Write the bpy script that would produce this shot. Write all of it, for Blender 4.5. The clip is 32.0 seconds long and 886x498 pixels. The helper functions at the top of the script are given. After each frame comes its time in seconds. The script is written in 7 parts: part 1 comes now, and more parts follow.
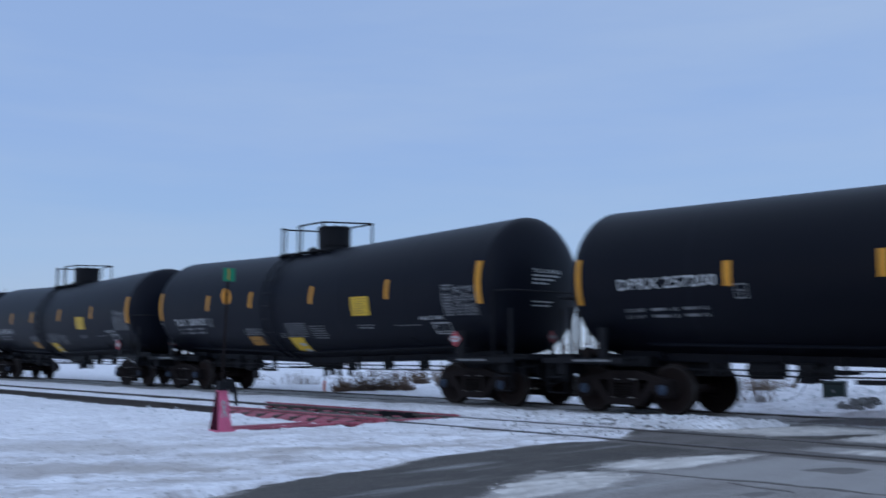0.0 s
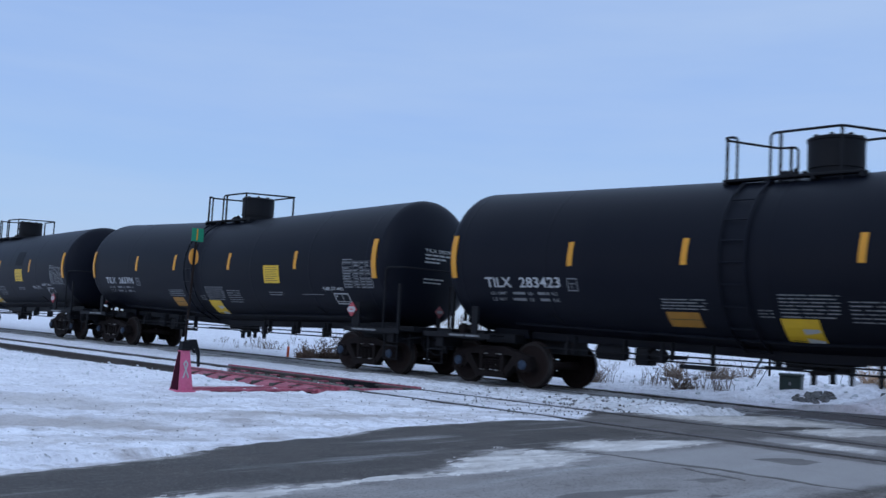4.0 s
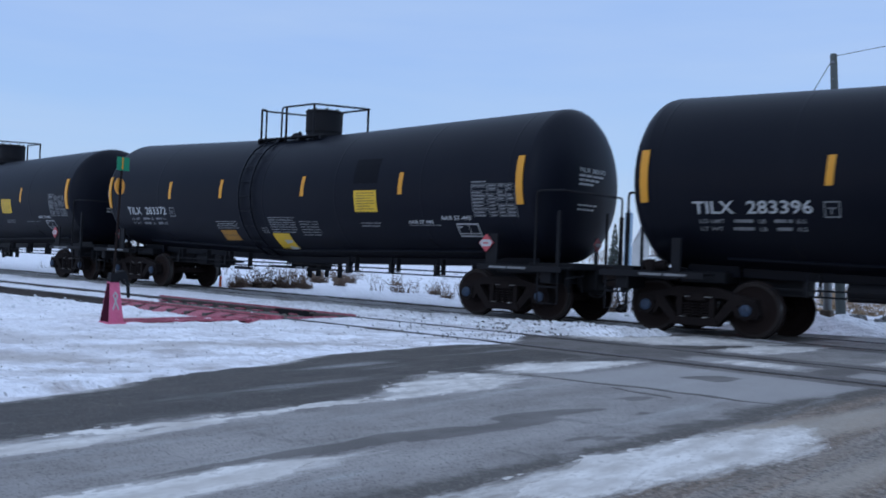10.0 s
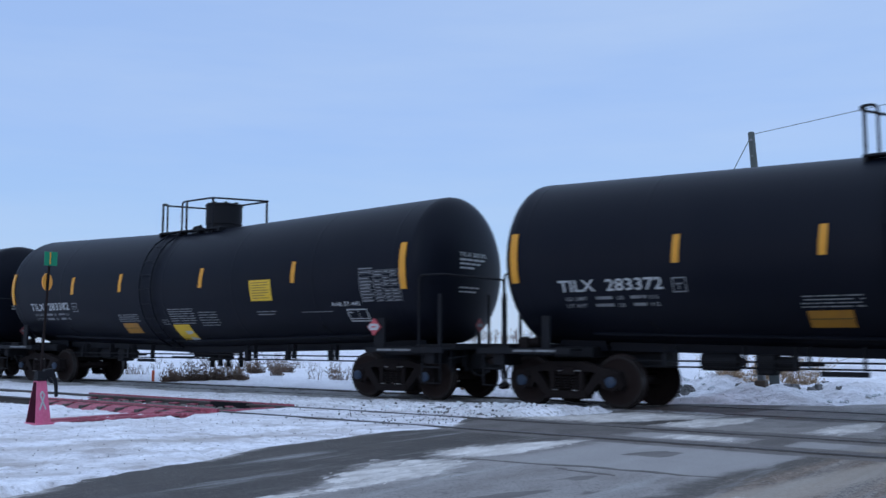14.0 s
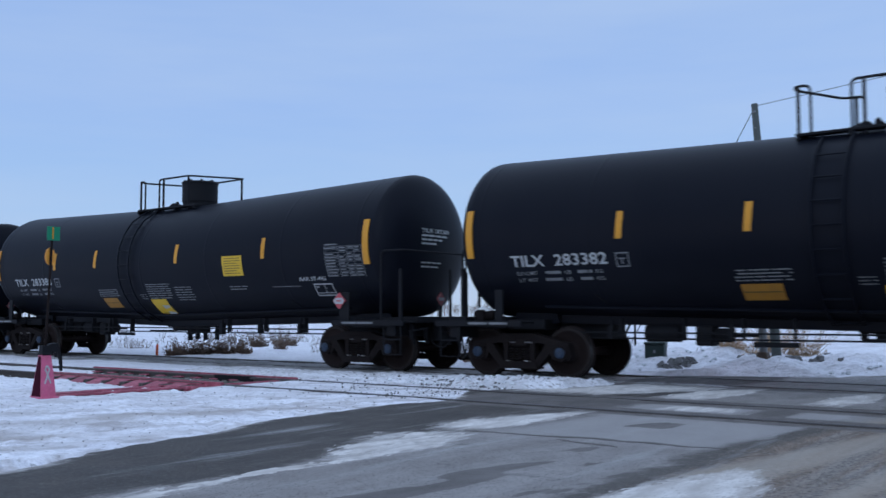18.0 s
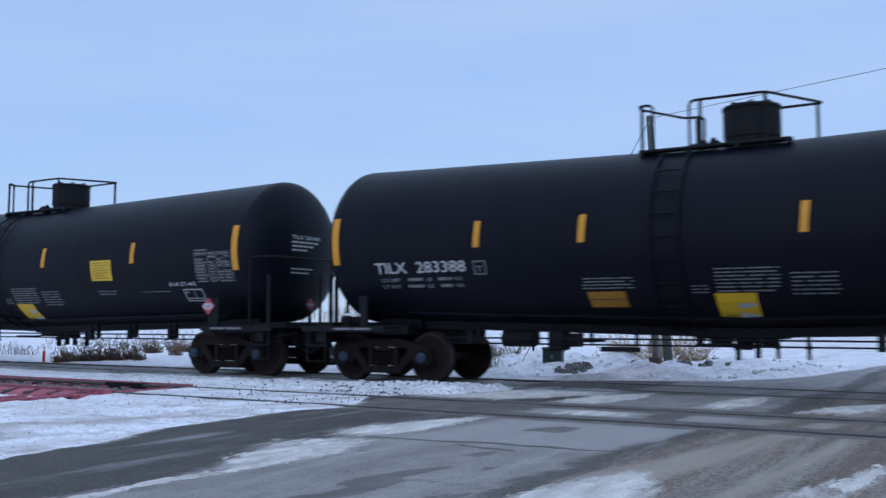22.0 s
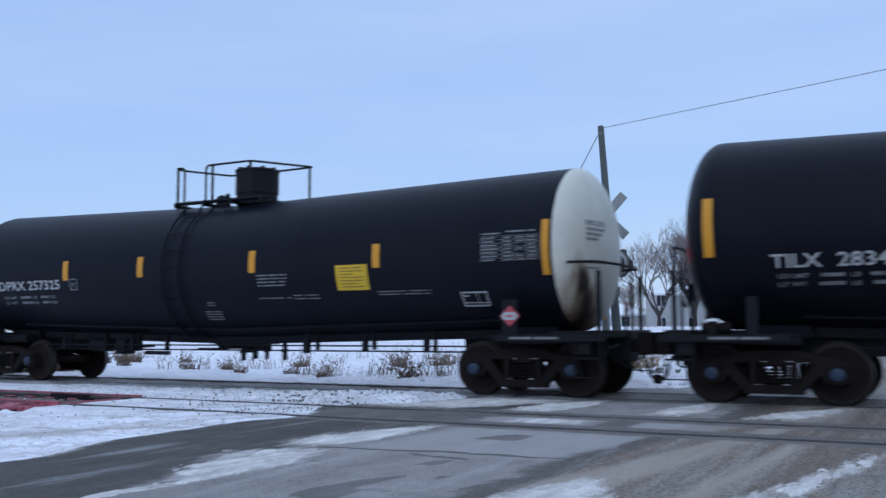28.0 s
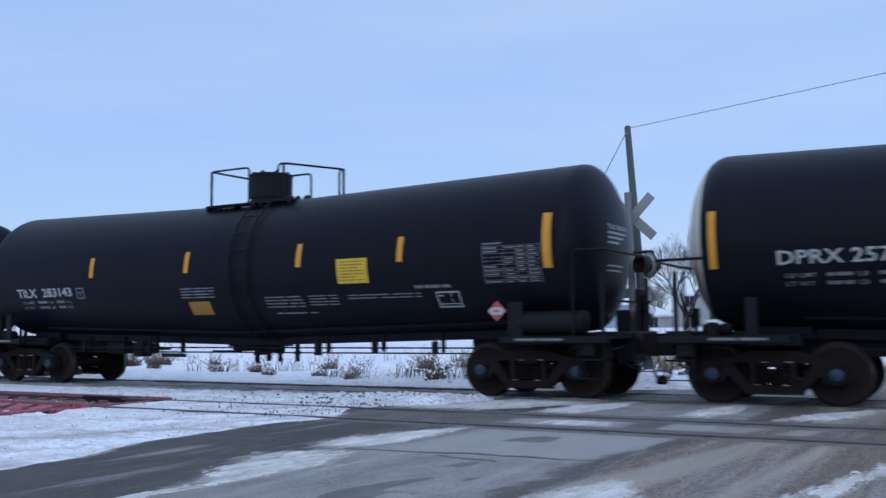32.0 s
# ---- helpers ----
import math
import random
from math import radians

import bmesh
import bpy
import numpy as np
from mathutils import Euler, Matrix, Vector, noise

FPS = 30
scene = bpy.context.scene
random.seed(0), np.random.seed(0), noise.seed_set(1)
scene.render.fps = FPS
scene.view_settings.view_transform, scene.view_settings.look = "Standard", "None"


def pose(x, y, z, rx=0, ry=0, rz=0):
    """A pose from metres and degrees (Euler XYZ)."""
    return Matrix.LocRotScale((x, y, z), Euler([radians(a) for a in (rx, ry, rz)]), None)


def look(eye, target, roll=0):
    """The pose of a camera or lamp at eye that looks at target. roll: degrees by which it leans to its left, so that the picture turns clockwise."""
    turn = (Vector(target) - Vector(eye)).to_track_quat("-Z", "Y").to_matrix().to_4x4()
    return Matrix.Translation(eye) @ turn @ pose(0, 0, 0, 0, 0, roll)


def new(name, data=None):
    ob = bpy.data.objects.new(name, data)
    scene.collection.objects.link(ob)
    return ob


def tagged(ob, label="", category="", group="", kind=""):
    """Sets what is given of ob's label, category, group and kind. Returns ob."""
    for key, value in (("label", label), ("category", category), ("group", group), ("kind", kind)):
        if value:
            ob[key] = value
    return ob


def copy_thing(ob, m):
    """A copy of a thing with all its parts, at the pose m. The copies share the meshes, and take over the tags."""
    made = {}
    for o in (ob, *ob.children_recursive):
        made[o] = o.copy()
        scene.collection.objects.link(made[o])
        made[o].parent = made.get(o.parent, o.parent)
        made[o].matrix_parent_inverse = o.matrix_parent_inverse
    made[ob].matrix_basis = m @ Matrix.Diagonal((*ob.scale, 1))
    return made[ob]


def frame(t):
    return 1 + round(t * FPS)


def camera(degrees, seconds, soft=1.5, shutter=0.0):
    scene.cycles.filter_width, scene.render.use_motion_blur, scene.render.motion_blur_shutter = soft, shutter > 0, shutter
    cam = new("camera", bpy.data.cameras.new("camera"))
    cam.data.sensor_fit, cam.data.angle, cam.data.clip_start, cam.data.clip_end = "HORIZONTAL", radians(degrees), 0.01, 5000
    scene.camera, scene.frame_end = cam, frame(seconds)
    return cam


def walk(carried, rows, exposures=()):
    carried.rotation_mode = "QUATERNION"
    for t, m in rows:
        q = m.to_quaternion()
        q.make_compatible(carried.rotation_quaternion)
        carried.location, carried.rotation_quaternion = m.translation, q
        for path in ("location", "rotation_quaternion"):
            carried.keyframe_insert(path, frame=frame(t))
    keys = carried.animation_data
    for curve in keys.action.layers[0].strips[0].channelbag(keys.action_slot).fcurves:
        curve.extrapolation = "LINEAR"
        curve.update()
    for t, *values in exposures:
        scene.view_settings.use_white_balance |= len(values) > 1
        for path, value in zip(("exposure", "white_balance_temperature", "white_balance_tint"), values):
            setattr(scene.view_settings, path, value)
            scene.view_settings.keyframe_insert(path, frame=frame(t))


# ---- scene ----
# ---- camera ----
cam = camera(50.87, 32.0, 1.5, 0.55)
EYE_Z = 1.12


def eye(yaw, pitch, roll):
    return pose(0, 0, EYE_Z, 90 + pitch, roll, yaw)


walk(cam, [
    (0, eye(46.99, 6.40, 0.05)),    (0.1, eye(47.94, 6.53, -0.07)),    (0.2, eye(48.18, 6.26, -0.19)),    (0.3, eye(48.25, 5.78, -0.30)),    (0.4, eye(48.22, 5.29, -0.42)),    (0.5, eye(48.20, 4.85, -0.54)),    (1, eye(48.18, 4.42, -0.71)),
    (1.5, eye(46.52, 3.08, -0.48)),    (2, eye(46.05, 4.80, -0.56)),    (2.5, eye(46.75, 3.73, -1.50)),
    (4.5, eye(44.48, 5.13, -3.12)),    (5, eye(44.48, 4.98, -2.73)),    (5.5, eye(46.37, 4.68, -2.56)),
    (6, eye(46.61, 4.66, -1.92)),    (6.5, eye(45.31, 4.67, -1.99)),    (7, eye(44.39, 4.63, -1.97)),
    (7.5, eye(43.28, 4.79, -1.97)),    (8, eye(42.02, 4.81, -2.08)),    (8.5, eye(41.51, 4.76, -2.18)),
    (9, eye(42.26, 4.96, -2.20)),    (9.5, eye(42.41, 4.82, -2.11)),    (9.6, eye(42.10, 4.42, -2.11)),    (9.7, eye(41.78, 3.78, -2.13)),    (9.8, eye(41.58, 2.84, -2.17)),    (9.9, eye(41.24, 1.60, -2.22)),    (10, eye(40.80, 0.53, -2.25)),    (10.1, eye(40.54, 0.48, -2.20)),    (10.2, eye(40.30, 0.68, -2.10)),
    (10.5, eye(40.41, 1.18, -1.81)),    (11, eye(40.32, 1.91, -1.12)),    (11.5, eye(38.68, 3.37, -0.41)),
    (12, eye(37.30, 4.77, 0.05)),    (12.5, eye(37.19, 5.54, -0.57)),    (13, eye(39.67, 5.47, -0.23)),
    (13.5, eye(37.91, 5.99, 0.34)),    (14, eye(37.03, 5.76, -0.12)),    (14.5, eye(37.16, 4.95, 0.31)),
    (15, eye(37.57, 4.22, 0.42)),    (15.5, eye(37.98, 4.03, 0.44)),    (17.5, eye(38.25, 3.58, 0.61)),
    (18, eye(37.19, 4.12, 0.08)),    (18.5, eye(36.03, 4.96, -0.35)),    (18.7, eye(36.00, 5.70, 0.07)),    (18.9, eye(36.58, 5.90, 0.48)),    (19, eye(36.01, 4.97, 0.69)),
    (19.1, eye(34.78, 5.06, 0.69)),    (19.2, eye(33.36, 5.45, 0.69)),    (19.3, eye(32.06, 5.20, 0.70)),    (19.4, eye(31.21, 5.07, 0.70)),    (19.5, eye(31.24, 5.49, 0.70)),    (19.7, eye(31.76, 6.10, 0.73)),    (19.9, eye(32.02, 6.11, 0.78)),    (20, eye(32.10, 5.88, 0.80)),    (20.2, eye(32.45, 5.05, 0.74)),    (20.5, eye(31.59, 5.18, 0.65)),
    (21, eye(31.43, 4.65, 0.42)),    (21.5, eye(31.33, 4.54, 0.26)),    (22, eye(31.10, 4.46, 0.00)),
    (22.5, eye(31.35, 5.09, -0.11)),    (23, eye(31.89, 4.76, -0.48)),    (23.5, eye(31.62, 5.26, -0.38)),
    (24, eye(31.15, 5.23, -0.32)),    (24.5, eye(29.95, 4.95, -0.26)),    (26.5, eye(27.65, 6.32, -0.19)),
    (27, eye(27.61, 5.80, -0.18)),    (27.5, eye(27.83, 5.31, 0.03)),    (28, eye(28.25, 4.98, 0.23)),
    (28.5, eye(28.60, 4.78, 0.23)),    (29, eye(28.78, 4.88, 0.28)),    (29.5, eye(29.41, 4.95, 0.36)),
    (30, eye(30.22, 5.23, 0.13)),    (30.5, eye(30.17, 4.89, 0.50)),    (31, eye(30.05, 4.64, 0.51)),
    (31.5, eye(29.98, 4.80, 0.52)),    (32, eye(29.91, 5.10, 0.43)),
], [(t, stops, 6350, 10) for t, stops in ((0, -0.27), (1, -0.15), (2, -0.13), (5, -0.05), (8, -0.02), (12, -0.03), (15, 0.0), (19, -0.10), (22, 0.03), (24, 0.06), (32, 0.06))])

# ---- light ----
world = bpy.data.worlds.new("winter_dusk")
scene.world = world
world.use_nodes = True


def build_sky():
    nt = world.node_tree
    nt.nodes.clear()
    out = nt.nodes.new("ShaderNodeOutputWorld")
    bg = nt.nodes.new("ShaderNodeBackground")
    sky = nt.nodes.new("ShaderNodeTexSky")
    sky.sky_type = "NISHITA"
    sky.sun_disc = False
    sky.sun_elevation = radians(8)
    sky.sun_rotation = radians(200)
    skygain = nt.nodes.new("ShaderNodeMix")
    skygain.data_type = "RGBA"
    skygain.blend_type = "MULTIPLY"
    skygain.inputs[0].default_value = 1.0
    skygain.inputs[7].default_value = (0.09, 0.09, 0.09, 1)
    tc = nt.nodes.new("ShaderNodeTexCoord")
    sep = nt.nodes.new("ShaderNodeSeparateXYZ")
    ramp = nt.nodes.new("ShaderNodeValToRGB")
    cr = ramp.color_ramp
    cr.elements[0].position, cr.elements[0].color = 0.0, (0.554, 0.70, 0.92, 1)
    cr.elements[1].position, cr.elements[1].color = 1.0, (0.85, 1.10, 1.54, 1)
    for pos, col in ((0.045, (0.516, 0.68, 0.93, 1)), (0.10, (0.430, 0.65, 1.0, 1)), (0.22, (0.382, 0.58, 0.99, 1)), (0.38, (0.382, 0.56, 0.94, 1)), (0.60, (0.65, 0.86, 1.25, 1))):
        e = cr.elements.new(pos)
        e.color = col
    mapn = nt.nodes.new("ShaderNodeMapping")
    mapn.inputs["Scale"].default_value = (1.3, 1.3, 9.0)
    clouds = nt.nodes.new("ShaderNodeTexNoise")
    clouds.inputs["Scale"].default_value = 1.4
    clouds.inputs["Detail"].default_value = 5.0
    clouds.inputs["Roughness"].default_value = 0.55
    crange = nt.nodes.new("ShaderNodeMapRange")
    crange.inputs[1].default_value, crange.inputs[2].default_value = 0.35, 0.70
    crange.inputs[3].default_value, crange.inputs[4].default_value = 0.0, 0.50
    cloudmix = nt.nodes.new("ShaderNodeMix")
    cloudmix.data_type = "RGBA"
    cloudmix.inputs[7].default_value = (0.54, 0.695, 0.97, 1)
    mix = nt.nodes.new("ShaderNodeMix")
    mix.data_type = "RGBA"
    mix.inputs[0].default_value = 0.88
    L = nt.links.new
    L(tc.outputs["Generated"], sep.inputs[0])
    L(sep.outputs["Z"], ramp.inputs[0])
    L(tc.outputs["Generated"], mapn.inputs[0])
    L(mapn.outputs[0], clouds.inputs["Vector"])
    L(clouds.outputs[0], crange.inputs[0])
    L(crange.outputs[0], cloudmix.inputs[0])
    L(ramp.outputs[0], cloudmix.inputs[6])
    L(sky.outputs[0], skygain.inputs[6])
    L(skygain.outputs[2], mix.inputs[6])
    L(cloudmix.outputs[2], mix.inputs[7])
    L(mix.outputs[2], bg.inputs[0])
    bg.inputs[1].default_value = 1.0
    L(bg.outputs[0], out.inputs[0])


build_sky()
sun = new("sun", bpy.data.lights.new("sun", "SUN"))
sun.data.energy = 0.4
sun.data.angle = radians(40)
sun.data.color = (0.80, 0.92, 1.0)
sun.matrix_world = look((30, -60, 40), (0, 10, 0))
scene.view_settings.exposure = 0.0


# ---- materials ----
def material(name, base, rough=0.6, metal=0.0, second=None, scale=4.0, amount=0.5, fine=60.0, bump=0.15, spec=0.5, third=None, stretch=(1, 1, 1), per_object=0.0):
    """Two scales of variation on the base colour: soft stains and fine grain, with a fine relief."""
    m = bpy.data.materials.new(name)
    m.use_nodes = True
    nt = m.node_tree
    b = nt.nodes["Principled BSDF"]
    b.inputs["Roughness"].default_value = rough
    b.inputs["Metallic"].default_value = metal
    b.inputs["Specular IOR Level"].default_value = spec
    second = second or tuple(c * 0.6 for c in base)
    tc = nt.nodes.new("ShaderNodeTexCoord")
    mp = nt.nodes.new("ShaderNodeMapping")
    mp.inputs["Scale"].default_value = stretch
    L = nt.links.new
    L(tc.outputs["Object"], mp.inputs[0])
    big = nt.nodes.new("ShaderNodeTexNoise")
    big.inputs["Scale"].default_value = scale
    big.inputs["Detail"].default_value = 4
    L(mp.outputs[0], big.inputs["Vector"])
    r1 = nt.nodes.new("ShaderNodeMapRange")
    r1.inputs[1].default_value, r1.inputs[2].default_value = 0.35, 0.7
    r1.inputs[4].default_value = amount
    L(big.outputs[0], r1.inputs[0])
    mix = nt.nodes.new("ShaderNodeMix")
    mix.data_type = "RGBA"
    mix.inputs[6].default_value = (*base, 1)
    mix.inputs[7].default_value = (*second, 1)
    L(r1.outputs[0], mix.inputs[0])
    col = mix.outputs[2]
    grain = nt.nodes.new("ShaderNodeTexNoise")
    grain.inputs["Scale"].default_value = fine
    grain.inputs["Detail"].default_value = 3
    L(mp.outputs[0], grain.inputs["Vector"])
    if third:
        r2 = nt.nodes.new("ShaderNodeMapRange")
        r2.inputs[1].default_value, r2.inputs[2].default_value = 0.52, 0.68
        L(grain.outputs[0], r2.inputs[0])
        mix2 = nt.nodes.new("ShaderNodeMix")
        mix2.data_type = "RGBA"
        L(r2.outputs[0], mix2.inputs[0])
        L(col, mix2.inputs[6])
        mix2.inputs[7].default_value = (*third, 1)
        col = mix2.outputs[2]
    if per_object:
        info = nt.nodes.new("ShaderNodeObjectInfo")
        hsv = nt.nodes.new("ShaderNodeHueSaturation")
        r3 = nt.nodes.new("ShaderNodeMapRange")
        r3.inputs[3].default_value, r3.inputs[4].default_value = 1 - per_object, 1 + per_object
        L(info.outputs["Random"], r3.inputs[0])
        L(r3.outputs[0], hsv.inputs["Value"])
        L(col, hsv.inputs["Color"])
        col = hsv.outputs[0]
    L(col, b.inputs["Base Color"])
    if bump:
        bm_ = nt.nodes.new("ShaderNodeBump")
        bm_.inputs["Strength"].default_value = bump
        bm_.inputs["Distance"].default_value = 0.01
        L(grain.outputs[0], bm_.inputs["Height"])
        L(bm_.outputs[0], b.inputs["Normal"])
    return m


def glow(name, color, strength):
    m = material(name, color, 0.4, bump=0)
    b = m.node_tree.nodes["Principled BSDF"]
    b.inputs["Emission Color"].default_value = (*color, 1)
    b.inputs["Emission Strength"].default_value = strength
    return m


TANK = material("tank_black", (0.0058, 0.0069, 0.0118), 0.42, second=(0.0086, 0.0095, 0.0142), scale=0.9, amount=0.6, fine=18, bump=0.03, stretch=(1, 1, 0.35), per_object=0.12, spec=0.09)
TANKPATCH = material("tank_patch", (0.0037, 0.0043, 0.0068), 0.5, second=(0.0046, 0.0052, 0.0080), scale=2, fine=30, bump=0.02, spec=0.08)
STEEL_DARK = material("dark_steel", (0.0090, 0.0094, 0.0120), 0.65, second=(0.0125, 0.0115, 0.0125), scale=3, fine=70, bump=0.1, spec=0.15)
CAST = material("cast_steel", (0.0115, 0.0088, 0.0090), 0.85, spec=0.10, second=(0.022, 0.0165, 0.015), scale=5, fine=60, bump=0.25, per_object=0.15)
WHEEL = material("wheel_rust", (0.0175, 0.0110, 0.0100), 0.8, spec=0.12, second=(0.016, 0.012, 0.012), scale=4, fine=40, bump=0.15, per_object=0.2)
TREAD = material("wheel_tread", (0.07, 0.062, 0.06), 0.45, 0.7, scale=5, fine=50, bump=0.05)
RIM = material("wheel_rim", (0.021, 0.016, 0.015), 0.75, 0.0, spec=0.15, second=(0.017, 0.013, 0.012), scale=6, fine=40, bump=0.1)
BLUE_CAP = material("blue_cap", (0.012, 0.032, 0.068), 0.55, second=(0.012, 0.018, 0.03), scale=8, fine=60)
YELLOW = material("reflective_yellow", (0.66, 0.28, 0.010), 0.45, second=(0.50, 0.22, 0.02), scale=5, amount=0.4, fine=80, bump=0.03)
PLACARD = material("placard_yellow", (0.66, 0.41, 0.015), 0.5, second=(0.52, 0.31, 0.02), scale=4, amount=0.4, fine=80, bump=0.02)
ORANGE = material("decal_orange", (0.36, 0.165, 0.014), 0.55, second=(0.24, 0.11, 0.02), scale=5, fine=80, bump=0.02)
WHITE = material("stencil_white", (0.43, 0.435, 0.435), 0.6, second=(0.30, 0.305, 0.31), scale=6, amount=0.5, fine=90, bump=0.02)
GREYMARK = material("stencil_grey", (0.205, 0.21, 0.215), 0.6, second=(0.115, 0.115, 0.125), scale=6, amount=0.7, fine=90, bump=0.02)
REFLECT_WHITE = material("reflective_white", (0.20, 0.205, 0.215), 0.5, second=(0.05, 0.048, 0.05), scale=5, fine=60, bump=0.02)
RED = material("hazard_red", (0.44, 0.05, 0.065), 0.5, second=(0.36, 0.09, 0.10), scale=8, fine=80, bump=0.02)
RED_DULL = material("hazard_red_grimy", (0.22, 0.045, 0.05), 0.6, second=(0.10, 0.04, 0.04), scale=8, fine=80, bump=0.02)
INK = material("ink_dark", (0.10, 0.07, 0.02), 0.6, bump=0)
GRIMESNOW = material("caked_snow", (0.40, 0.39, 0.39), 0.9, second=(0.12, 0.11, 0.105), scale=9, amount=1.0, fine=50, bump=0.4)
HEADWHITE = material("head_white", (0.60, 0.575, 0.495), 0.55, second=(0.46, 0.41, 0.34), scale=1.6, amount=0.6, fine=14, bump=0.05)


def head_stains():
    """Rust and oil that ran down the white head from the brake wheel: a dark core in a brown wash."""
    nt = HEADWHITE.node_tree
    b = nt.nodes["Principled BSDF"]
    L = nt.links.new
    col = b.inputs["Base Color"].links[0].from_socket
    tc = nt.nodes.new("ShaderNodeTexCoord")
    sep = nt.nodes.new("ShaderNodeSeparateXYZ")
    L(tc.outputs["Object"], sep.inputs[0])
    rag = nt.nodes.new("ShaderNodeTexNoise")
    rag.inputs["Scale"].default_value = 5.0
    rag.inputs["Detail"].default_value = 5
    drip = nt.nodes.new("ShaderNodeMapping")
    drip.inputs["Scale"].default_value = (1, 1.6, 0.35)
    L(tc.outputs["Object"], drip.inputs[0])
    L(drip.outputs[0], rag.inputs["Vector"])

    def ramp(source, a, c, lo, hi):
        r = nt.nodes.new("ShaderNodeMapRange")
        r.interpolation_type = "SMOOTHSTEP"
        r.inputs[1].default_value, r.inputs[2].default_value, r.inputs[3].default_value, r.inputs[4].default_value = a, c, lo, hi
        L(source, r.inputs[0])
        return r.outputs[0]

    def calc(op, a, c):
        n = nt.nodes.new("ShaderNodeMath")
        n.operation = op
        L(a, n.inputs[0])
        if isinstance(c, (int, float)):
            n.inputs[1].default_value = c
        else:
            L(c, n.inputs[1])
        return n.outputs[0]

    z = sep.outputs["Z"]
    y = calc("ADD", sep.outputs["Y"], ramp(rag.outputs[0], 0.3, 0.7, -0.07, 0.07))

    def streak(col, top, bottom, wide, tint, inner, outer, z0, z1, much):
        mid = ramp(z, 1.15, 2.30, bottom, top)
        off = calc("ABSOLUTE", calc("SUBTRACT", y, mid), 0.0)
        q = calc("DIVIDE", off, ramp(z, 1.1, 2.4, wide, 0.13))
        f = calc("MULTIPLY", ramp(q, inner, outer, much, 0.0), ramp(z, z0, z1, 1.0, 0.0))
        mix = nt.nodes.new("ShaderNodeMix")
        mix.data_type = "RGBA"
        L(f, mix.inputs[0])
        L(col, mix.inputs[6])
        mix.inputs[7].default_value = (*tint, 1)
        return mix.outputs[2]

    col = streak(col, -1.09, -0.50, 0.78, (0.21, 0.125, 0.07), 0.05, 1.25, 1.95, 2.55, 1.0)
    col = streak(col, -0.50, -0.05, 0.30, (0.14, 0.10, 0.075), 0.0, 1.0, 1.8, 2.25, 0.45)
    col = streak(col, -1.07, -0.50, 0.42, (0.018, 0.012, 0.010), 0.15, 0.95, 2.0, 2.32, 0.97)
    L(col, b.inputs["Base Color"])


head_stains()
SILVER = material("galvanised", (0.22, 0.225, 0.235), 0.55, 0.3, second=(0.15, 0.15, 0.155), scale=8, fine=60, bump=0.05)
HOLLOW_SHADE = material("base_hollow_shade", (0.05, 0.008, 0.018), 0.95, second=(0.02, 0.006, 0.01), scale=6, fine=40, bump=0.1, spec=0.05)
PINK = material("pink_paint", (0.62, 0.105, 0.215), 0.6, second=(0.42, 0.08, 0.13), scale=6, amount=0.6, fine=60, third=(0.62, 0.17, 0.25), bump=0.1)
REDPAINT = material("red_paint", (0.37, 0.072, 0.108), 0.65, second=(0.15, 0.036, 0.046), scale=5, amount=0.7, fine=14, third=(0.50, 0.14, 0.18), bump=0.2, per_object=0.15)
GREEN = material("target_green", (0.0, 0.22, 0.10), 0.5, second=(0.0, 0.15, 0.08), scale=8, fine=60, bump=0.02)
ORANGE_DISC = material("target_orange", (0.86, 0.36, 0.05), 0.5, second=(0.72, 0.28, 0.05), scale=9, fine=60, bump=0.02)
RAILSTEEL = material("rail_steel", (0.075, 0.062, 0.057), 0.85, 0.1, second=(0.035, 0.028, 0.025), scale=3, fine=40, bump=0.1)
RAILHEAD = material("rail_head", (0.10, 0.094, 0.094), 0.5, 0.5, second=(0.05, 0.043, 0.04), scale=3, fine=40, bump=0.05)
TIE = material("tie_wood", (0.06, 0.048, 0.04), 0.9, second=(0.035, 0.03, 0.027), scale=5, fine=40, bump=0.4, per_object=0.25, stretch=(1, 6, 1))
TIMBER = material("brown_timber", (0.135, 0.098, 0.070), 0.85, second=(0.075, 0.055, 0.042), scale=4, fine=30, bump=0.4, stretch=(5, 5, 0.6))
WOODPOLE = material("weathered_pole", (0.105, 0.118, 0.112), 0.85, second=(0.066, 0.074, 0.070), scale=3, fine=30, bump=0.4, stretch=(6, 6, 0.5))
MASTWHITE = material("mast_paint", (0.21, 0.215, 0.22), 0.55, 0.2, second=(0.32, 0.31, 0.29), scale=6, fine=60, bump=0.05)
CROSSBACK = material("sign_back", (0.36, 0.365, 0.36), 0.6, 0.2, second=(0.27, 0.27, 0.26), scale=6, fine=60, bump=0.05)
BLACKPAINT = material("signal_black", (0.012, 0.012, 0.013), 0.5, scale=6, fine=60, bump=0.05)
LENS_ON = glow("signal_red_lit", (1.0, 0.006, 0.010), 16.0)
LENS_CORE = glow("signal_core_lit", (1.0, 0.34, 0.24), 12.0)
LENS_OFF = material("signal_red_dark", (0.075, 0.008, 0.010), 0.2, bump=0)
TRAFFIC_RED = glow("traffic_red_lit", (1.0, 0.16, 0.05), 5.0)
SIGNAL_YELLOW = material("signal_housing", (0.62, 0.33, 0.03), 0.5, scale=6, fine=60, bump=0.05)
BOXGREEN = material("utility_green", (0.022, 0.040, 0.036), 0.6, second=(0.03, 0.035, 0.033), scale=4, fine=60, bump=0.05)
HIVIS = material("hi_vis_orange", (0.85, 0.13, 0.03), 0.5, bump=0.02)
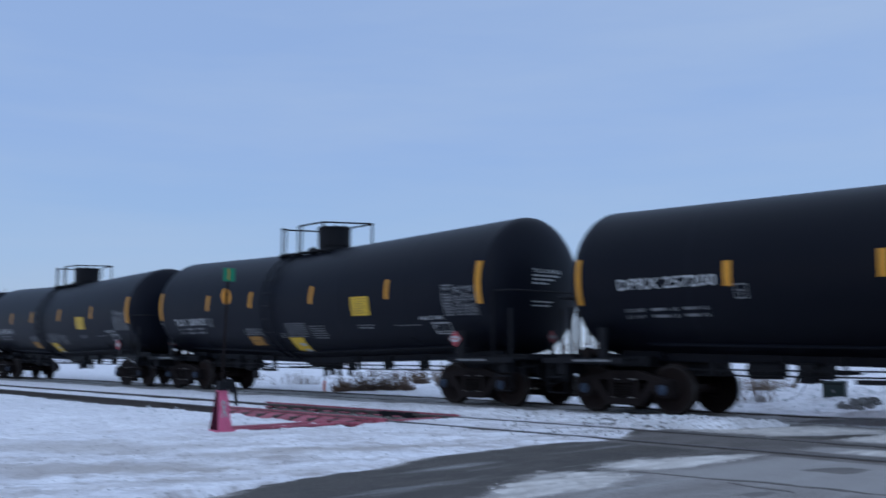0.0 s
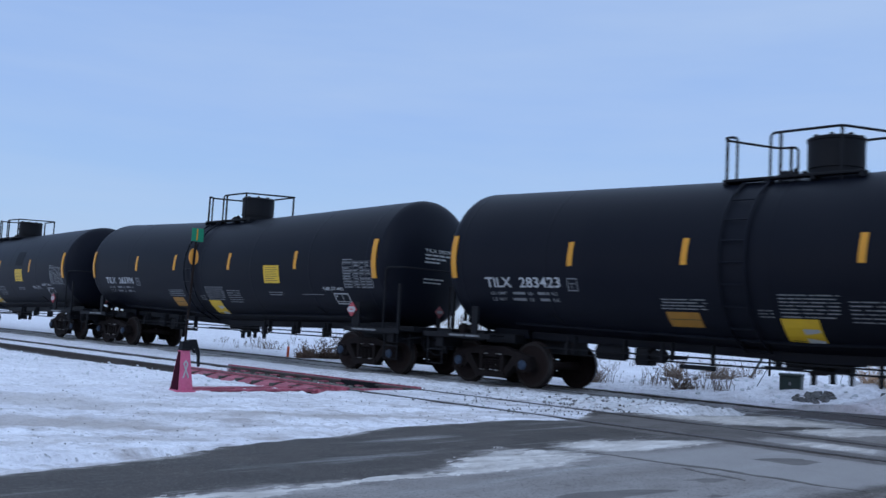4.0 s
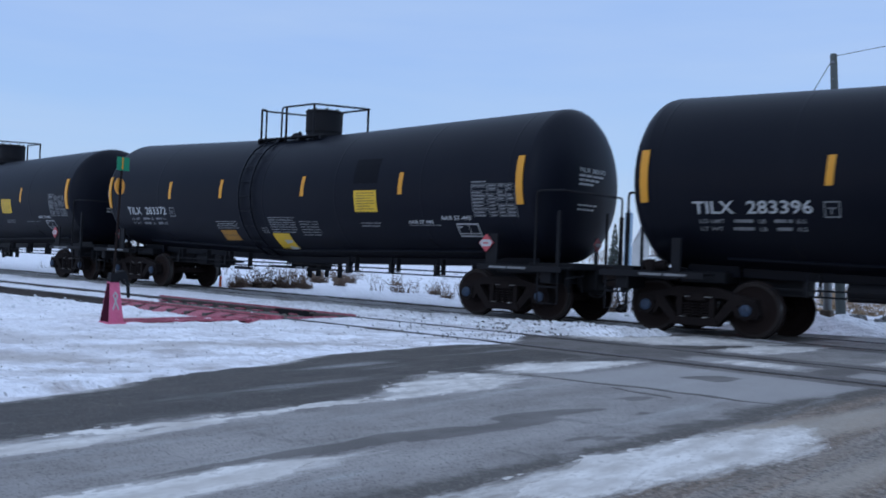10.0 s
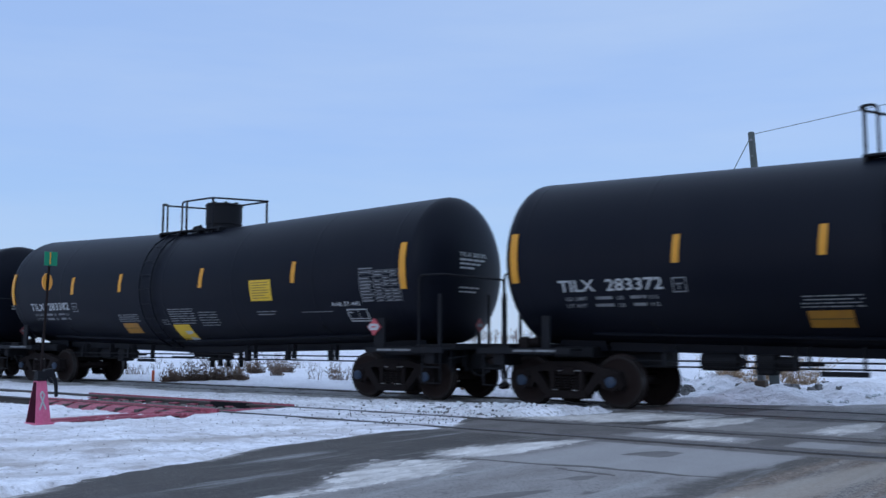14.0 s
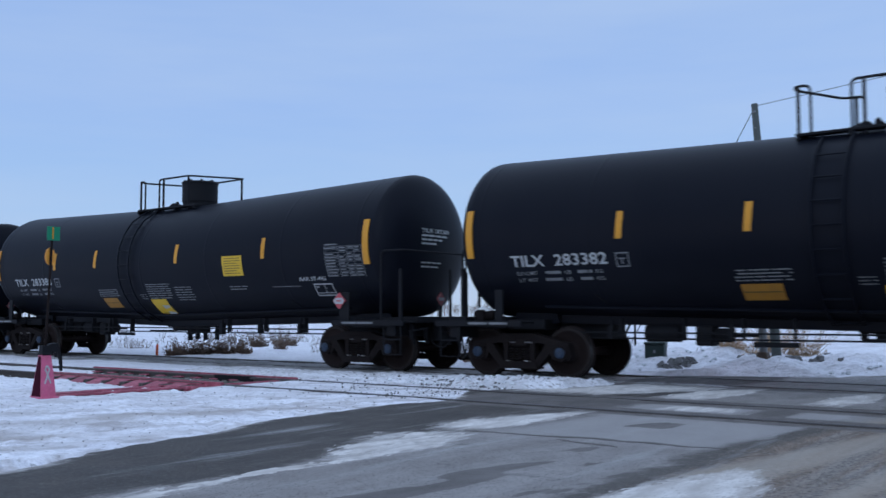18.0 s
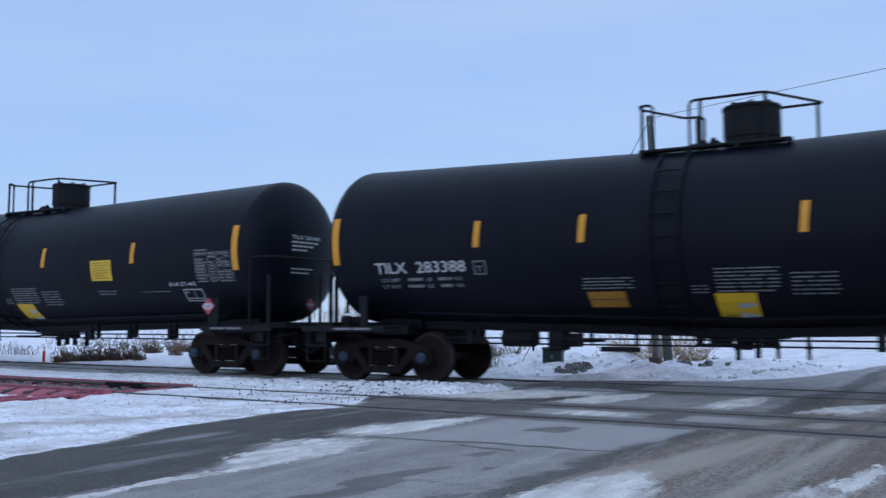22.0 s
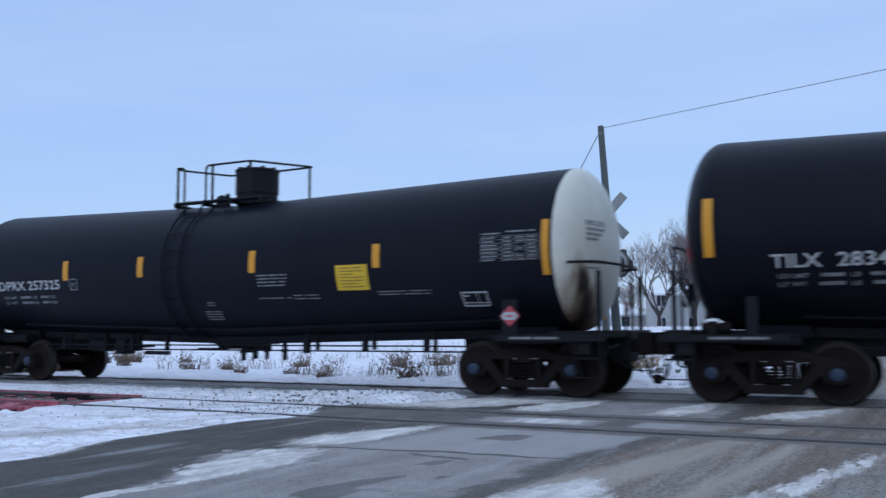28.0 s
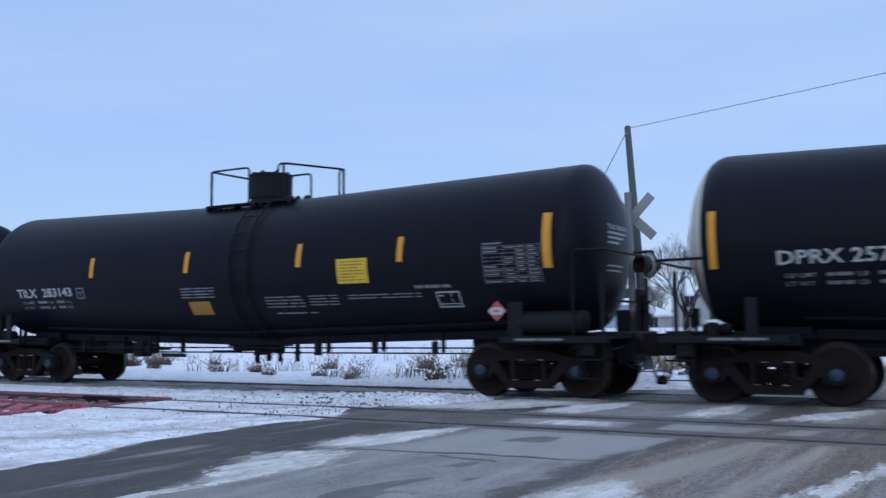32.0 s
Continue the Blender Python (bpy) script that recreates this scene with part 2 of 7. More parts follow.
BARK = material("bark", (0.070, 0.059, 0.057), 0.9, second=(0.030, 0.026, 0.026), scale=6, fine=50, bump=0.4)
TWIG = material("twigs", (0.205, 0.165, 0.158), 0.9, second=(0.115, 0.094, 0.091), scale=6, fine=50, bump=0.1)
NEEDLE = material("needles", (0.045, 0.058, 0.052), 0.85, second=(0.075, 0.085, 0.08), scale=4, fine=40, bump=0.2)
WEED = material("dry_weed", (0.22, 0.165, 0.125), 0.95, second=(0.13, 0.095, 0.075), scale=2.5, amount=0.9, fine=20, bump=0.1)
SIDING = material("house_siding", (0.44, 0.435, 0.43), 0.7, second=(0.35, 0.35, 0.345), scale=1.5, fine=25, bump=0.1)
BLUEWALL = material("blue_siding", (0.30, 0.40, 0.50), 0.7, second=(0.24, 0.33, 0.43), scale=1.5, fine=25, bump=0.1)
ROOFSNOW = material("roof_snow", (0.82, 0.83, 0.85), 0.8, second=(0.70, 0.71, 0.74), scale=1.5, fine=10, bump=0.2)
PANE = material("window_glass", (0.03, 0.035, 0.045), 0.08, second=(0.05, 0.055, 0.06), scale=2, fine=10, bump=0.0)
TRIMWHITE = material("trim_white", (0.70, 0.71, 0.71), 0.6, bump=0.05)
CABLE = material("cable", (0.07, 0.07, 0.075), 0.6, bump=0.0)


# ---- mesh code ----
class Geo:
    """Vertices and faces of one mesh, gathered piece by piece."""

    def __init__(self):
        self.v, self.f, self.m, self.mi = [], [], [], 0

    def add(self, verts, faces):
        o = len(self.v)
        self.v.extend(tuple(p) for p in verts)
        self.f.extend(tuple(i + o for i in q) for q in faces)
        self.m.extend([self.mi] * len(faces))
        return self

    def box(self, x0, x1, y0, y1, z0, z1, c=0.008, turn=None):
        c = min(c, (x1 - x0) * 0.3, (y1 - y0) * 0.3, (z1 - z0) * 0.3)
        vs, idx = [], {}
        lo, hi = (x0, y0, z0), (x1, y1, z1)
        for sx in (0, 1):
            for sy in (0, 1):
                for sz in (0, 1):
                    s = (sx, sy, sz)
                    for k in range(3):
                        p = []
                        for a in range(3):
                            base = hi[a] if s[a] else lo[a]
                            p.append(base if a == k else base + (-c if s[a] else c))
                        idx[s, k] = len(vs)
                        vs.append(p)
        fs = []
        for k in range(3):
            a, b = (k + 1) % 3, (k + 2) % 3
            for side in (0, 1):
                ring = []
                for u, w in ((0, 0), (1, 0), (1, 1), (0, 1)):
                    s = [0, 0, 0]
                    s[k], s[a], s[b] = side, u, w
                    ring.append(idx[tuple(s), k])
                fs.append(ring if side else ring[::-1])
            for u in (0, 1):
                for w in (0, 1):
                    s0, s1 = [0, 0, 0], [0, 0, 0]
                    s0[a] = s1[a] = u
                    s0[b] = s1[b] = w
                    s1[k] = 1
                    q = [idx[tuple(s0), a], idx[tuple(s1), a], idx[tuple(s1), b], idx[tuple(s0), b]]
                    fs.append(q if u == w else q[::-1])
        for s in {key[0] for key in idx}:
            fs.append([idx[s, 0], idx[s, 1], idx[s, 2]] if sum(s) % 2 else [idx[s, 0], idx[s, 2], idx[s, 1]])
        if turn is not None:
            vs = [turn @ Vector(p) for p in vs]
        return self.add(vs, fs)

    def pipe(self, pts, r, n=8, r_end=None, caps=True):
        pts = [Vector(p) for p in pts]
        k = len(pts)
        ref, vs, fs = None, [], []
        for i, p in enumerate(pts):
            d = (pts[min(i + 1, k - 1)] - pts[max(i - 1, 0)]).normalized()
            if ref is None:
                ref = d.orthogonal().normalized()
            ref = (ref - d * ref.dot(d))
            ref = ref.normalized() if ref.length > 1e-6 else d.orthogonal().normalized()
            bi = d.cross(ref)
            rr = r if r_end is None else r + (r_end - r) * i / (k - 1)
            for j in range(n):
                a = 2 * math.pi * j / n
                vs.append(p + (ref * math.cos(a) + bi * math.sin(a)) * rr)
        for i in range(k - 1):
            for j in range(n):
                j2 = (j + 1) % n
                fs.append((i * n + j, i * n + j2, (i + 1) * n + j2, (i + 1) * n + j))
        if caps:
            fs.append(tuple(range(n))[::-1])
            fs.append(tuple((k - 1) * n + j for j in range(n)))
        return self.add(vs, fs)

    def lathe(self, prof, origin, axis="x", n=32, caps=True):
        """prof: (along, radius) pairs, turned about an axis through origin."""
        vs, fs = [], []
        for s, r in prof:
            for j in range(n):
                a = 2 * math.pi * j / n
                c, d = r * math.cos(a), r * math.sin(a)
                p = {"x": (s, c, d), "y": (d, s, c), "z": (c, d, s)}[axis]
                vs.append((p[0] + origin[0], p[1] + origin[1], p[2] + origin[2]))
        k = len(prof)
        for i in range(k - 1):
            for j in range(n):
                j2 = (j + 1) % n
                fs.append((i * n + j, i * n + j2, (i + 1) * n + j2, (i + 1) * n + j))
        if caps and prof[0][1] > 1e-4:
            fs.append(tuple(range(n))[::-1])
        if caps and prof[-1][1] > 1e-4:
            fs.append(tuple((k - 1) * n + j for j in range(n)))
        return self.add(vs, fs)

    def prism(self, poly, d0, d1, axis="y"):
        """A flat outline pushed from d0 to d1 along an axis."""
        k = len(poly)
        put = {"y": lambda a, b, d: (a, d, b), "x": lambda a, b, d: (d, a, b), "z": lambda a, b, d: (a, b, d)}[axis]
        vs = [put(a, b, d0) for a, b in poly] + [put(a, b, d1) for a, b in poly]
        fs = [tuple(range(k)), tuple(range(2 * k - 1, k - 1, -1))]
        fs += [(i, k + i, k + (i + 1) % k, (i + 1) % k) for i in range(k)]
        return self.add(vs, fs)


def mesh_of(name, geo, mats, smooth=False):
    me = bpy.data.meshes.new(name)
    me.from_pydata(geo.v, [], geo.f)
    mats = mats if isinstance(mats, (list, tuple)) else [mats]
    for m in mats:
        me.materials.append(m)
    if len(mats) > 1:
        me.polygons.foreach_set("material_index", geo.m)
    bm = bmesh.new()
    bm.from_mesh(me)
    bmesh.ops.recalc_face_normals(bm, faces=bm.faces)
    bm.to_mesh(me)
    bm.free()
    if smooth:
        me.polygons.foreach_set("use_smooth", [True] * len(me.polygons))
        me.set_sharp_from_angle(angle=radians(40))
    me.update()
    return me


def part(name, geo, mats, parent, label="", smooth=False):
    ob = new(name, geo if isinstance(geo, bpy.types.Mesh) else mesh_of(name, geo, mats, smooth))
    ob.parent = parent
    return tagged(ob, label) if label else ob


def thing(name, label, category, group="", kind="", at=None, geo=None, mats=None, smooth=False):
    ob = new(name, mesh_of(name, geo, mats, smooth) if geo else None)
    if at is not None:
        ob.matrix_basis = at
    return tagged(ob, label, category, group, kind)


def letters(text, height):
    """Outlines of the built-in font as flat faces: points (x, y) from the left end and the baseline, and their faces."""
    cu = bpy.data.curves.new("lettering", "FONT")
    cu.body = text
    cu.size = height / 0.72
    cu.resolution_u = 2
    cu.offset = height * 0.022
    ob = bpy.data.objects.new("lettering", cu)
    scene.collection.objects.link(ob)
    me = bpy.data.meshes.new_from_object(ob.evaluated_get(bpy.context.evaluated_depsgraph_get()))
    vs = [(p.co.x, p.co.y) for p in me.vertices]
    fs = [tuple(q.vertices) for q in me.polygons]
    bpy.data.objects.remove(ob)
    bpy.data.curves.remove(cu)
    bpy.data.meshes.remove(me)
    return vs, fs

# ---- tank cars ----
TY = 15.64  # track centre
DROOP = 0.0215
CAR_PITCH = 17.28
# radius, height of the axis, half length of the barrel, depth of the front and the rear head
SHAPES = {"jacketed": {"r": 1.5255, "z": 2.475, "s": 7.42, "front": 0.53, "rear": 0.60},
          "old": {"r": 1.483, "z": 2.443, "s": 7.40, "front": 0.54, "rear": 0.58},
          "plain": {"r": 1.44, "z": 2.375, "s": 7.33, "front": 0.56, "rear": 0.66}}
SHELL = dict(SHAPES["jacketed"])


def axis_z(x):
    """The shell sags to its middle, where the outlet is."""
    return SHELL["z"] + DROOP * min(abs(x), SHELL["s"])


def shell_r(x):
    over = max(0.0, abs(x) - SHELL["s"]) / SHELL["front" if x > 0 else "rear"]
    return SHELL["r"] * math.sqrt(max(1 - over * over, 0.0))


def skin(z, off=0.0, x=0.0):
    return -math.sqrt(max((shell_r(x) + off) ** 2 - (z - axis_z(x)) ** 2, 0.0))


def decal(geo, x0, x1, z0, z1, off=0.006, lean=0.0):
    """A thin sheet laid on the shell's near side."""
    n = max(2, int((z1 - z0) / 0.12) + 1)
    vs = []
    for i in range(n):
        z = z0 + (z1 - z0) * i / (n - 1)
        dx = lean * (i / (n - 1) - 0.5)
        for x in (x0 + dx, x1 + dx):
            vs.append((x, skin(z, off, x), z))
            vs.append((x, skin(z, 0.0005, x), z))
    fs = []
    for i in range(n - 1):
        a, b = 4 * i, 4 * i + 4
        fs += [(a, a + 2, b + 2, b), (a + 1, a, b, b + 1), (a + 2, a + 3, b + 3, b + 2)]
    fs += [(0, 1, 3, 2), (4 * n - 4, 4 * n - 2, 4 * n - 1, 4 * n - 3)]
    return geo.add(vs, fs)


def lettering(text, x0, x1, z0, height):
    vs, fs = letters(text, height)
    w = max(p[0] for p in vs)
    geo = Geo()
    pts = []
    for a, b in vs:
        x = x0 + a / w * (x1 - x0)
        pts.append((x, skin(z0 + b, 0.006, x), z0 + b))
    geo.add(pts, fs)
    return geo


def head_lettering(text, y0, y1, z0, height):
    vs, fs = letters(text, height)
    w = max(p[0] for p in vs)
    pts = []
    for a, b in vs:
        y, z = y0 + a / w * (y1 - y0), z0 + b
        rho = min(math.hypot(y, z - axis_z(8)) / SHELL["r"], 0.999)
        pts.append((SHELL["s"] + SHELL["front"] * math.sqrt(1 - rho ** 2) + 0.012, y, z))
    return Geo().add(pts, fs)


def word_rows(x0, x1, z_top, rows, pitch, bar, rng, words=(2, 5), off=0.005, fill=0.95):
    """Lines of writing too small to read, as plain bars."""
    geo = Geo()
    for r in range(rows):
        z = z_top - r * pitch
        n = rng.randint(*words)
        end = x1 if r % 3 != 2 else x0 + (x1 - x0) * rng.uniform(0.6, 0.95)
        cuts = sorted(rng.uniform(x0, end) for _ in range(n - 1))
        edges = [x0, *cuts, end]
        for a, b in zip(edges, edges[1:]):
            if b - a > 0.035:
                decal(geo, a + 0.008, a + (b - a) * fill, z - bar, z, off)
    return geo


def ring_surface(stations, n=64):
    """Rings (x, radius) about the sagging axis, joined to a skin."""
    g = Geo()
    vs, fs = [], []
    for x, r in stations:
        z = axis_z(x)
        for j in range(n):
            a = 2 * math.pi * j / n
            vs.append((x, r * math.cos(a), z + r * math.sin(a)))
    for i in range(len(stations) - 1):
        for j in range(n):
            j2 = (j + 1) % n
            fs.append((i * n + j, i * n + j2, (i + 1) * n + j2, (i + 1) * n + j))
    return g.add(vs, fs)


def tank_meshes():
    body = ring_surface([(float(x), SHELL["r"]) for x in (-SHELL["s"], -5.5, -3.5, -1.7, -0.25, 0.25, 1.7, 3.5, 5.5, SHELL["s"])])
    seams = [ring_surface([(x - 0.03, SHELL["r"]), (x - 0.02, SHELL["r"] + 0.0025), (x + 0.02, SHELL["r"] + 0.0025), (x + 0.03, SHELL["r"])]) for x in (-7.2, -4.95, -0.42, 2.15, 4.75, 7.0)]
    ends = []
    for s in (1, -1):
        st = []
        for i in range(13):
            a = math.pi / 2 * i / 12
            st.append((s * (SHELL["s"] + SHELL["front" if s > 0 else "rear"] * math.sin(a)), max(SHELL["r"] * math.cos(a), 0.001)))
        ends.append(ring_surface(st, 56))
    return body, seams, ends


def wheelset_mesh():
    g = Geo()
    g.lathe([(-1.13, 0.07), (-0.66, 0.09), (-0.3, 0.08), (0.3, 0.08), (0.66, 0.09), (1.13, 0.07)], (0, 0, 0), "y", 14)
    for s in (1, -1):
        g.mi = 0
        face = [(0.66, 0.10), (0.66, 0.165), (0.71, 0.19), (0.735, 0.36), (0.695, 0.395), (0.69, 0.485), (0.715, 0.487), (0.728, 0.463)]
        g.lathe([(s * a, b) for a, b in face], (0, 0, 0), "y", 40, False)
        g.mi = 1
        g.lathe([(s * a, b) for a, b in ((0.728, 0.463), (0.822, 0.452))], (0, 0, 0), "y", 40, False)
        g.mi = 3
        g.lathe([(s * a, b) for a, b in ((0.822, 0.452), (0.827, 0.444), (0.824, 0.392))], (0, 0, 0), "y", 40, False)
        g.mi = 0
        outer = [(0.824, 0.392), (0.802, 0.36), (0.796, 0.21), (0.83, 0.175), (0.84, 0.11)]
        g.lathe([(s * a, b) for a, b in outer], (0, 0, 0), "y", 40, False)
        for k in range(3):
            a = 2 * math.pi * k / 3
            g.lathe([(s * 0.772, 0.03), (s * 0.80, 0.03)], (0.28 * math.sin(a), 0, 0.28 * math.cos(a)), "y", 8)
        g.mi = 2
        g.lathe([(s * 1.10, 0.095), (s * 1.15, 0.095), (s * 1.165, 0.075)], (0, 0, 0), "y", 18)
        for k in range(3):
            a = 2 * math.pi * k / 3 + 0.5
            g.lathe([(s * 1.165, 0.02), (s * 1.18, 0.02)], (0.05 * math.sin(a), 0, 0.05 * math.cos(a)), "y", 6)
    return mesh_of("wheelset", g, [WHEEL, TREAD, BLUE_CAP, RIM], True)


def side_frame_mesh():
    g = Geo()
    d0, d1 = -0.09, 0.09
    g.prism([(-1.07, 0.50), (-1.03, 0.64), (-0.62, 0.72), (-0.34, 0.80), (0.34, 0.80), (0.62, 0.72), (1.03, 0.64), (1.07, 0.50), (0.72, 0.56), (0.5, 0.63), (-0.5, 0.63), (-0.72, 0.56)], d0, d1)
    for s in (1, -1):
        g.prism([(s * 0.60, 0.64), (s * 0.78, 0.58), (s * 0.40, 0.17), (s * 0.27, 0.21)], d0, d1)
        g.prism([(s * 0.33, 0.66), (s * 0.24, 0.66), (s * 0.24, 0.30), (s * 0.33, 0.26)], d0 + 0.01, d1 - 0.01)
        g.prism([(s * 1.06, 0.54), (s * 1.10, 0.40), (s * 1.04, 0.32), (s * 0.99, 0.34), (s * 1.0, 0.52)], d0, d1)
        g.prism([(s * 0.70, 0.58), (s * 0.78, 0.34), (s * 0.72, 0.33), (s * 0.62, 0.52)], d0, d1)
        g.lathe([(-0.12, 0.15), (0.10, 0.15), (0.12, 0.12)], (s * 0.889, 0, 0.457), "y", 20)
        g.box(s * 0.889 - 0.16, s * 0.889 + 0.16, -0.10, 0.10, 0.53, 0.63, 0.02)
    g.prism([(-0.42, 0.16), (0.42, 0.16), (0.38, 0.29), (-0.38, 0.29)], d0 - 0.03, d1 + 0.03)
    return mesh_of("side_frame", g, CAST)


def spring_mesh():
    g = Geo()
    turns, n = 5, 60
    pts = []
    for i in range(n + 1):
        a = 2 * math.pi * turns * i / n
        pts.append((0.062 * math.cos(a), 0.062 * math.sin(a), 0.235 * i / n))
    g.pipe(pts, 0.017, 6)
    return mesh_of("coil_spring", g, CAST, True)


WHEELSET, SIDE_FRAME, SPRING = wheelset_mesh(), side_frame_mesh(), spring_mesh()


def build_truck(car, x):
    truck = new("bogie", None)
    truck.parent = car
    truck.matrix_basis = pose(x, 0, 0)
    g = Geo()
    g.box(-0.20, 0.20, -1.10, 1.10, 0.56, 0.74, 0.03)
    g.lathe([(0.74, 0.2), (0.80, 0.2)], (0, 0, 0), "z", 20)
    g.box(-0.62, -0.54, -0.9, 0.9, 0.36, 0.46, 0.01).box(0.54, 0.62, -0.9, 0.9, 0.36, 0.46, 0.01)
    part("bolster", g, CAST, truck)
    for y in (-1.0, 1.0):
        part("side_frame", SIDE_FRAME, None, truck).matrix_basis = pose(0, y, 0)
        for dx in (-0.15, 0.0, 0.15):
            part("coil_spring", SPRING, None, truck).matrix_basis = pose(dx, y * 1.03, 0.30)
    rng = random.Random(int(x * 10))
    for dx, z in ((-0.22, 0.292), (0.18, 0.292), (-0.12, 0.632), (0.24, 0.632)):
        g = Geo()
        w = rng.uniform(0.06, 0.14)
        pts = [(dx + w * (i / 6 - 0.5), rng.uniform(-0.02, 0.02)) for i in range(7)]
        vs = []
        for px, py in pts:
            h = rng.uniform(0.004, 0.020)
            vs += [(px, -1.125 + py, z), (px, -1.125 + py, z + h), (px, -1.04 + py, z + h * 0.8), (px, -1.04 + py, z)]
        fs = [(4 * i + j, 4 * i + (j + 1) % 4, 4 * i + 4 + (j + 1) % 4, 4 * i + 4 + j) for i in range(6) for j in range(4)] + [(3, 2, 1, 0), (24, 25, 26, 27)]
        part("snow_crust", g.add(vs, fs), GRIMESNOW, truck, "grey snow caked on the bogie")
    for dx in (-0.40, 0.40):
        g = Geo()
        k = 1 if dx > 0 else -1
        arc = [(dx + k * (0.489 - 0.50 * math.cos(a)), 0.457 + 0.50 * math.sin(a)) for a in np.linspace(-0.35, 0.45, 6)]
        outer = [(dx + k * (0.489 - 0.56 * math.cos(a)), 0.457 + 0.56 * math.sin(a)) for a in np.linspace(0.45, -0.35, 6)]
        g.prism(arc + outer, -0.82, -0.70)
        part("brake_shoe", g, CAST, truck)
    for dx in (-0.889, 0.889):
        part("wheelset", WHEELSET, None, truck).matrix_basis = pose(dx, 0, 0.457)
    return truck


def corner_bend(a, b, c, r=0.12, n=4):
    """Points of a rounded corner at b between a and c."""
    a, b, c = Vector(a), Vector(b), Vector(c)
    p, q = b + (a - b).normalized() * r, b + (c - b).normalized() * r
    return [p.lerp(b, i / n).lerp(b.lerp(q, i / n), i / n) for i in range(n + 1)]


def bent(pts, r=0.12):
    out = [Vector(pts[0])]
    for a, b, c in zip(pts, pts[1:], pts[2:]):
        out += corner_bend(a, b, c, r)
    return out + [Vector(pts[-1])]


TOP_GEAR = {
    "usual": {"walk": (-1.68, 0.76), "dome": 0.01, "ladder": (-1.26, -0.80), "entry": -1.1,
              "runs": [[(-0.84, -0.66, 0), (-0.84, -0.66, 1), (0.37, -0.66, 1), (1.04, 0.62, 1), (-0.15, 0.66, 1)],
                       [(-1.45, -0.66, 0), (-1.45, -0.66, 1), (-1.68, -0.68, 1), (-1.74, -0.42, 1), (-1.28, 0.62, 1), (-0.95, 0.66, 1), (-0.95, 0.66, 0)]],
              "posts": ((-0.66, -0.66), (0.37, -0.66), (0.94, 0.62), (-1.64, -0.66), (-1.08, 0.66), (-0.15, 0.66)),
              "valves": ((-0.75, -0.25, 0.13, 0.10), (-1.0, 0.12, 0.12, 0.12), (-0.62, 0.2, 0.09, 0.16), (-0.55, -0.3, 0.07, 0.12))},
    "old": {"walk": (-1.18, 1.2), "dome": 0.04, "ladder": (0.24, 0.70), "entry": 0.4,
            "runs": [[(-0.01, -0.66, 0), (-0.01, -0.66, 1), (-1.10, -0.66, 1), (-1.02, 0.66, 1), (0.62, 0.66, 1), (0.62, 0.66, 0)],
                     [(0.78, -0.66, 0), (0.78, -0.66, 1), (0.95, -0.66, 1), (1.57, 0.62, 1), (1.42, 0.62, 1), (1.42, 0.62, 0)]],
            "posts": ((-1.08, -0.66), (0.93, -0.66), (1.55, 0.60), (-0.98, 0.66)),
            "valves": ((0.72, -0.2, 0.13, 0.10), (0.95, 0.12, 0.12, 0.12), (0.62, 0.2, 0.09, 0.14))}}


def build_top(car, which):
    """Walkway, railing, manway dome, valves and ladder."""
    d = TOP_GEAR[which]
    zw, zt = 3.93, 4.735
    for y in (-0.74, 0.54):
        part("walkway", Geo().box(d["walk"][0], d["walk"][1], y, y + 0.20, zw, zw + 0.045, 0.008), STEEL_DARK, car, "dark steel grating walkway")
    for x in np.linspace(d["walk"][0] + 0.05, d["walk"][1] - 0.05, 4):
        part("walkway_bracket", Geo().box(x - 0.03, x + 0.03, -0.76, 0.76, zw - 0.07, zw, 0.008), STEEL_DARK, car)
    for run in d["runs"]:
        pts = [(x, y, zt if up else zw) for x, y, up in run]
        part("handrail", Geo().pipe(bent(pts, 0.10), 0.023, 8), STEEL_DARK, car, "", True)
    for x, y in d["posts"]:
        part("post", Geo().pipe([(x, y, 3.82), (x, y, zt)], 0.028, 8), STEEL_DARK, car, "", True)
    g = Geo()
    g.lathe([(3.9, 0.44), (4.12, 0.44), (4.13, 0.46), (4.59, 0.46), (4.60, 0.475), (4.64, 0.475), (4.66, 0.45), (4.665, 0.0)], (d["dome"], 0, 0), "z", 40)
    dome = part("manway_dome", g, STEEL_DARK, car, "black steel manway dome with a flat lid", True)
    for k in range(8):
        a = 2 * math.pi * k / 8 + 0.2
        g = Geo()
        g.box(-0.045, 0.045, -0.03, 0.03, 4.65, 4.70, 0.008, pose(d["dome"] + 0.38 * math.cos(a), 0.38 * math.sin(a), 0, 0, 0, math.degrees(a)))
        part("lid_bolt", g, STEEL_DARK, dome)
    for x, y, r, h in d["valves"]:
        g = Geo()
        g.lathe([(3.85, r), (4.0 + h * 0.5, r), (4.02 + h, r * 0.6), (4.05 + h, 0.0)], (x, y, 0), "z", 14)
        part("valve", g, STEEL_DARK, car, "", True)
    ladder = new("ladder", None)
    ladder.parent = car
    for x in d["ladder"]:
        pts = [(x, skin(float(z), 0.07, x), float(z)) for z in np.linspace(0.98, 3.6, 12)] + [(x, -0.72, 3.9)]
        part("stile", Geo().pipe(pts, 0.024, 6), TANK, ladder, "", True)
    for z in np.arange(1.0, 3.6, 0.36):
        z = float(z)
        a, b = d["ladder"]
        part("rung", Geo().pipe([(a, skin(z, 0.07, a), z), (b, skin(z, 0.07, b), z)], 0.014, 6), TANK, ladder, "", True)


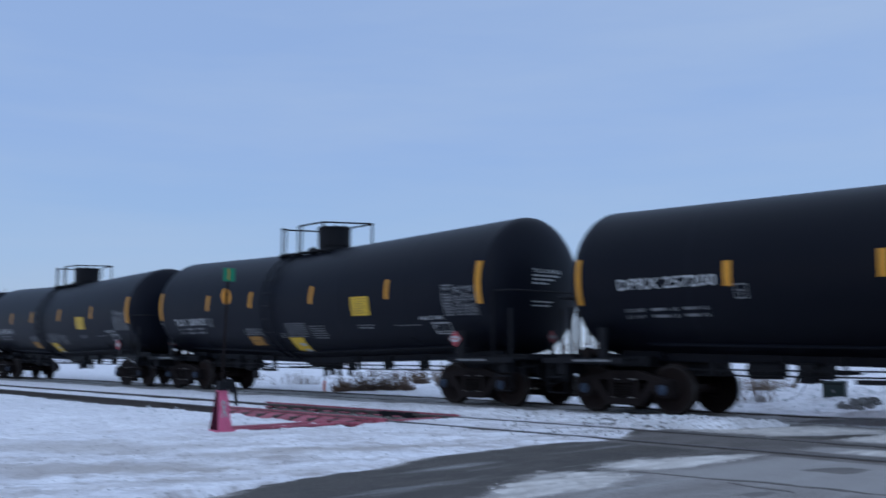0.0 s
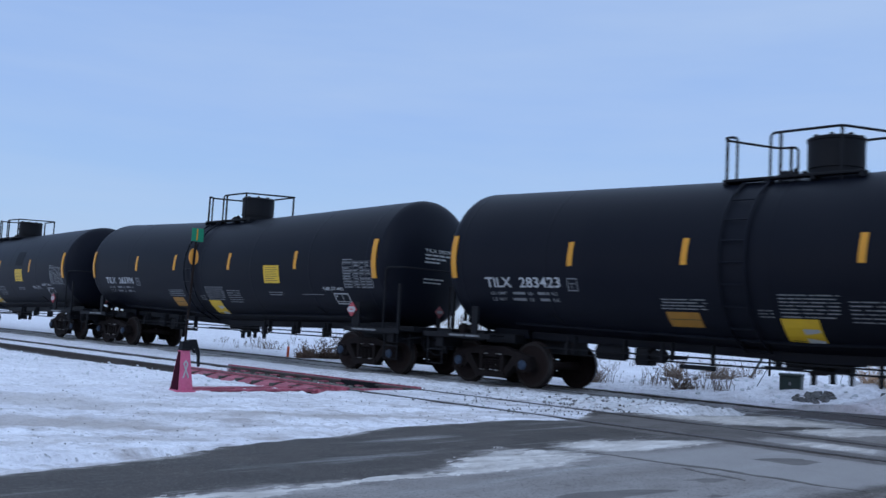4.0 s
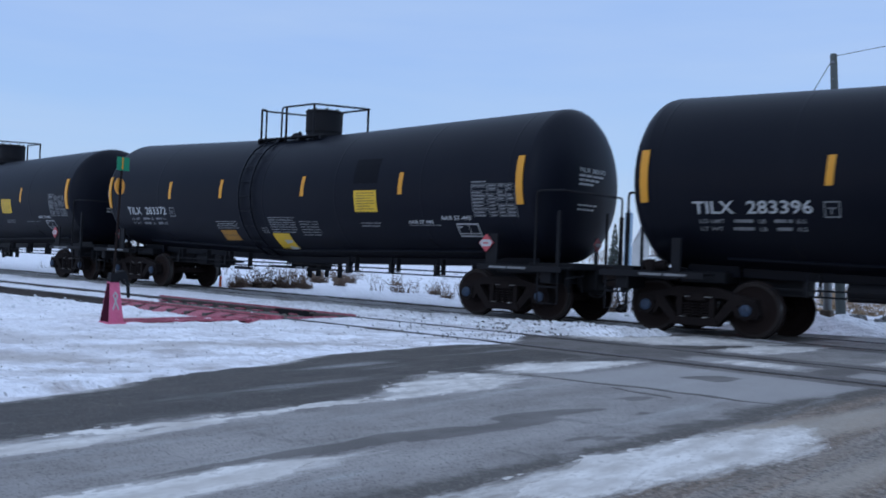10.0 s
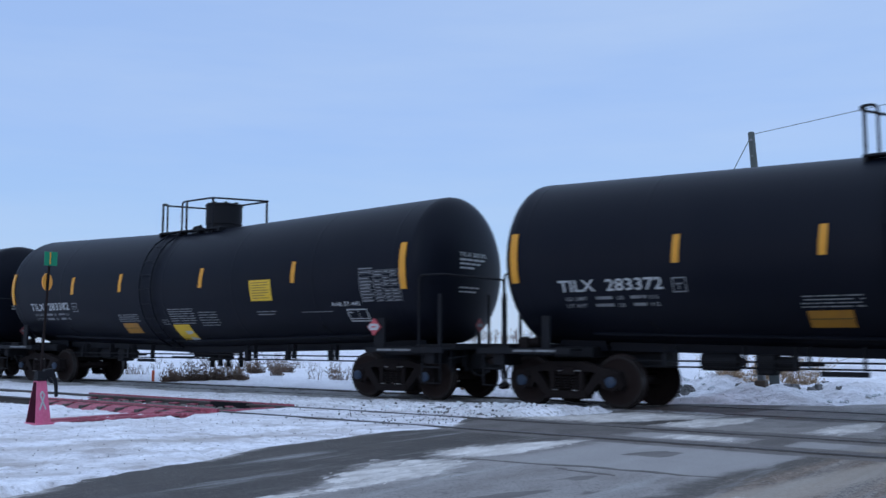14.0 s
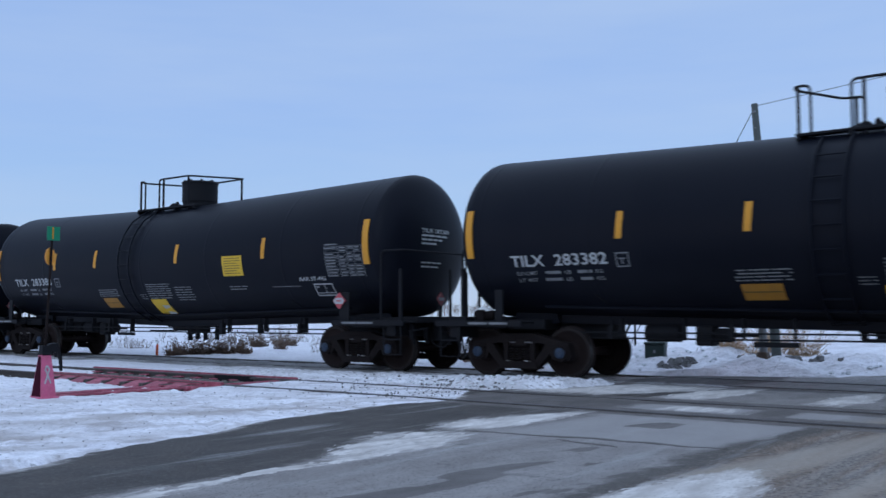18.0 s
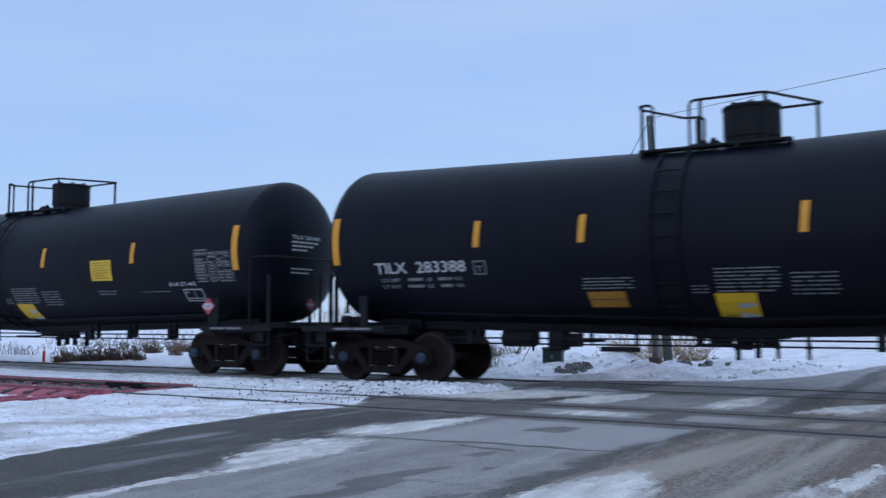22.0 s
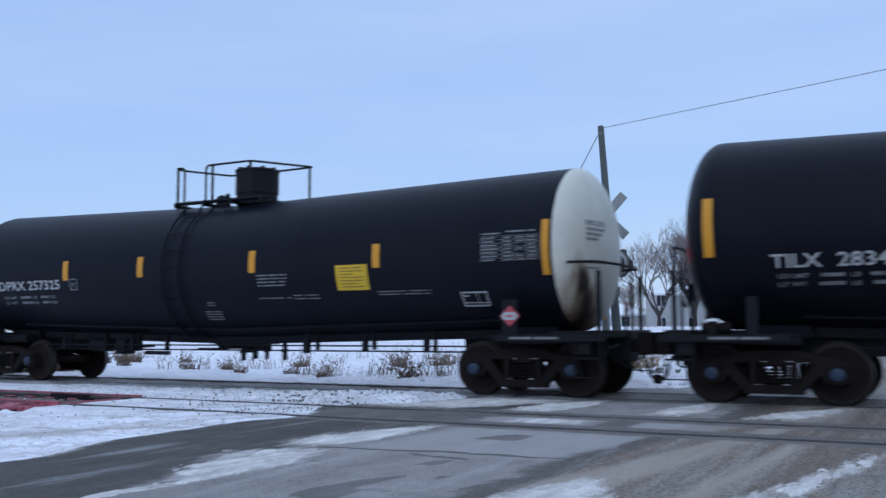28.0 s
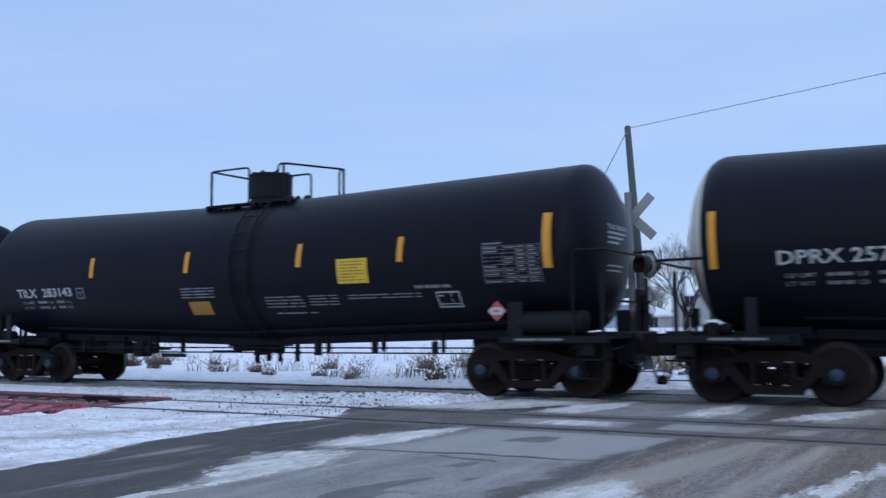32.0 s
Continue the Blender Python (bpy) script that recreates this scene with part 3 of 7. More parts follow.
def build_ends(car, plain, brake=-1, rear_rail=8.12):
    for s in (1, -1):
        g = Geo()
        x0, x1 = sorted((s * 5.1, s * 8.02))
        g.box(x0, x1, -0.20, 0.20, 0.70, 1.04, 0.015)
        g.box(*sorted((s * 6.25, s * 7.05)), -0.80, 0.80, 0.86, 1.06, 0.02)
        g.box(*sorted((s * 7.05, s * 7.80)), -0.86, 0.86, 0.88, 1.10, 0.02)
        part("stub_sill", g, STEEL_DARK, car)
        for y0 in (-0.50, 0.44):
            g = Geo()
            g.prism([(s * 6.1, 0.98), (s * 7.1, 0.98), (s * 7.0, 1.35), (s * 6.2, 1.35)], y0, y0 + 0.06)
            part("saddle", g, TANK, car)
        g = Geo()
        g.box(*sorted((s * 6.3, s * 8.22)), -1.50, -1.08, 0.985, 1.025, 0.008)
        g.box(*sorted((s * 6.3, s * 8.22)), 1.08, 1.50, 0.985, 1.025, 0.008)
        g.box(*sorted((s * 7.82, s * 8.24)), -1.08, 1.08, 0.985, 1.11, 0.008)
        g.box(*sorted((s * 6.3, s * 8.24)), -1.52, -1.49, 0.93, 1.035, 0.006)
        g.box(*sorted((s * 6.3, s * 8.24)), 1.49, 1.52, 0.93, 1.035, 0.006)
        part("end_platform", g, STEEL_DARK, car, "dark steel end platform of the tank car")
        for a, b in ((6.60, 7.0), (7.04, 7.46)):
            g = Geo()
            g.box(*sorted((s * a, s * b)), -1.528, -1.522, 0.965, 1.005, 0.001)
            part("reflector_strip", g, REFLECT_WHITE, car, "worn white reflector strip")
        g = Geo()
        zr = 2.44
        if plain:
            reach = 8.10 if s > 0 else rear_rail
            g.pipe(bent([(s * 7.55, -1.34, 2.22), (s * (reach - 0.1), -1.22, 2.22), (s * reach, -0.5, 2.22), (s * reach, 0.5, 2.22), (s * (reach - 0.1), 1.22, 2.22), (s * 7.55, 1.34, 2.22)], 0.1), 0.023, 8)
        else:
            g.pipe(bent([(s * 7.62, s * -1.46, 1.03), (s * 7.62, s * -1.46, zr), (s * 8.14, s * -1.34, zr), (s * 8.17, s * 0.70, zr), (s * 8.17, s * 0.70, 1.03)], 0.10), 0.021, 8)
        part("end_handrail", g, STEEL_DARK, car, "", True)
        g = Geo()
        g.box(*sorted((s * 7.72, s * 7.96)), -1.42, 1.42, 0.72, 0.985, 0.012)
        part("end_sill", g, STEEL_DARK, car)
        g = Geo()
        g.box(*sorted((s * 7.96, s * 8.26)), -0.30, 0.30, 0.60, 1.105, 0.02)
        g.box(*sorted((s * 8.02, s * 8.20)), -0.16, 0.16, 0.52, 0.60, 0.015)
        part("striker", g, STEEL_DARK, car)
        for y in (-0.98, -0.52, 0.62):
            g = Geo()
            g.box(s * 8.05 - 0.05, s * 8.05 + 0.05, y - 0.06, y + 0.06, 0.66, 0.985, 0.012)
            g.pipe([(s * 8.05, y, 0.68), (s * 8.07, y + 0.03, 0.56)], 0.03, 8)
            part("pipe_bracket", g, STEEL_DARK, car)
        for x, y, z1, w in ((8.12, -1.44, 2.06, 0.033), (8.17, 0.70, 2.06, 0.036), (8.20, 0.10, 2.10, 0.02)):
            g = Geo()
            g.box(s * x - w, s * x + w, s * y - 0.03, s * y + 0.03, 1.02, z1, 0.006)
            part("end_post", g, STEEL_DARK, car)
        for y in (-1.46, 1.46):
            g = Geo()
            x0, x1 = sorted((s * 7.70, s * 8.14))
            g.pipe([(x0, y, 1.0), (x0, y, 0.36), (x1, y, 0.36), (x1, y, 1.0)], 0.018, 6)
            g.pipe([(x0, y, 0.66), (x1, y, 0.66)], 0.016, 6)
            part("sill_step", g, STEEL_DARK, car, "", True)
        g = Geo()
        g.box(*sorted((s * 7.95, s * 8.42)), -0.10, 0.10, 0.74, 0.97, 0.02)
        hy = 0.02 * s
        g.prism([(s * 8.36, -0.17 + hy), (s * 8.36, 0.15 + hy), (s * 8.56, 0.20 + hy), (s * 8.63, 0.12 + hy), (s * 8.58, 0.02 + hy), (s * 8.66, -0.06 + hy), (s * 8.60, -0.17 + hy)], 0.70, 1.07, "z")
        part("coupler", g, CAST, car, "rusty knuckle coupler")
        g = Geo()
        g.pipe(bent([(s * 8.1, s * 0.34, 0.74), (s * 8.34, s * 0.33, 0.70), (s * 8.42, s * 0.28, 0.32), (s * 8.62, s * 0.1, 0.26)], 0.14), 0.024, 8)
        part("air_hose", g, BLACKPAINT, car, "", True)
        g = Geo()
        g.lathe([(-0.07, 0.05), (0.05, 0.06), (0.07, 0.03)], (s * 8.62, s * 0.1, 0.27), "x", 12)
        g.box(s * 8.60 - 0.05, s * 8.60 + 0.05, s * 0.1 - 0.045, s * 0.1 + 0.045, 0.22, 0.36, 0.015)
        part("gladhand", g, CAST, car, "", True)
        g = Geo()
        g.pipe(bent([(s * 8.02, -s * 0.42, 0.70), (s * 8.20, -s * 0.40, 0.50), (s * 8.34, -s * 0.30, 0.46), (s * 8.44, -s * 0.18, 0.66)], 0.10), 0.016, 6)
        part("safety_chain", g, STEEL_DARK, car, "", True)
        g = Geo()
        g.pipe(bent([(s * 7.5, -0.62, 0.88), (s * 8.2, -0.62, 0.88), (s * 8.24, -1.36, 0.82)], 0.1), 0.016, 6)
        part("uncoupling_lever", g, STEEL_DARK, car, "", True)
        plate = Geo()
        plate.box(s * 6.44 - 0.03, s * 6.44 + 0.25, -1.40, -1.36, 1.03, 1.62, 0.006)
        if s > 0:
            part("placard_bracket", plate, STEEL_DARK, car)
        else:
            part("placard_bracket", Geo().box(-6.93, -6.76, -1.42, -1.37, 1.03, 1.60, 0.006), STEEL_DARK, car)
    bx, bz = brake, 1.36 if plain else (1.76 if brake < 0 else 1.62)
    g = Geo()
    ring = [(bx * 8.28, 0.52 + 0.26 * math.cos(a), bz + 0.26 * math.sin(a)) for a in np.linspace(0, 2 * math.pi, 25)]
    g.pipe(ring, 0.018, 6, caps=False)
    for k in range(3):
        a = 2 * math.pi * k / 3 + 0.4
        g.pipe([(bx * 8.28, 0.52, bz), (bx * 8.28, 0.52 + 0.25 * math.cos(a), bz + 0.25 * math.sin(a))], 0.012, 6)
    g.pipe([(bx * 8.14, 0.52, bz), (bx * 8.30, 0.52, bz)], 0.03, 8)
    part("brake_wheel", g, STEEL_DARK, car, "dark steel hand brake wheel", True)
    g = Geo()
    g.box(bx * 8.17 - 0.06, bx * 8.17 + 0.06, 0.42, 0.62, bz - 0.16, bz + 0.14, 0.02)
    g.box(bx * 8.17 - 0.03, bx * 8.17 + 0.03, 0.47, 0.57, 1.02, bz - 0.12, 0.01)
    part("brake_gear_box", g, STEEL_DARK, car)
    if brake > 0:
        g = Geo()
        g.box(7.86, 8.12, -0.10, 0.30, 1.10, 1.48, 0.03)
        g.box(7.98, 8.10, 0.60, 0.84, 1.10, 1.86, 0.02)
        g.lathe([(0.86, 0.02), (0.88, 0.13), (1.22, 0.13), (1.24, 0.02)], (8.02, 0.0, 1.32), "y", 16)
        g.pipe([(8.10, -0.6, 1.62), (8.10, 0.9, 1.62)], 0.02, 8)
        part("brake_rigging", g, STEEL_DARK, car, "dark brake cylinder and levers", True)
    g = Geo()
    g.lathe([(-7.69, 0.02), (-7.67, 0.085), (-7.24, 0.085), (-7.22, 0.02)], (0, -0.95, 1.14), "x", 16)
    g.box(-7.59, -7.42, -1.08, -0.84, 1.02, 1.24, 0.02)
    valve = part("brake_valve", g, CAST, car, "grey brake valve with snow on it", True)
    g = Geo()
    g.lathe([(-7.64, 0.01), (-7.60, 0.06), (-7.46, 0.07), (-7.34, 0.01)], (0, -0.96, 1.22), "x", 10)
    part("snow_cap", g, ROOFSNOW, valve, "patch of snow", True)


def build_under(car):
    low = SHELL["z"] - SHELL["r"] - 0.09
    g = Geo()
    g.prism([(-6.1, low + 0.13), (0, low), (6.1, low + 0.13), (6.1, low + 0.30), (0, low + 0.17), (-6.1, low + 0.30)], -0.42, 0.42)
    part("jacket_keel", g, TANK, car, "dark steel keel under the tank")
    for y, z in ((-0.80, 0.83), (-0.72, 0.73)):
        part("brake_rod", Geo().pipe([(-5.6, y, z), (5.6, y, z)], 0.016, 6), STEEL_DARK, car, "", True)
    for x, w, z0 in ((-4.9, 0.035, 0.72), (-4.7, 0.012, 0.75), (-3.55, 0.012, 0.71), (-2.75, 0.035, 0.70), (-2.55, 0.012, 0.75), (-1.75, 0.012, 0.71),
                     (1.93, 0.055, 0.68), (2.19, 0.012, 0.75), (3.29, 0.040, 0.72), (3.49, 0.014, 0.76), (4.62, 0.040, 0.72), (4.80, 0.014, 0.75)):
        g = Geo()
        g.box(x - w, x + w, -0.83, -0.70, z0, 1.08 if w < 0.02 else 0.95, 0.003)
        if w > 0.02:
            g.box(x - 0.012, x + 0.012, -0.79, -0.74, 0.9, 1.08, 0.003)
        part("rod_hanger", g, STEEL_DARK, car)
    g = Geo()
    g.lathe([(-4.4, 0.05), (-4.36, 0.15), (-3.75, 0.15), (-3.7, 0.05)], (0, -0.45, 0.82), "x", 18)
    part("air_reservoir", g, STEEL_DARK, car, "", True)
    g = Geo()
    g.box(-3.4, -3.1, -0.7, -0.35, 0.62, 0.95, 0.03)
    g.box(-2.4, -1.7, -0.78, -0.70, 0.62, 0.70, 0.01)
    g.lathe([(-3.15, 0.12), (-2.85, 0.12), (-2.8, 0.04), (-2.4, 0.03)], (0, -0.5, 0.8), "x", 14)
    part("control_valve", g, STEEL_DARK, car, "", True)
    g = Geo()
    g.lathe([(0.66, 0.07), (0.69, 0.11), (0.76, 0.11), (0.78, 0.17), (0.86, 0.20), (1.10, 0.24)], (-0.15, 0, 0), "z", 20)
    g.box(-0.95, 0.50, -0.24, 0.24, 0.84, 0.97, 0.02)
    g.box(-0.72, -0.40, -0.18, 0.18, 0.74, 0.86, 0.02)
    g.box(0.10, 0.34, -0.18, 0.18, 0.70, 0.86, 0.03)
    g.pipe([(-0.15, -0.2, 0.78), (-0.15, -0.85, 0.76), (-0.75, -0.9, 0.76)], 0.02, 6)
    part("bottom_outlet", g, STEEL_DARK, car, "dark steel bottom outlet valve", True)
    for x, z0, w in ((-0.92, 0.74, 0.05), (-0.30, 0.49, 0.03), (0.02, 0.53, 0.035), (0.33, 0.52, 0.02), (0.80, 0.52, 0.025)):
        g = Geo()
        g.box(x - w, x + w, -0.06, 0.06, z0, 0.98, 0.01)
        g.box(x - w * 1.6, x + w * 1.6, -0.09, 0.09, z0 + 0.16, z0 + 0.22, 0.01)
        part("outlet_guard", g, STEEL_DARK, car)
    g = Geo()
    g.pipe([(x, skin(1.16 + DROOP * abs(x), 0.02, x), 1.16 + DROOP * abs(x)) for x in (-6.2, 0.0, 6.2)], 0.03, 6)
    part("jacket_flange", g, TANK, car)
    for x in (-4.95, 4.75):
        z0 = 1.22 + DROOP * abs(x)
        g = Geo()
        g.pipe([(x + 0.05, skin(z0, 0.012, x), z0), (x - 0.09, skin(z0 + 0.17, 0.012, x), z0 + 0.17)], 0.012, 6)
        part("jacket_latch", g, STEEL_DARK, car)


def build_car(style):
    """One tank car without its number. Styles: jacketed, old, plain."""
    rng = random.Random({"jacketed": 5, "old": 6, "plain": 7, "plain_black": 8}[style])
    SHELL.update(SHAPES["plain" if style.startswith("plain") else style])
    car = new("tank_car", None)
    body, seams, ends = tank_meshes()
    part("shell", body, TANK, car, "matt black tank shell, dusty along its side", True)
    for g in seams:
        part("weld_band", g, TANK, car, "", True)
    white = style == "plain"
    for k, g in enumerate(ends):
        if white and k == 1:
            # black knuckle round the white rear head
            g.m = [0 if i < 3 * 56 else 1 for i in range(len(g.f))]
        part("tank_head", g, ([TANK, HEADWHITE] if k else HEADWHITE) if white else TANK, car, "dirty white tank head" if white else "", True)
    before = set(car.children)
    build_top(car, "old" if style == "old" else "usual")
    if style != "jacketed":
        # a slimmer shell carries its top gear lower
        for ob in set(car.children) - before:
            if not ob.name.startswith("ladder"):
                ob.matrix_basis = pose(0, 0, -0.085)
    build_ends(car, style.startswith("plain"), 1 if style == "old" else -1, 8.42 if white else 8.12)
    build_under(car)
    for x in (6.63, -6.63):
        build_truck(car, x)
    plain = style.startswith("plain")
    if plain:
        stripes = [(-4.19, 2.25, 2.68), (1.08, 2.25, 2.68), (3.94, 2.25, 2.68), (7.22, 2.02, 2.94), (-7.38, 2.04, 2.92)]
    elif style == "old":
        stripes = [(-3.89, 2.39, 2.83), (-0.98, 2.39, 2.83), (1.99, 2.39, 2.84), (4.31, 2.39, 2.85), (7.19, 2.17, 3.09), (-7.42, 2.19, 3.08)]
    else:
        stripes = [(-4.36, 2.41, 2.87), (1.05, 2.41, 2.87), (4.17, 2.41, 2.87), (7.25, 2.18, 3.10), (-7.43, 2.19, 3.08)]
    for x, z0, z1 in stripes:
        w = 0.058 if plain and z1 - z0 > 0.6 else (0.075 if z1 - z0 > 0.6 or plain else 0.058)
        part("reflector_stripe", decal(Geo(), x - w, x + w, z0, z1, 0.006 if abs(x) < 7 else 0.02, 0.035 if abs(x) < 7 and not plain else 0.0), YELLOW, car, "amber reflective stripe")
    px, pz = {"jacketed": (2.77, 2.05), "old": (2.89, 2.04)}.get(style, (3.05, 1.86))
    sign = part("yellow_notice", decal(Geo(), px, px + 0.69, pz, pz + 0.46), PLACARD, car, "yellow notice sheet with dark print")
    part("print", word_rows(px + 0.07, px + 0.62, pz + 0.41, 7, 0.057, 0.015, rng, (2, 4), 0.009), INK, sign)
    tx, tz = (6.05, 2.70) if plain else ((5.99, 2.58) if style == "old" else (6.09, 2.58))
    rows, pitch = (7, 0.062) if plain else (10, 0.064)
    table = Geo()
    for r in range(rows):
        z = tz - r * pitch
        decal(table, tx, tx + 1.06, z - 0.006, z, 0.005)
        for c, (a, b) in enumerate(((0.02, 0.36), (0.42, 0.62), (0.66, 0.82), (0.86, 1.03))):
            if rng.random() < 0.85:
                decal(table, tx + a, tx + a + (b - a) * rng.uniform(0.6, 1.0), z - 0.046, z - 0.022, 0.005)
    for a in (0.0, 0.39, 0.64, 0.84, 1.06):
        decal(table, tx + a - 0.004, tx + a + 0.004, tz - rows * pitch, tz, 0.005)
    decal(table, tx, tx + 0.36, tz + 0.03, tz + 0.055, 0.005)
    part("data_table", table, GREYMARK, car, "white stencilled data table")
    bx = {"jacketed": (5.57, 6.12, 1.56, 1.82), "old": (4.95, 5.42, 1.56, 1.84)}.get(style, (5.57, 6.06, 1.53, 1.78))
    frame_ = Geo()
    for a, b, c, d in ((bx[0], bx[1], bx[3] - 0.025, bx[3]), (bx[0], bx[1], bx[2], bx[2] + 0.025), (bx[0], bx[0] + 0.022, bx[2], bx[3]), (bx[1] - 0.022, bx[1], bx[2], bx[3]), (bx[0], bx[1], bx[2] + 0.055, bx[2] + 0.07), (bx[0] + 0.29, bx[0] + 0.302, bx[2] + 0.06, bx[3]), (bx[0] + 0.05, bx[0] + 0.13, bx[3] - 0.085, bx[3] - 0.06)):
        decal(frame_, a, b, c, d, 0.005)
    part("stencil_panel", frame_, WHITE, car, "white stencilled panel outline")
    dia, dz = {"old": (6.23, 0.03), "jacketed": (6.44, 0.0)}.get(style, (6.57, -0.09))
    g = Geo()
    g.prism([(dia, 1.265 + dz), (dia + 0.175, 1.44 + dz), (dia, 1.615 + dz), (dia - 0.175, 1.44 + dz)], -1.435, -1.405)
    card = part("hazard_placard", g, RED, car, "red and white diamond hazard placard")
    g = Geo()
    g.prism([(dia - 0.15, 1.44 + dz), (dia - 0.10, 1.375 + dz), (dia + 0.10, 1.375 + dz), (dia + 0.15, 1.44 + dz), (dia + 0.10, 1.505 + dz), (dia - 0.10, 1.505 + dz)], -1.442, -1.436)
    part("number_bar", g, WHITE, card)
    g = Geo()
    g.box(dia - 0.06, dia + 0.06, -1.447, -1.442, 1.425 + dz, 1.455 + dz, 0.001)
    part("print", g, RED, card)
    end_card = Geo()
    end_card.prism([(-0.24, 1.33), (-0.10, 1.47), (-0.24, 1.61), (-0.38, 1.47)], 8.20, 8.22, "x")
    part("placard_post", Geo().box(8.18, 8.20, -0.30, -0.18, 1.02, 1.60, 0.004), STEEL_DARK, car)
    end_sign = part("end_placard", end_card, RED_DULL, car, "grimy red and white diamond hazard placard")
    part("number_bar", Geo().box(8.221, 8.226, -0.33, -0.15, 1.44, 1.505, 0.001), GREYMARK, end_sign)
    if plain:
        blocks = [(1.19, 1.92, 2.20, 4, 0.065, 0.030), (1.15, 1.97, 1.76, 1, 0.06, 0.022), (2.0, 2.62, 1.80, 2, 0.06, 0.022), (-0.34, 0.1, 1.52, 4, 0.05, 0.024), (-0.2, 0.02, 1.70, 2, 0.05, 0.024), (3.9, 5.0, 1.83, 2, 0.05, 0.02), (6.5, 7.05, 2.78, 1, 0.06, 0.03)]
    elif style == "old":
        blocks = [(-1.21, -0.25, 2.07, 4, 0.06, 0.028), (1.02, 2.0, 1.84, 4, 0.062, 0.026), (2.1, 2.83, 1.84, 4, 0.055, 0.022), (3.04, 4.66, 1.83, 2, 0.055, 0.022), (1.2, 2.2, 1.53, 1, 0.05, 0.03), (4.54, 5.3, 1.96, 1, 0.06, 0.06)]
    else:
        blocks = [(-2.50, -1.58, 1.83, 4, 0.052, 0.022), (-0.31, 0.67, 1.93, 6, 0.055, 0.022), (0.80, 1.48, 1.84, 6, 0.060, 0.022), (-0.69, -0.42, 1.68, 3, 0.05, 0.02), (2.86, 3.5, 1.82, 2, 0.06, 0.024), (4.28, 5.25, 1.785, 1, 0.03, 0.016), (-0.3, 0.6, 1.595, 1, 0.05, 0.024)]
    x0, z0 = (-6.36, 1.875) if plain else (-6.48, 1.855)
    for row, (first, cut) in enumerate((("LD LMT", 0.44), ("LT WT", 0.40))):
        z = z0 - 0.12 * row
        tagged(part("stencil_text", lettering(first, x0, x0 + cut, z, 0.062), GREYMARK, car), kind="stuff")
        tagged(part("stencil_text", word_rows(x0 + 0.56, x0 + 0.94, z + 0.058, 1, 0.06, 0.05, rng, (2, 3), 0.005, 0.9), GREYMARK, car), kind="stuff")
        tagged(part("stencil_text", lettering("LB", x0 + 0.99, x0 + 1.12, z, 0.062), GREYMARK, car), kind="stuff")
        tagged(part("stencil_text", word_rows(x0 + 1.24, x0 + 1.54, z + 0.058, 1, 0.06, 0.05, rng, (2, 3), 0.005, 0.9), GREYMARK, car), kind="stuff")
        tagged(part("stencil_text", lettering("KG", x0 + 1.59, x0 + 1.74, z, 0.062), GREYMARK, car), kind="stuff")
    for x0, x1, z, rows, pitch, bar in blocks:
        for r in range(rows):
            line = word_rows(x0, x1, z - r * pitch, 1, pitch, bar * 0.85, rng, (3, 6), 0.005, 0.88)
            tagged(part("stencil_line", line, GREYMARK, car), kind="stuff")
    if style == "jacketed":
        lab = part("orange_label", decal(Geo(), -2.43, -1.78, 1.36, 1.61), ORANGE, car, "faded orange label")
        part("print", decal(Geo(), -2.41, -1.80, 1.478, 1.494, 0.009), INK, lab)
        lab = part("yellow_label", decal(Geo(), -0.34, 0.28, 1.14, 1.555), PLACARD, car, "worn yellow and white label")
        part("label_patch", decal(Geo(), -0.02, 0.25, 1.17, 1.40, 0.009), WHITE, lab)
        part("stencil_title", lettering("AAR ST-445", 5.20, 6.0, 1.885, 0.085), WHITE, car, "white stencilled letters")
    if style == "old":
        part("orange_label", decal(Geo(), -1.05, -0.46, 1.52, 1.79), ORANGE, car, "faded orange label")
        g = Geo()
        g.lathe([(6.55, 0.04), (6.6, 0.20), (7.75, 0.20), (7.8, 0.04)], (0, -1.22, 1.26), "x", 20)
        part("side_air_tank", g, STEEL_DARK, car, "black side-mounted air reservoir", True)
    box = Geo()
    b0 = (-4.46, -4.22, 1.94, 2.18) if not plain else (-4.07, -3.84, 2.03, 2.28)
    for a, b, c, d in ((b0[0], b0[1], b0[3] - 0.02, b0[3]), (b0[0], b0[1], b0[2], b0[2] + 0.02), (b0[0], b0[0] + 0.018, b0[2], b0[3]), (b0[1] - 0.018, b0[1], b0[2], b0[3]), (b0[0] + 0.06, b0[1] - 0.06, b0[2] + 0.13, b0[2] + 0.15), (b0[0] + 0.1, b0[0] + 0.12, b0[2] + 0.05, b0[2] + 0.14)):
        decal(box, a, b, c, d, 0.005)
    part("test_panel", box, GREYMARK, car)
    # writing on the front head, too small to read
    left, wide = (-0.93, 1.1) if plain else (-0.52, 1.55)
    for r, (w, h) in enumerate(((0.56, 0.04), (0.44, 0.04), (0.30, 0.04), (0.42, 0.03), (0.36, 0.03)), 1):
        z = 2.91 - 0.085 * r - (0.32 if r >= 4 else 0)
        g = Geo()
        for k in range(4):
            y0, y1 = left + wide * w * k / 4, left + wide * w * (k + 0.85) / 4
            vs = []
            for zz in (z - h, z):
                for yy in (y0, y1):
                    rho = min(math.hypot(yy, zz - axis_z(8)) / SHELL["r"], 0.999)
                    vs.append((SHELL["s"] + SHELL["front"] * math.sqrt(1 - rho ** 2) + 0.012, yy, zz))
            g.add(vs, [(0, 1, 3, 2)])
        tagged(part("head_stencil", g, GREYMARK if white else WHITE, car), kind="stuff")
    return car


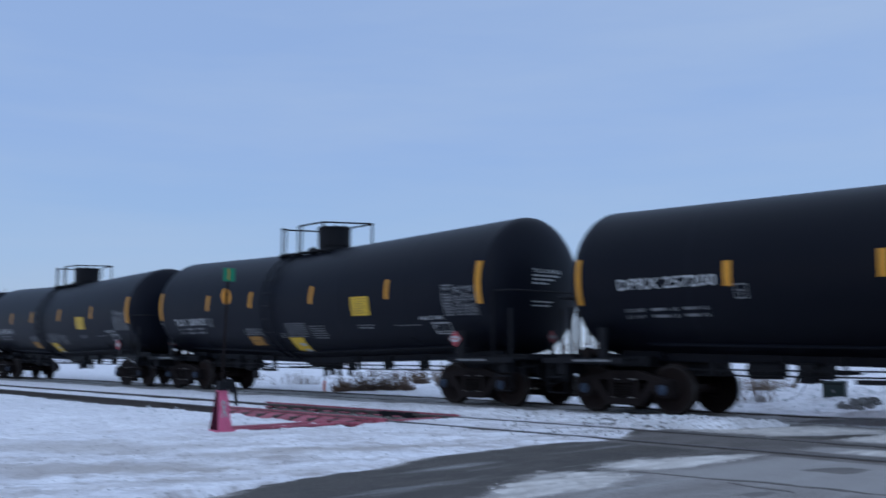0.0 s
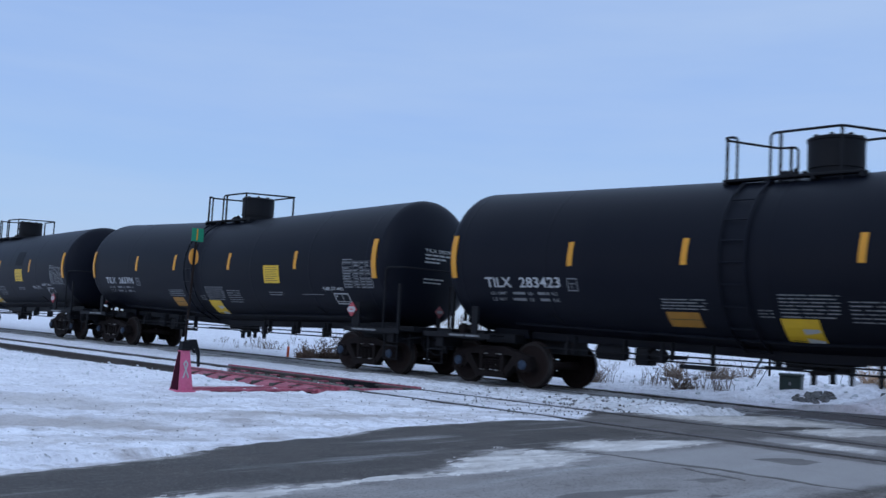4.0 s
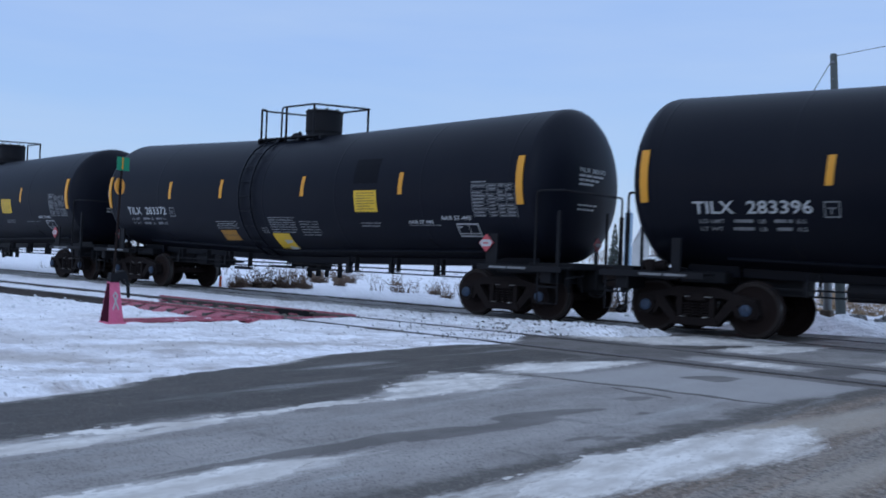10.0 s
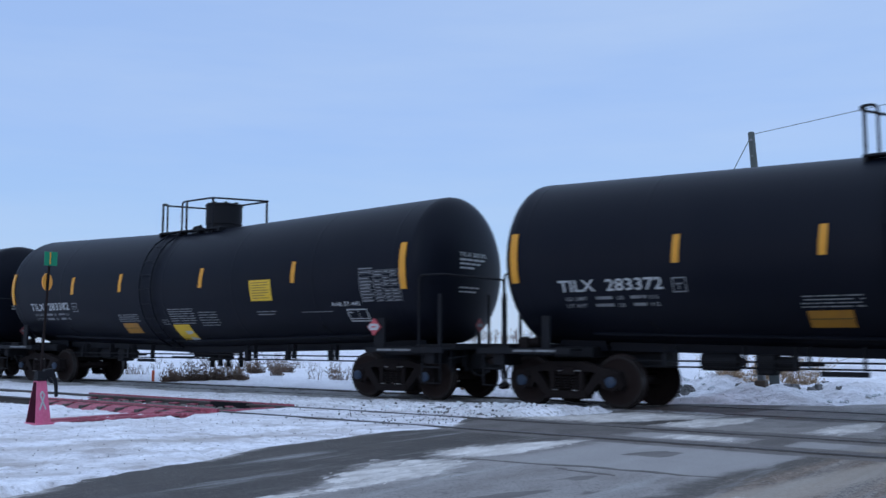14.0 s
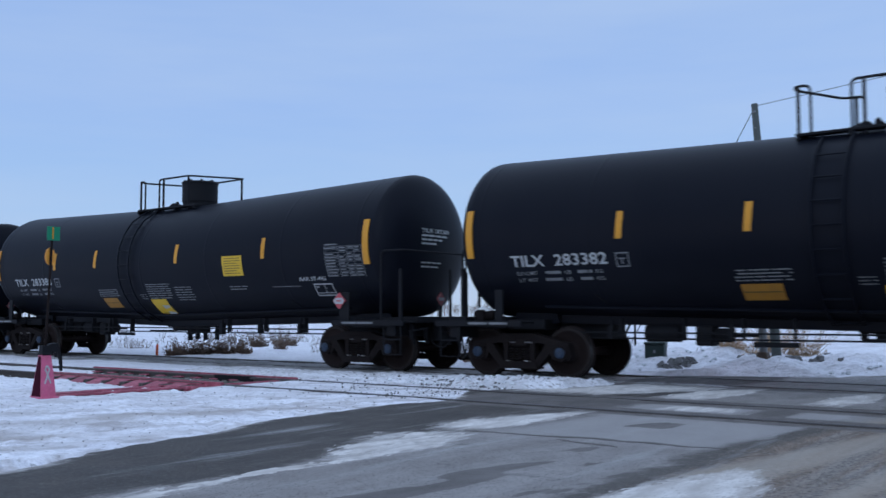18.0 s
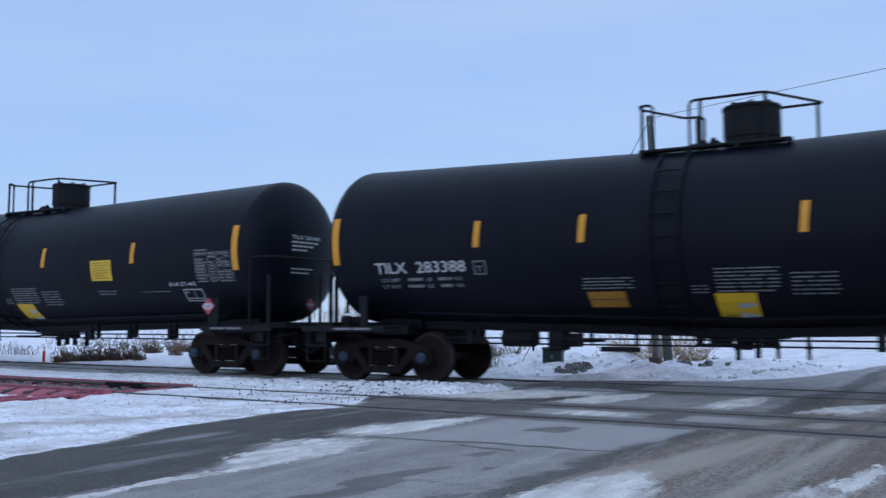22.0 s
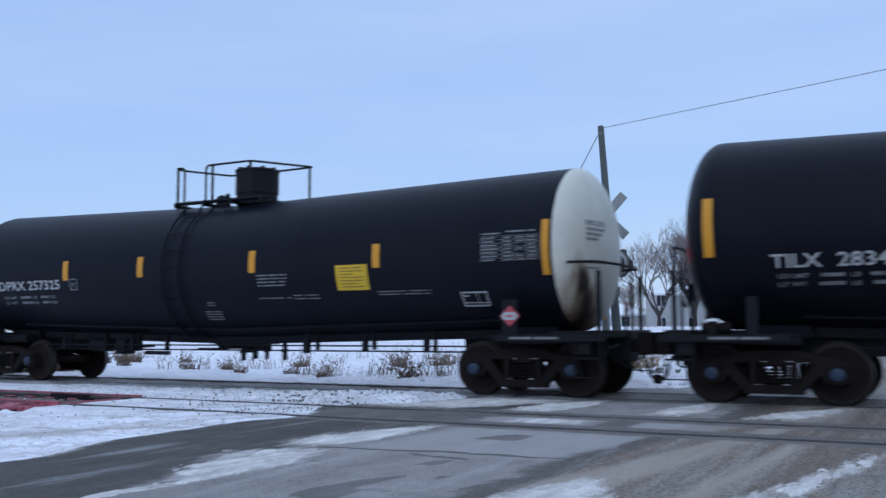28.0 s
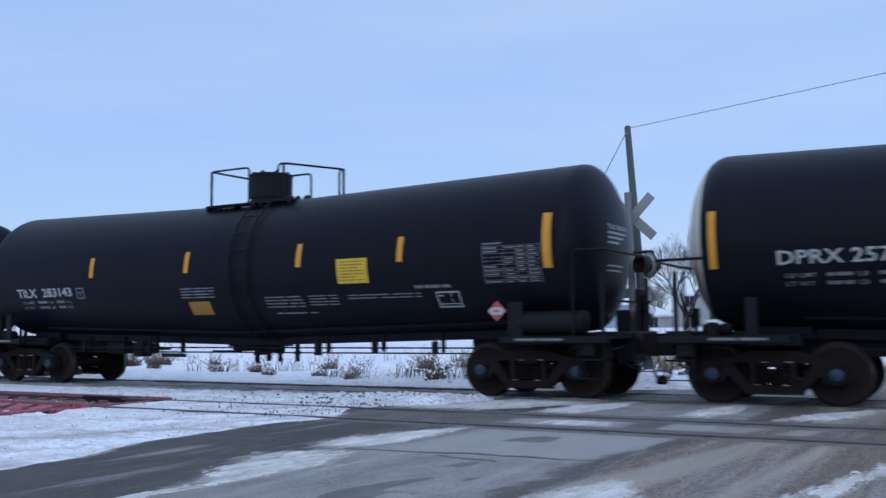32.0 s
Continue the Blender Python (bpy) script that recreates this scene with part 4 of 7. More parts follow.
def travel(t):
    """Metres that the train has gone since six seconds."""
    u = (t - 16) / 16
    return sum(c * (u ** k - (-0.625) ** k) for k, c in enumerate((64.9542, 1.8197, -0.1774, 0.4957, -0.1657, -0.176, -0.1614), 1))


CONSIST = [("plain_black", "DPRX 257200", "matt black railway tank car with black heads"),
           ("jacketed", "TILX 283423", "matt black jacketed railway tank car with amber stripes"),
           ("jacketed", "TILX 283396", "matt black jacketed railway tank car with amber stripes"),
           ("jacketed", "TILX 283372", "matt black jacketed railway tank car with amber stripes"),
           ("jacketed", "TILX 283382", "matt black jacketed railway tank car with amber stripes"),
           ("jacketed", "TILX 283388", "matt black jacketed railway tank car with amber stripes"),
           ("jacketed", "TILX 283438", "matt black jacketed railway tank car with amber stripes"),
           ("plain", "DPRX 257325", "black railway tank car with dirty white heads and rust streak"),
           ("old", "TILX 283143", "black railway tank car with its ladder set forward"),
           ("jacketed", "", "matt black jacketed railway tank car with amber stripes")]


def build_train():
    first, cars = {}, []
    for style, number, label in CONSIST:
        if style not in first:
            first[style] = build_car(style)
    used = set()
    for k, (style, number, label) in enumerate(CONSIST):
        m = pose(-16.01 - (k - 2) * CAR_PITCH, TY, 0)
        if style in used:
            car = copy_thing(first[style], m)
        else:
            used.add(style)
            car = first[style]
            car.matrix_basis = m
        tagged(car, label, "tank car", "tank cars of the train")
        cars.append(car)
    for car, (style, number, label) in zip(cars, CONSIST):
        if number:
            SHELL.update(SHAPES["plain" if style.startswith("plain") else style])
            k0 = number.endswith("200")
            if style.startswith("plain"):
                x = -1.62 if k0 else -1.92
                part("reflector_stripe", decal(Geo(), x - 0.075, x + 0.075, 2.25, 2.68), YELLOW, car, "amber reflective stripe")
                part("car_number", lettering(number, -6.47, -4.40, 2.28 if k0 else 2.07, 0.205), WHITE, car, "white stencilled car number")
            else:
                a, b = number.split()
                part("car_number", lettering(a, -6.56, -5.86, 2.005, 0.20), WHITE, car, "white stencilled letters")
                part("car_number", lettering(b, -5.66, -4.62, 2.005, 0.20), WHITE, car, "white stencilled number")
            part("head_number", head_lettering(number, -0.93 if style == "plain" else -0.52, -0.31 if style == "plain" else 0.40, 2.87, 0.085), GREYMARK if style == "plain" else WHITE, car, "small stencilled number on the tank head")
    inner = {1: -1.93, 2: -1.96, 3: -2.09, 4: -2.19, 5: -2.40, 6: -2.37, 9: -2.2}
    for k, x in inner.items():
        SHELL.update(SHAPES["jacketed"])
        part("reflector_stripe", decal(Geo(), x - 0.058, x + 0.058, 2.41, 2.87, 0.006, 0.035), YELLOW, cars[k], "amber reflective stripe")
    SHELL.update(SHAPES["jacketed"])
    part("repainted_patch", decal(Geo(), 2.74, 3.48, 2.66, 3.20, 0.004), TANKPATCH, cars[3], "darker repainted square")
    part("stencil_title", lettering("AAR ST-445", 4.29, 4.98, 1.81, 0.07), WHITE, cars[3], "white stencilled letters")
    return cars


cars = build_train()

# ---- ground, road and tracks ----
SIDING_Y = (10.21, 11.71)
MAIN_Y = (TY - 0.75, TY + 0.75)
ROAD_LEFT = [(-4.0, -6.0), (0.0, -6.3), (3.0, -6.6), (3.8, -6.8), (4.7, -7.15), (5.4, -7.33), (6.1, -7.4), (7.1, -7.75), (9.2, -7.82), (10.2, -7.6),
             (11.6, -8.3), (12.1, -8.1), (12.4, -7.9), (13.2, -7.6), (13.95, -7.3), (14.6, -7.3), (15.5, -7.5), (16.9, -7.2), (17.2, -6.4), (18.0, -4.8), (19.7, -3.9), (23.7, -3.2), (29.2, -2.6), (60.0, -2.4), (140.0, -2.4)]


def road_left(y):
    return float(np.interp(y, [p[0] for p in ROAD_LEFT], [p[1] for p in ROAD_LEFT]))


def road_right(y):
    return 4.6 + 0.25 * math.sin(y * 0.7)


def wob(x, y, s, seed=0.0):
    return noise.noise(Vector((x * s + seed, y * s, seed * 1.7)))


def height(x, y):
    """Height of the snow-covered ground; rail heads are at zero."""
    inside = min(x - road_left(y), road_right(y) - x)
    snow = -0.05 + 0.035 * wob(x, y, 0.35) + 0.022 * wob(x, y, 1.7, 3) + 0.014 * wob(x, y, 4.0, 5)
    if y < 9.4 and x < -7:
        snow += 0.05 * max(0, min(1, (9.4 - y) / 3)) * (0.6 + 0.8 * wob(x, y, 0.6, 9))
    if 11.9 < y < 14.6:
        ridge = math.sin(math.pi * (y - 11.9) / 2.7)
        near = math.exp(-((x + 7.6) / 2.6) ** 2)
        snow += ridge * (0.02 + 0.13 * near * (0.8 + 0.9 * abs(wob(x, y, 1.5, 2))))
    if y > 17.3:
        bank = min(1.0, (y - 17.3) / 2.0)
        snow += bank * (0.05 + 0.10 * wob(x, y, 0.25, 7) + 0.06 * wob(x, y, 0.9, 4) + 0.05 * abs(wob(x, y, 2.3, 6)))
        heap = math.exp(-((x + 8.0) / 4.5) ** 2) * math.exp(-((y - 21.2) / 1.7) ** 2)
        snow += heap * (0.22 + 0.25 * wob(x, y, 0.9, 8) + 0.12 * wob(x, y, 2.6, 6))
        snow += 0.24 * math.exp(-((x + 6.4) / 0.9) ** 2 - ((y - 18.7) / 0.6) ** 2)
        snow += 0.16 * math.exp(-((x - road_left(y) + 1.2) / 0.9) ** 2) * (0.7 + wob(x, y, 1.1, 1))
    if 14.45 < y < 17.3:
        snow = min(snow, -0.11 + 0.02 * wob(x, y, 3, 1))
    if 9.6 < y < 12.4:
        snow = (-0.016 if x > -12.5 else -0.055) + 0.012 * wob(x, y, 1.4, 5) + 0.008 * wob(x, y, 4.0, 2)
    if x < -16.6 and 9.35 < y < 10.2:
        snow = min(snow, -0.17 + 0.02 * wob(x, y, 2.0, 4))
    if -18.2 < x < -12.3 and 9.4 < y < 12.0:
        snow = min(snow, -0.12 + 0.04 * wob(x, y, 1.2, 2))
    if y > 32 and x < -4:
        snow += 1.3 * min(1.0, (y - 32) / 30) * min(1.0, (-4 - x) / 6) * max(0.0, min(1.0, 1.7 + x / 40))
    if inside > 0:
        k = min(1.0, inside / 0.35)
        snow = snow * (1 - k) + -0.16 * k
    return snow


def spread(near0, near1, step, far):
    mid = list(np.arange(near0, near1 + step / 2, step))
    out, d, p = [], step * 1.6, near1
    while p < far:
        p += d
        d *= 1.45
        out.append(p)
    lo, d, p = [], step * 1.6, near0
    while p > -far:
        p -= d
        d *= 1.45
        lo.append(p)
    return [float(v) for v in lo[::-1] + mid + out]


def sheet(xs, ys, zf):
    nx = len(xs)
    vs = [(x, y, zf(x, y)) for y in ys for x in xs]
    fs = [(j * nx + i, j * nx + i + 1, (j + 1) * nx + i + 1, (j + 1) * nx + i) for j in range(len(ys) - 1) for i in range(nx - 1)]
    g = Geo()
    return g.add(vs, fs)


SNOW = material("trampled_snow", (0.92, 0.900, 0.930), 0.8, second=(0.73, 0.705, 0.74), scale=0.9, amount=0.7, fine=6.0, bump=0.5, third=None, stretch=(1, 1.6, 1))


def snow_details():
    """Adds grit, tyre grime and painted relief shading to the snow: darker, greyer patches with their own shapes."""
    nt = SNOW.node_tree
    b = nt.nodes["Principled BSDF"]
    L = nt.links.new
    old = b.inputs["Base Color"].links[0].from_socket
    tc = nt.nodes.new("ShaderNodeTexCoord")
    mp = nt.nodes.new("ShaderNodeMapping")
    mp.vector_type = "TEXTURE"
    mp.inputs["Scale"].default_value = (1.2, 0.55, 1.0)
    mp.inputs["Rotation"].default_value = (0, 0, radians(48))
    n1 = nt.nodes.new("ShaderNodeTexNoise")
    n1.inputs["Scale"].default_value = 1.0
    n1.inputs["Detail"].default_value = 10
    n1.inputs["Roughness"].default_value = 0.72
    r1 = nt.nodes.new("ShaderNodeMapRange")
    r1.inputs[1].default_value, r1.inputs[2].default_value = 0.48, 0.63
    r1.inputs[4].default_value = 0.9
    mix = nt.nodes.new("ShaderNodeMix")
    mix.data_type = "RGBA"
    mix.inputs[7].default_value = (0.385, 0.335, 0.32, 1)
    n2 = nt.nodes.new("ShaderNodeTexNoise")
    n2.inputs["Scale"].default_value = 15.0
    n2.inputs["Detail"].default_value = 5
    r2 = nt.nodes.new("ShaderNodeMapRange")
    r2.inputs[1].default_value, r2.inputs[2].default_value = 0.615, 0.68
    r2.inputs[4].default_value = 0.7
    mix2 = nt.nodes.new("ShaderNodeMix")
    mix2.data_type = "RGBA"
    mix2.inputs[7].default_value = (0.24, 0.225, 0.215, 1)
    L(tc.outputs["Object"], mp.inputs[0])
    L(mp.outputs[0], n1.inputs["Vector"])
    L(n1.outputs[0], r1.inputs[0])
    # the grime lies thickest on the verge beside the road
    sepx = nt.nodes.new("ShaderNodeSeparateXYZ")
    verge = nt.nodes.new("ShaderNodeMapRange")
    verge.inputs[1].default_value, verge.inputs[2].default_value = -15.0, -8.5
    verge.inputs[3].default_value, verge.inputs[4].default_value = 0.15, 1.0
    both = nt.nodes.new("ShaderNodeMath")
    both.operation = "MULTIPLY"
    L(tc.outputs["Object"], sepx.inputs[0])
    L(sepx.outputs["X"], verge.inputs[0])
    away = nt.nodes.new("ShaderNodeMapRange")
    away.inputs[1].default_value, away.inputs[2].default_value = 12.0, 17.5
    away.inputs[3].default_value, away.inputs[4].default_value = 1.0, 0.4
    dirt = nt.nodes.new("ShaderNodeMath")
    dirt.operation = "MULTIPLY"
    L(sepx.outputs["Y"], away.inputs[0])
    L(verge.outputs[0], dirt.inputs[0])
    L(away.outputs[0], dirt.inputs[1])
    L(dirt.outputs[0], both.inputs[0])
    L(r1.outputs[0], both.inputs[1])
    L(both.outputs[0], mix.inputs[0])
    # broad brownish blotches of road dirt
    n5 = nt.nodes.new("ShaderNodeTexNoise")
    n5.inputs["Scale"].default_value = 1.3
    n5.inputs["Detail"].default_value = 10
    n5.inputs["Roughness"].default_value = 0.78
    r5 = nt.nodes.new("ShaderNodeMapRange")
    r5.inputs[1].default_value, r5.inputs[2].default_value = 0.50, 0.66
    r5.inputs[4].default_value = 0.9
    blot = nt.nodes.new("ShaderNodeMath")
    blot.operation = "MULTIPLY"
    mix5 = nt.nodes.new("ShaderNodeMix")
    mix5.data_type = "RGBA"
    mix5.inputs[7].default_value = (0.49, 0.442, 0.43, 1)
    L(tc.outputs["Object"], n5.inputs["Vector"])
    L(n5.outputs[0], r5.inputs[0])
    L(r5.outputs[0], blot.inputs[0])
    L(dirt.outputs[0], blot.inputs[1])
    L(blot.outputs[0], mix5.inputs[0])
    L(old, mix5.inputs[6])
    L(mix5.outputs[2], mix.inputs[6])
    L(tc.outputs["Object"], n2.inputs["Vector"])
    L(n2.outputs[0], r2.inputs[0])
    L(r2.outputs[0], mix2.inputs[0])
    L(mix.outputs[2], mix2.inputs[6])
    L(mix2.outputs[2], b.inputs["Base Color"])
    # shading of small crusts and footmarks, put into the colour as greyer mottle
    n4 = nt.nodes.new("ShaderNodeTexNoise")
    n4.inputs["Scale"].default_value = 6.5
    n4.inputs["Detail"].default_value = 8
    n4.inputs["Roughness"].default_value = 0.85
    r4 = nt.nodes.new("ShaderNodeMapRange")
    r4.inputs[1].default_value, r4.inputs[2].default_value = 0.50, 0.56
    r4.inputs[4].default_value = 0.40
    mix4 = nt.nodes.new("ShaderNodeMix")
    mix4.data_type = "RGBA"
    mix4.inputs[7].default_value = (0.52, 0.50, 0.525, 1)
    mp4 = nt.nodes.new("ShaderNodeMapping")
    mp4.vector_type = "TEXTURE"
    mp4.inputs["Scale"].default_value = (1.2, 0.8, 1.0)
    mp4.inputs["Rotation"].default_value = (0, 0, radians(45))
    L(tc.outputs["Object"], mp4.inputs[0])
    L(mp4.outputs[0], n4.inputs["Vector"])
    L(n4.outputs[0], r4.inputs[0])
    L(r4.outputs[0], mix4.inputs[0])
    L(mix2.outputs[2], mix4.inputs[6])
    # dirt pressed into the wheel tracks that swing off the road across the verge
    tracks = nt.nodes.new("ShaderNodeTexWave")
    tracks.wave_type = "BANDS"
    tracks.bands_direction = "X"
    tracks.inputs["Scale"].default_value = 0.22
    tracks.inputs["Distortion"].default_value = 3.5
    tracks.inputs["Detail"].default_value = 4
    tracks.inputs["Detail Scale"].default_value = 1.6
    mpt = nt.nodes.new("ShaderNodeMapping")
    mpt.inputs["Rotation"].default_value = (0, 0, radians(14))
    mpt.inputs["Scale"].default_value = (1.0, 0.35, 1.0)
    rt = nt.nodes.new("ShaderNodeMapRange")
    rt.inputs[1].default_value, rt.inputs[2].default_value, rt.inputs[4].default_value = 0.60, 0.95, 0.36
    near = nt.nodes.new("ShaderNodeMath")
    near.operation = "MULTIPLY"
    mixt = nt.nodes.new("ShaderNodeMix")
    mixt.data_type = "RGBA"
    mixt.inputs[7].default_value = (0.47, 0.425, 0.405, 1)
    L(tc.outputs["Object"], mpt.inputs[0])
    L(mpt.outputs[0], tracks.inputs["Vector"])
    L(tracks.outputs["Fac"], rt.inputs[0])
    L(rt.outputs[0], near.inputs[0])
    L(dirt.outputs[0], near.inputs[1])
    L(near.outputs[0], mixt.inputs[0])
    L(mix4.outputs[2], mixt.inputs[6])
    tone = mixt.outputs[2]
    # brown smears where vehicles have turned on the verge
    for cx, cy, rx, ry, turn in ((-9.7, 3.5, 1.7, 0.55, 52), (-8.8, 4.3, 1.1, 0.35, 60), (-9.1, 6.6, 1.9, 0.30, 74), (-11.6, 4.7, 1.5, 0.6, 40), (-13.6, 7.9, 0.8, 0.3, 30)):
        spot = nt.nodes.new("ShaderNodeMapping")
        spot.vector_type = "TEXTURE"
        spot.inputs["Location"].default_value = (cx, cy, 0)
        spot.inputs["Rotation"].default_value = (0, 0, radians(turn))
        spot.inputs["Scale"].default_value = (rx, ry, 30)
        size = nt.nodes.new("ShaderNodeVectorMath")
        size.operation = "LENGTH"
        rough = nt.nodes.new("ShaderNodeMath")
        rough.operation = "MULTIPLY_ADD"
        rough.inputs[1].default_value = 2.4
        fade = nt.nodes.new("ShaderNodeMapRange")
        fade.inputs[1].default_value, fade.inputs[2].default_value, fade.inputs[3].default_value, fade.inputs[4].default_value = 1.55, 2.5, 0.62, 0.0
        smear = nt.nodes.new("ShaderNodeMix")
        smear.data_type = "RGBA"
        smear.inputs[7].default_value = (0.42, 0.37, 0.345, 1)
        L(tc.outputs["Object"], spot.inputs[0])
        L(spot.outputs[0], size.inputs[0])
        L(n5.outputs[0], rough.inputs[0])
        L(size.outputs["Value"], rough.inputs[2])
        L(rough.outputs[0], fade.inputs[0])
        L(fade.outputs[0], smear.inputs[0])
        L(tone, smear.inputs[6])
        tone = smear.outputs[2]
    L(tone, b.inputs["Base Color"])
    # trodden hollows and ridges
    n3 = nt.nodes.new("ShaderNodeTexNoise")
    n3.inputs["Scale"].default_value = 2.6
    n3.inputs["Detail"].default_value = 6
    n3.inputs["Roughness"].default_value = 0.65
    relief = nt.nodes.new("ShaderNodeBump")
    relief.inputs["Strength"].default_value = 0.8
    relief.inputs["Distance"].default_value = 0.12
    L(tc.outputs["Object"], n3.inputs["Vector"])
    L(n3.outputs[0], relief.inputs["Height"])
    L(b.inputs["Normal"].links[0].from_socket, relief.inputs["Normal"])
    L(relief.outputs[0], b.inputs["Normal"])


snow_details()
ground = thing("ground", "snow-covered ground, trampled and dirty by the road", "ground", kind="structure",
               geo=sheet(spread(-34, 10, 0.22, 2600), spread(1.0, 26, 0.18, 2600), height), mats=SNOW, smooth=True)


def road_material():
    """Patched asphalt: a dark strip, worn grey concrete, brown grit, white salt."""
    m = bpy.data.materials.new("patched_road")
    m.use_nodes = True
    nt = m.node_tree
    b = nt.nodes["Principled BSDF"]
    b.inputs["Roughness"].default_value = 0.72
    N, L = nt.nodes.new, nt.links.new
    tc = N("ShaderNodeTexCoord")
    sep = N("ShaderNodeSeparateXYZ")
    L(tc.outputs["Object"], sep.inputs[0])

    def tex(scale, detail, stretch=(1, 1, 1), rough=0.6):
        mp = N("ShaderNodeMapping")
        mp.inputs["Scale"].default_value = stretch
        n = N("ShaderNodeTexNoise")
        n.inputs["Scale"].default_value = scale
        n.inputs["Detail"].default_value = detail
        n.inputs["Roughness"].default_value = rough
        L(tc.outputs["Object"], mp.inputs[0])
        L(mp.outputs[0], n.inputs["Vector"])
        return n.outputs[0]

    def rng(src, a, b_, c=0.0, d=1.0):
        r = N("ShaderNodeMapRange")
        r.inputs[1].default_value, r.inputs[2].default_value, r.inputs[3].default_value, r.inputs[4].default_value = a, b_, c, d
        L(src, r.inputs[0])
        return r.outputs[0]

    def math_(op, a, b_):
        n = N("ShaderNodeMath")
        n.operation = op
        for i, v in enumerate((a, b_)):
            if isinstance(v, (int, float)):
                n.inputs[i].default_value = v
            else:
                L(v, n.inputs[i])
        return n.outputs[0]

    def mixc(f, a, b_):
        n = N("ShaderNodeMix")
        n.data_type = "RGBA"
        L(f, n.inputs[0])
        for i, v in ((6, a), (7, b_)):
            if isinstance(v, tuple):
                n.inputs[i].default_value = (*v, 1)
            else:
                L(v, n.inputs[i])
        return n.outputs[2]

    fray = math_("ADD", rng(tex(0.5, 3, (1, 0.5, 1)), 0.3, 0.7, -0.22, 0.22), rng(tex(5.0, 5, (1, 0.7, 1)), 0.3, 0.7, -0.10, 0.10))
    wx = math_("ADD", sep.outputs["X"], fray)
    grit = tex(55, 3)
    pebble = tex(30, 2, (1, 1, 1), 0.6)
    blot = tex(1.6, 6, (1.5, 0.7, 1))
    dark = mixc(rng(blot, 0.35, 0.65), (0.032, 0.0245, 0.0195), (0.064, 0.0495, 0.041))
    streaks = tex(3.0, 7, (2.6, 0.30, 1), 0.75)
    dark = mixc(rng(streaks, 0.54, 0.68, 0, 0.5), dark, (0.14, 0.122, 0.111))
    grey = mixc(rng(blot, 0.35, 0.65), (0.215, 0.190, 0.176), (0.325, 0.294, 0.276))
    brown = mixc(rng(tex(2.2, 5, (2.2, 0.22, 1)), 0.35, 0.68), (0.100, 0.066, 0.045), (0.250, 0.180, 0.132))
    # dark asphalt, then worn concrete, then gritty brown asphalt, from the left edge to the right
    col = mixc(rng(wx, -5.45, -5.20), dark, grey)
    bank = math_("ADD", wx, rng(sep.outputs["Y"], 8.0, 11.0, 0.0, -0.5))
    seam = math_("MULTIPLY", rng(bank, -3.14, -3.0), rng(bank, -2.60, -2.82))
    col = mixc(rng(bank, -2.98, -2.84), col, brown)
    col = mixc(math_("MULTIPLY", seam, 0.9), col, (0.070, 0.057, 0.047))
    # salt dust in the wheel lanes
    lanes = tex(1.1, 7, (2.8, 0.22, 1), 0.66)
    salt = math_("MULTIPLY", rng(lanes, 0.56, 0.70, 0, 0.75), rng(pebble, 0.35, 0.60, 0.35, 1.0))
    col = mixc(salt, col, (0.42, 0.41, 0.40))
    # brown lanes and pale lanes worn by the wheels
    worn = math_("MULTIPLY", rng(tex(1.0, 5, (2.6, 0.10, 1), 0.6), 0.48, 0.62, 0, 0.5), rng(bank, -2.9, -2.6))
    col = mixc(worn, col, (0.40, 0.375, 0.345))
    wet = rng(tex(0.9, 6, (0.8, 2.2, 1), 0.7), 0.60, 0.66, 0, 0.55)
    col = mixc(wet, col, (0.075, 0.070, 0.066))
    loose = rng(bank, -3.0, -2.6, 0.2, 1.0)
    col = mixc(math_("MULTIPLY", rng(pebble, 0.55, 0.63, 0, 0.75), loose), col, (0.055, 0.047, 0.04))
    col = mixc(math_("MULTIPLY", rng(pebble, 0.44, 0.37, 0, 0.55), loose), col, (0.33, 0.285, 0.235))
    col = mixc(rng(grit, 0.54, 0.68, 0, 0.75), col, (0.05, 0.046, 0.042))
    col = mixc(rng(grit, 0.43, 0.32, 0, 0.30), col, (0.30, 0.285, 0.27))

    def layer(name):
        n = N("ShaderNodeAttribute")
        n.attribute_name = name
        return n.outputs["Fac"]

    streak = tex(1.0, 9, (11.0, 2.0, 1), 0.72)
    crumbs = tex(16.0, 6, (1.6, 0.7, 1), 0.8)
    ragged = math_("ADD", rng(streak, 0.25, 0.75, -0.9, 0.9), rng(crumbs, 0.3, 0.7, -0.55, 0.55))
    # pale worn lanes and panels
    lane = rng(math_("ADD", layer("worn_pale"), math_("MULTIPLY", ragged, 0.45)), -0.2, 0.7, 0, 0.65)
    col = mixc(lane, col, mixc(rng(bank, -3.0, -2.7), (0.345, 0.320, 0.306), (0.37, 0.312, 0.255)))
    # damp stains
    col = mixc(rng(math_("ADD", layer("damp"), math_("MULTIPLY", ragged, 0.45)), 0.0, 0.32, 0, 0.9), col, mixc(rng(blot, 0.4, 0.6), (0.098, 0.084, 0.076), (0.150, 0.131, 0.120)))
    # snow ground into the surface, thin at its rim, with grit showing through
    snow = rng(math_("ADD", layer("packed_snow"), math_("MULTIPLY", ragged, 0.8)), -0.05, 0.75)
    snow = math_("MULTIPLY", snow, rng(crumbs, 0.35, 0.62, 1.0, 0.55))
    col = mixc(snow, col, mixc(rng(streak, 0.40, 0.62), (0.47, 0.42, 0.38), (0.72, 0.675, 0.64)))
    L(col, b.inputs["Base Color"])
    L(rng(snow, 0, 1, 0.78, 0.7), b.inputs["Roughness"])
    bump = N("ShaderNodeBump")
    bump.inputs["Strength"].default_value = 0.6
    bump.inputs["Distance"].default_value = 0.015
    L(grit, bump.inputs["Height"])
    L(bump.outputs[0], b.inputs["Normal"])
    return m


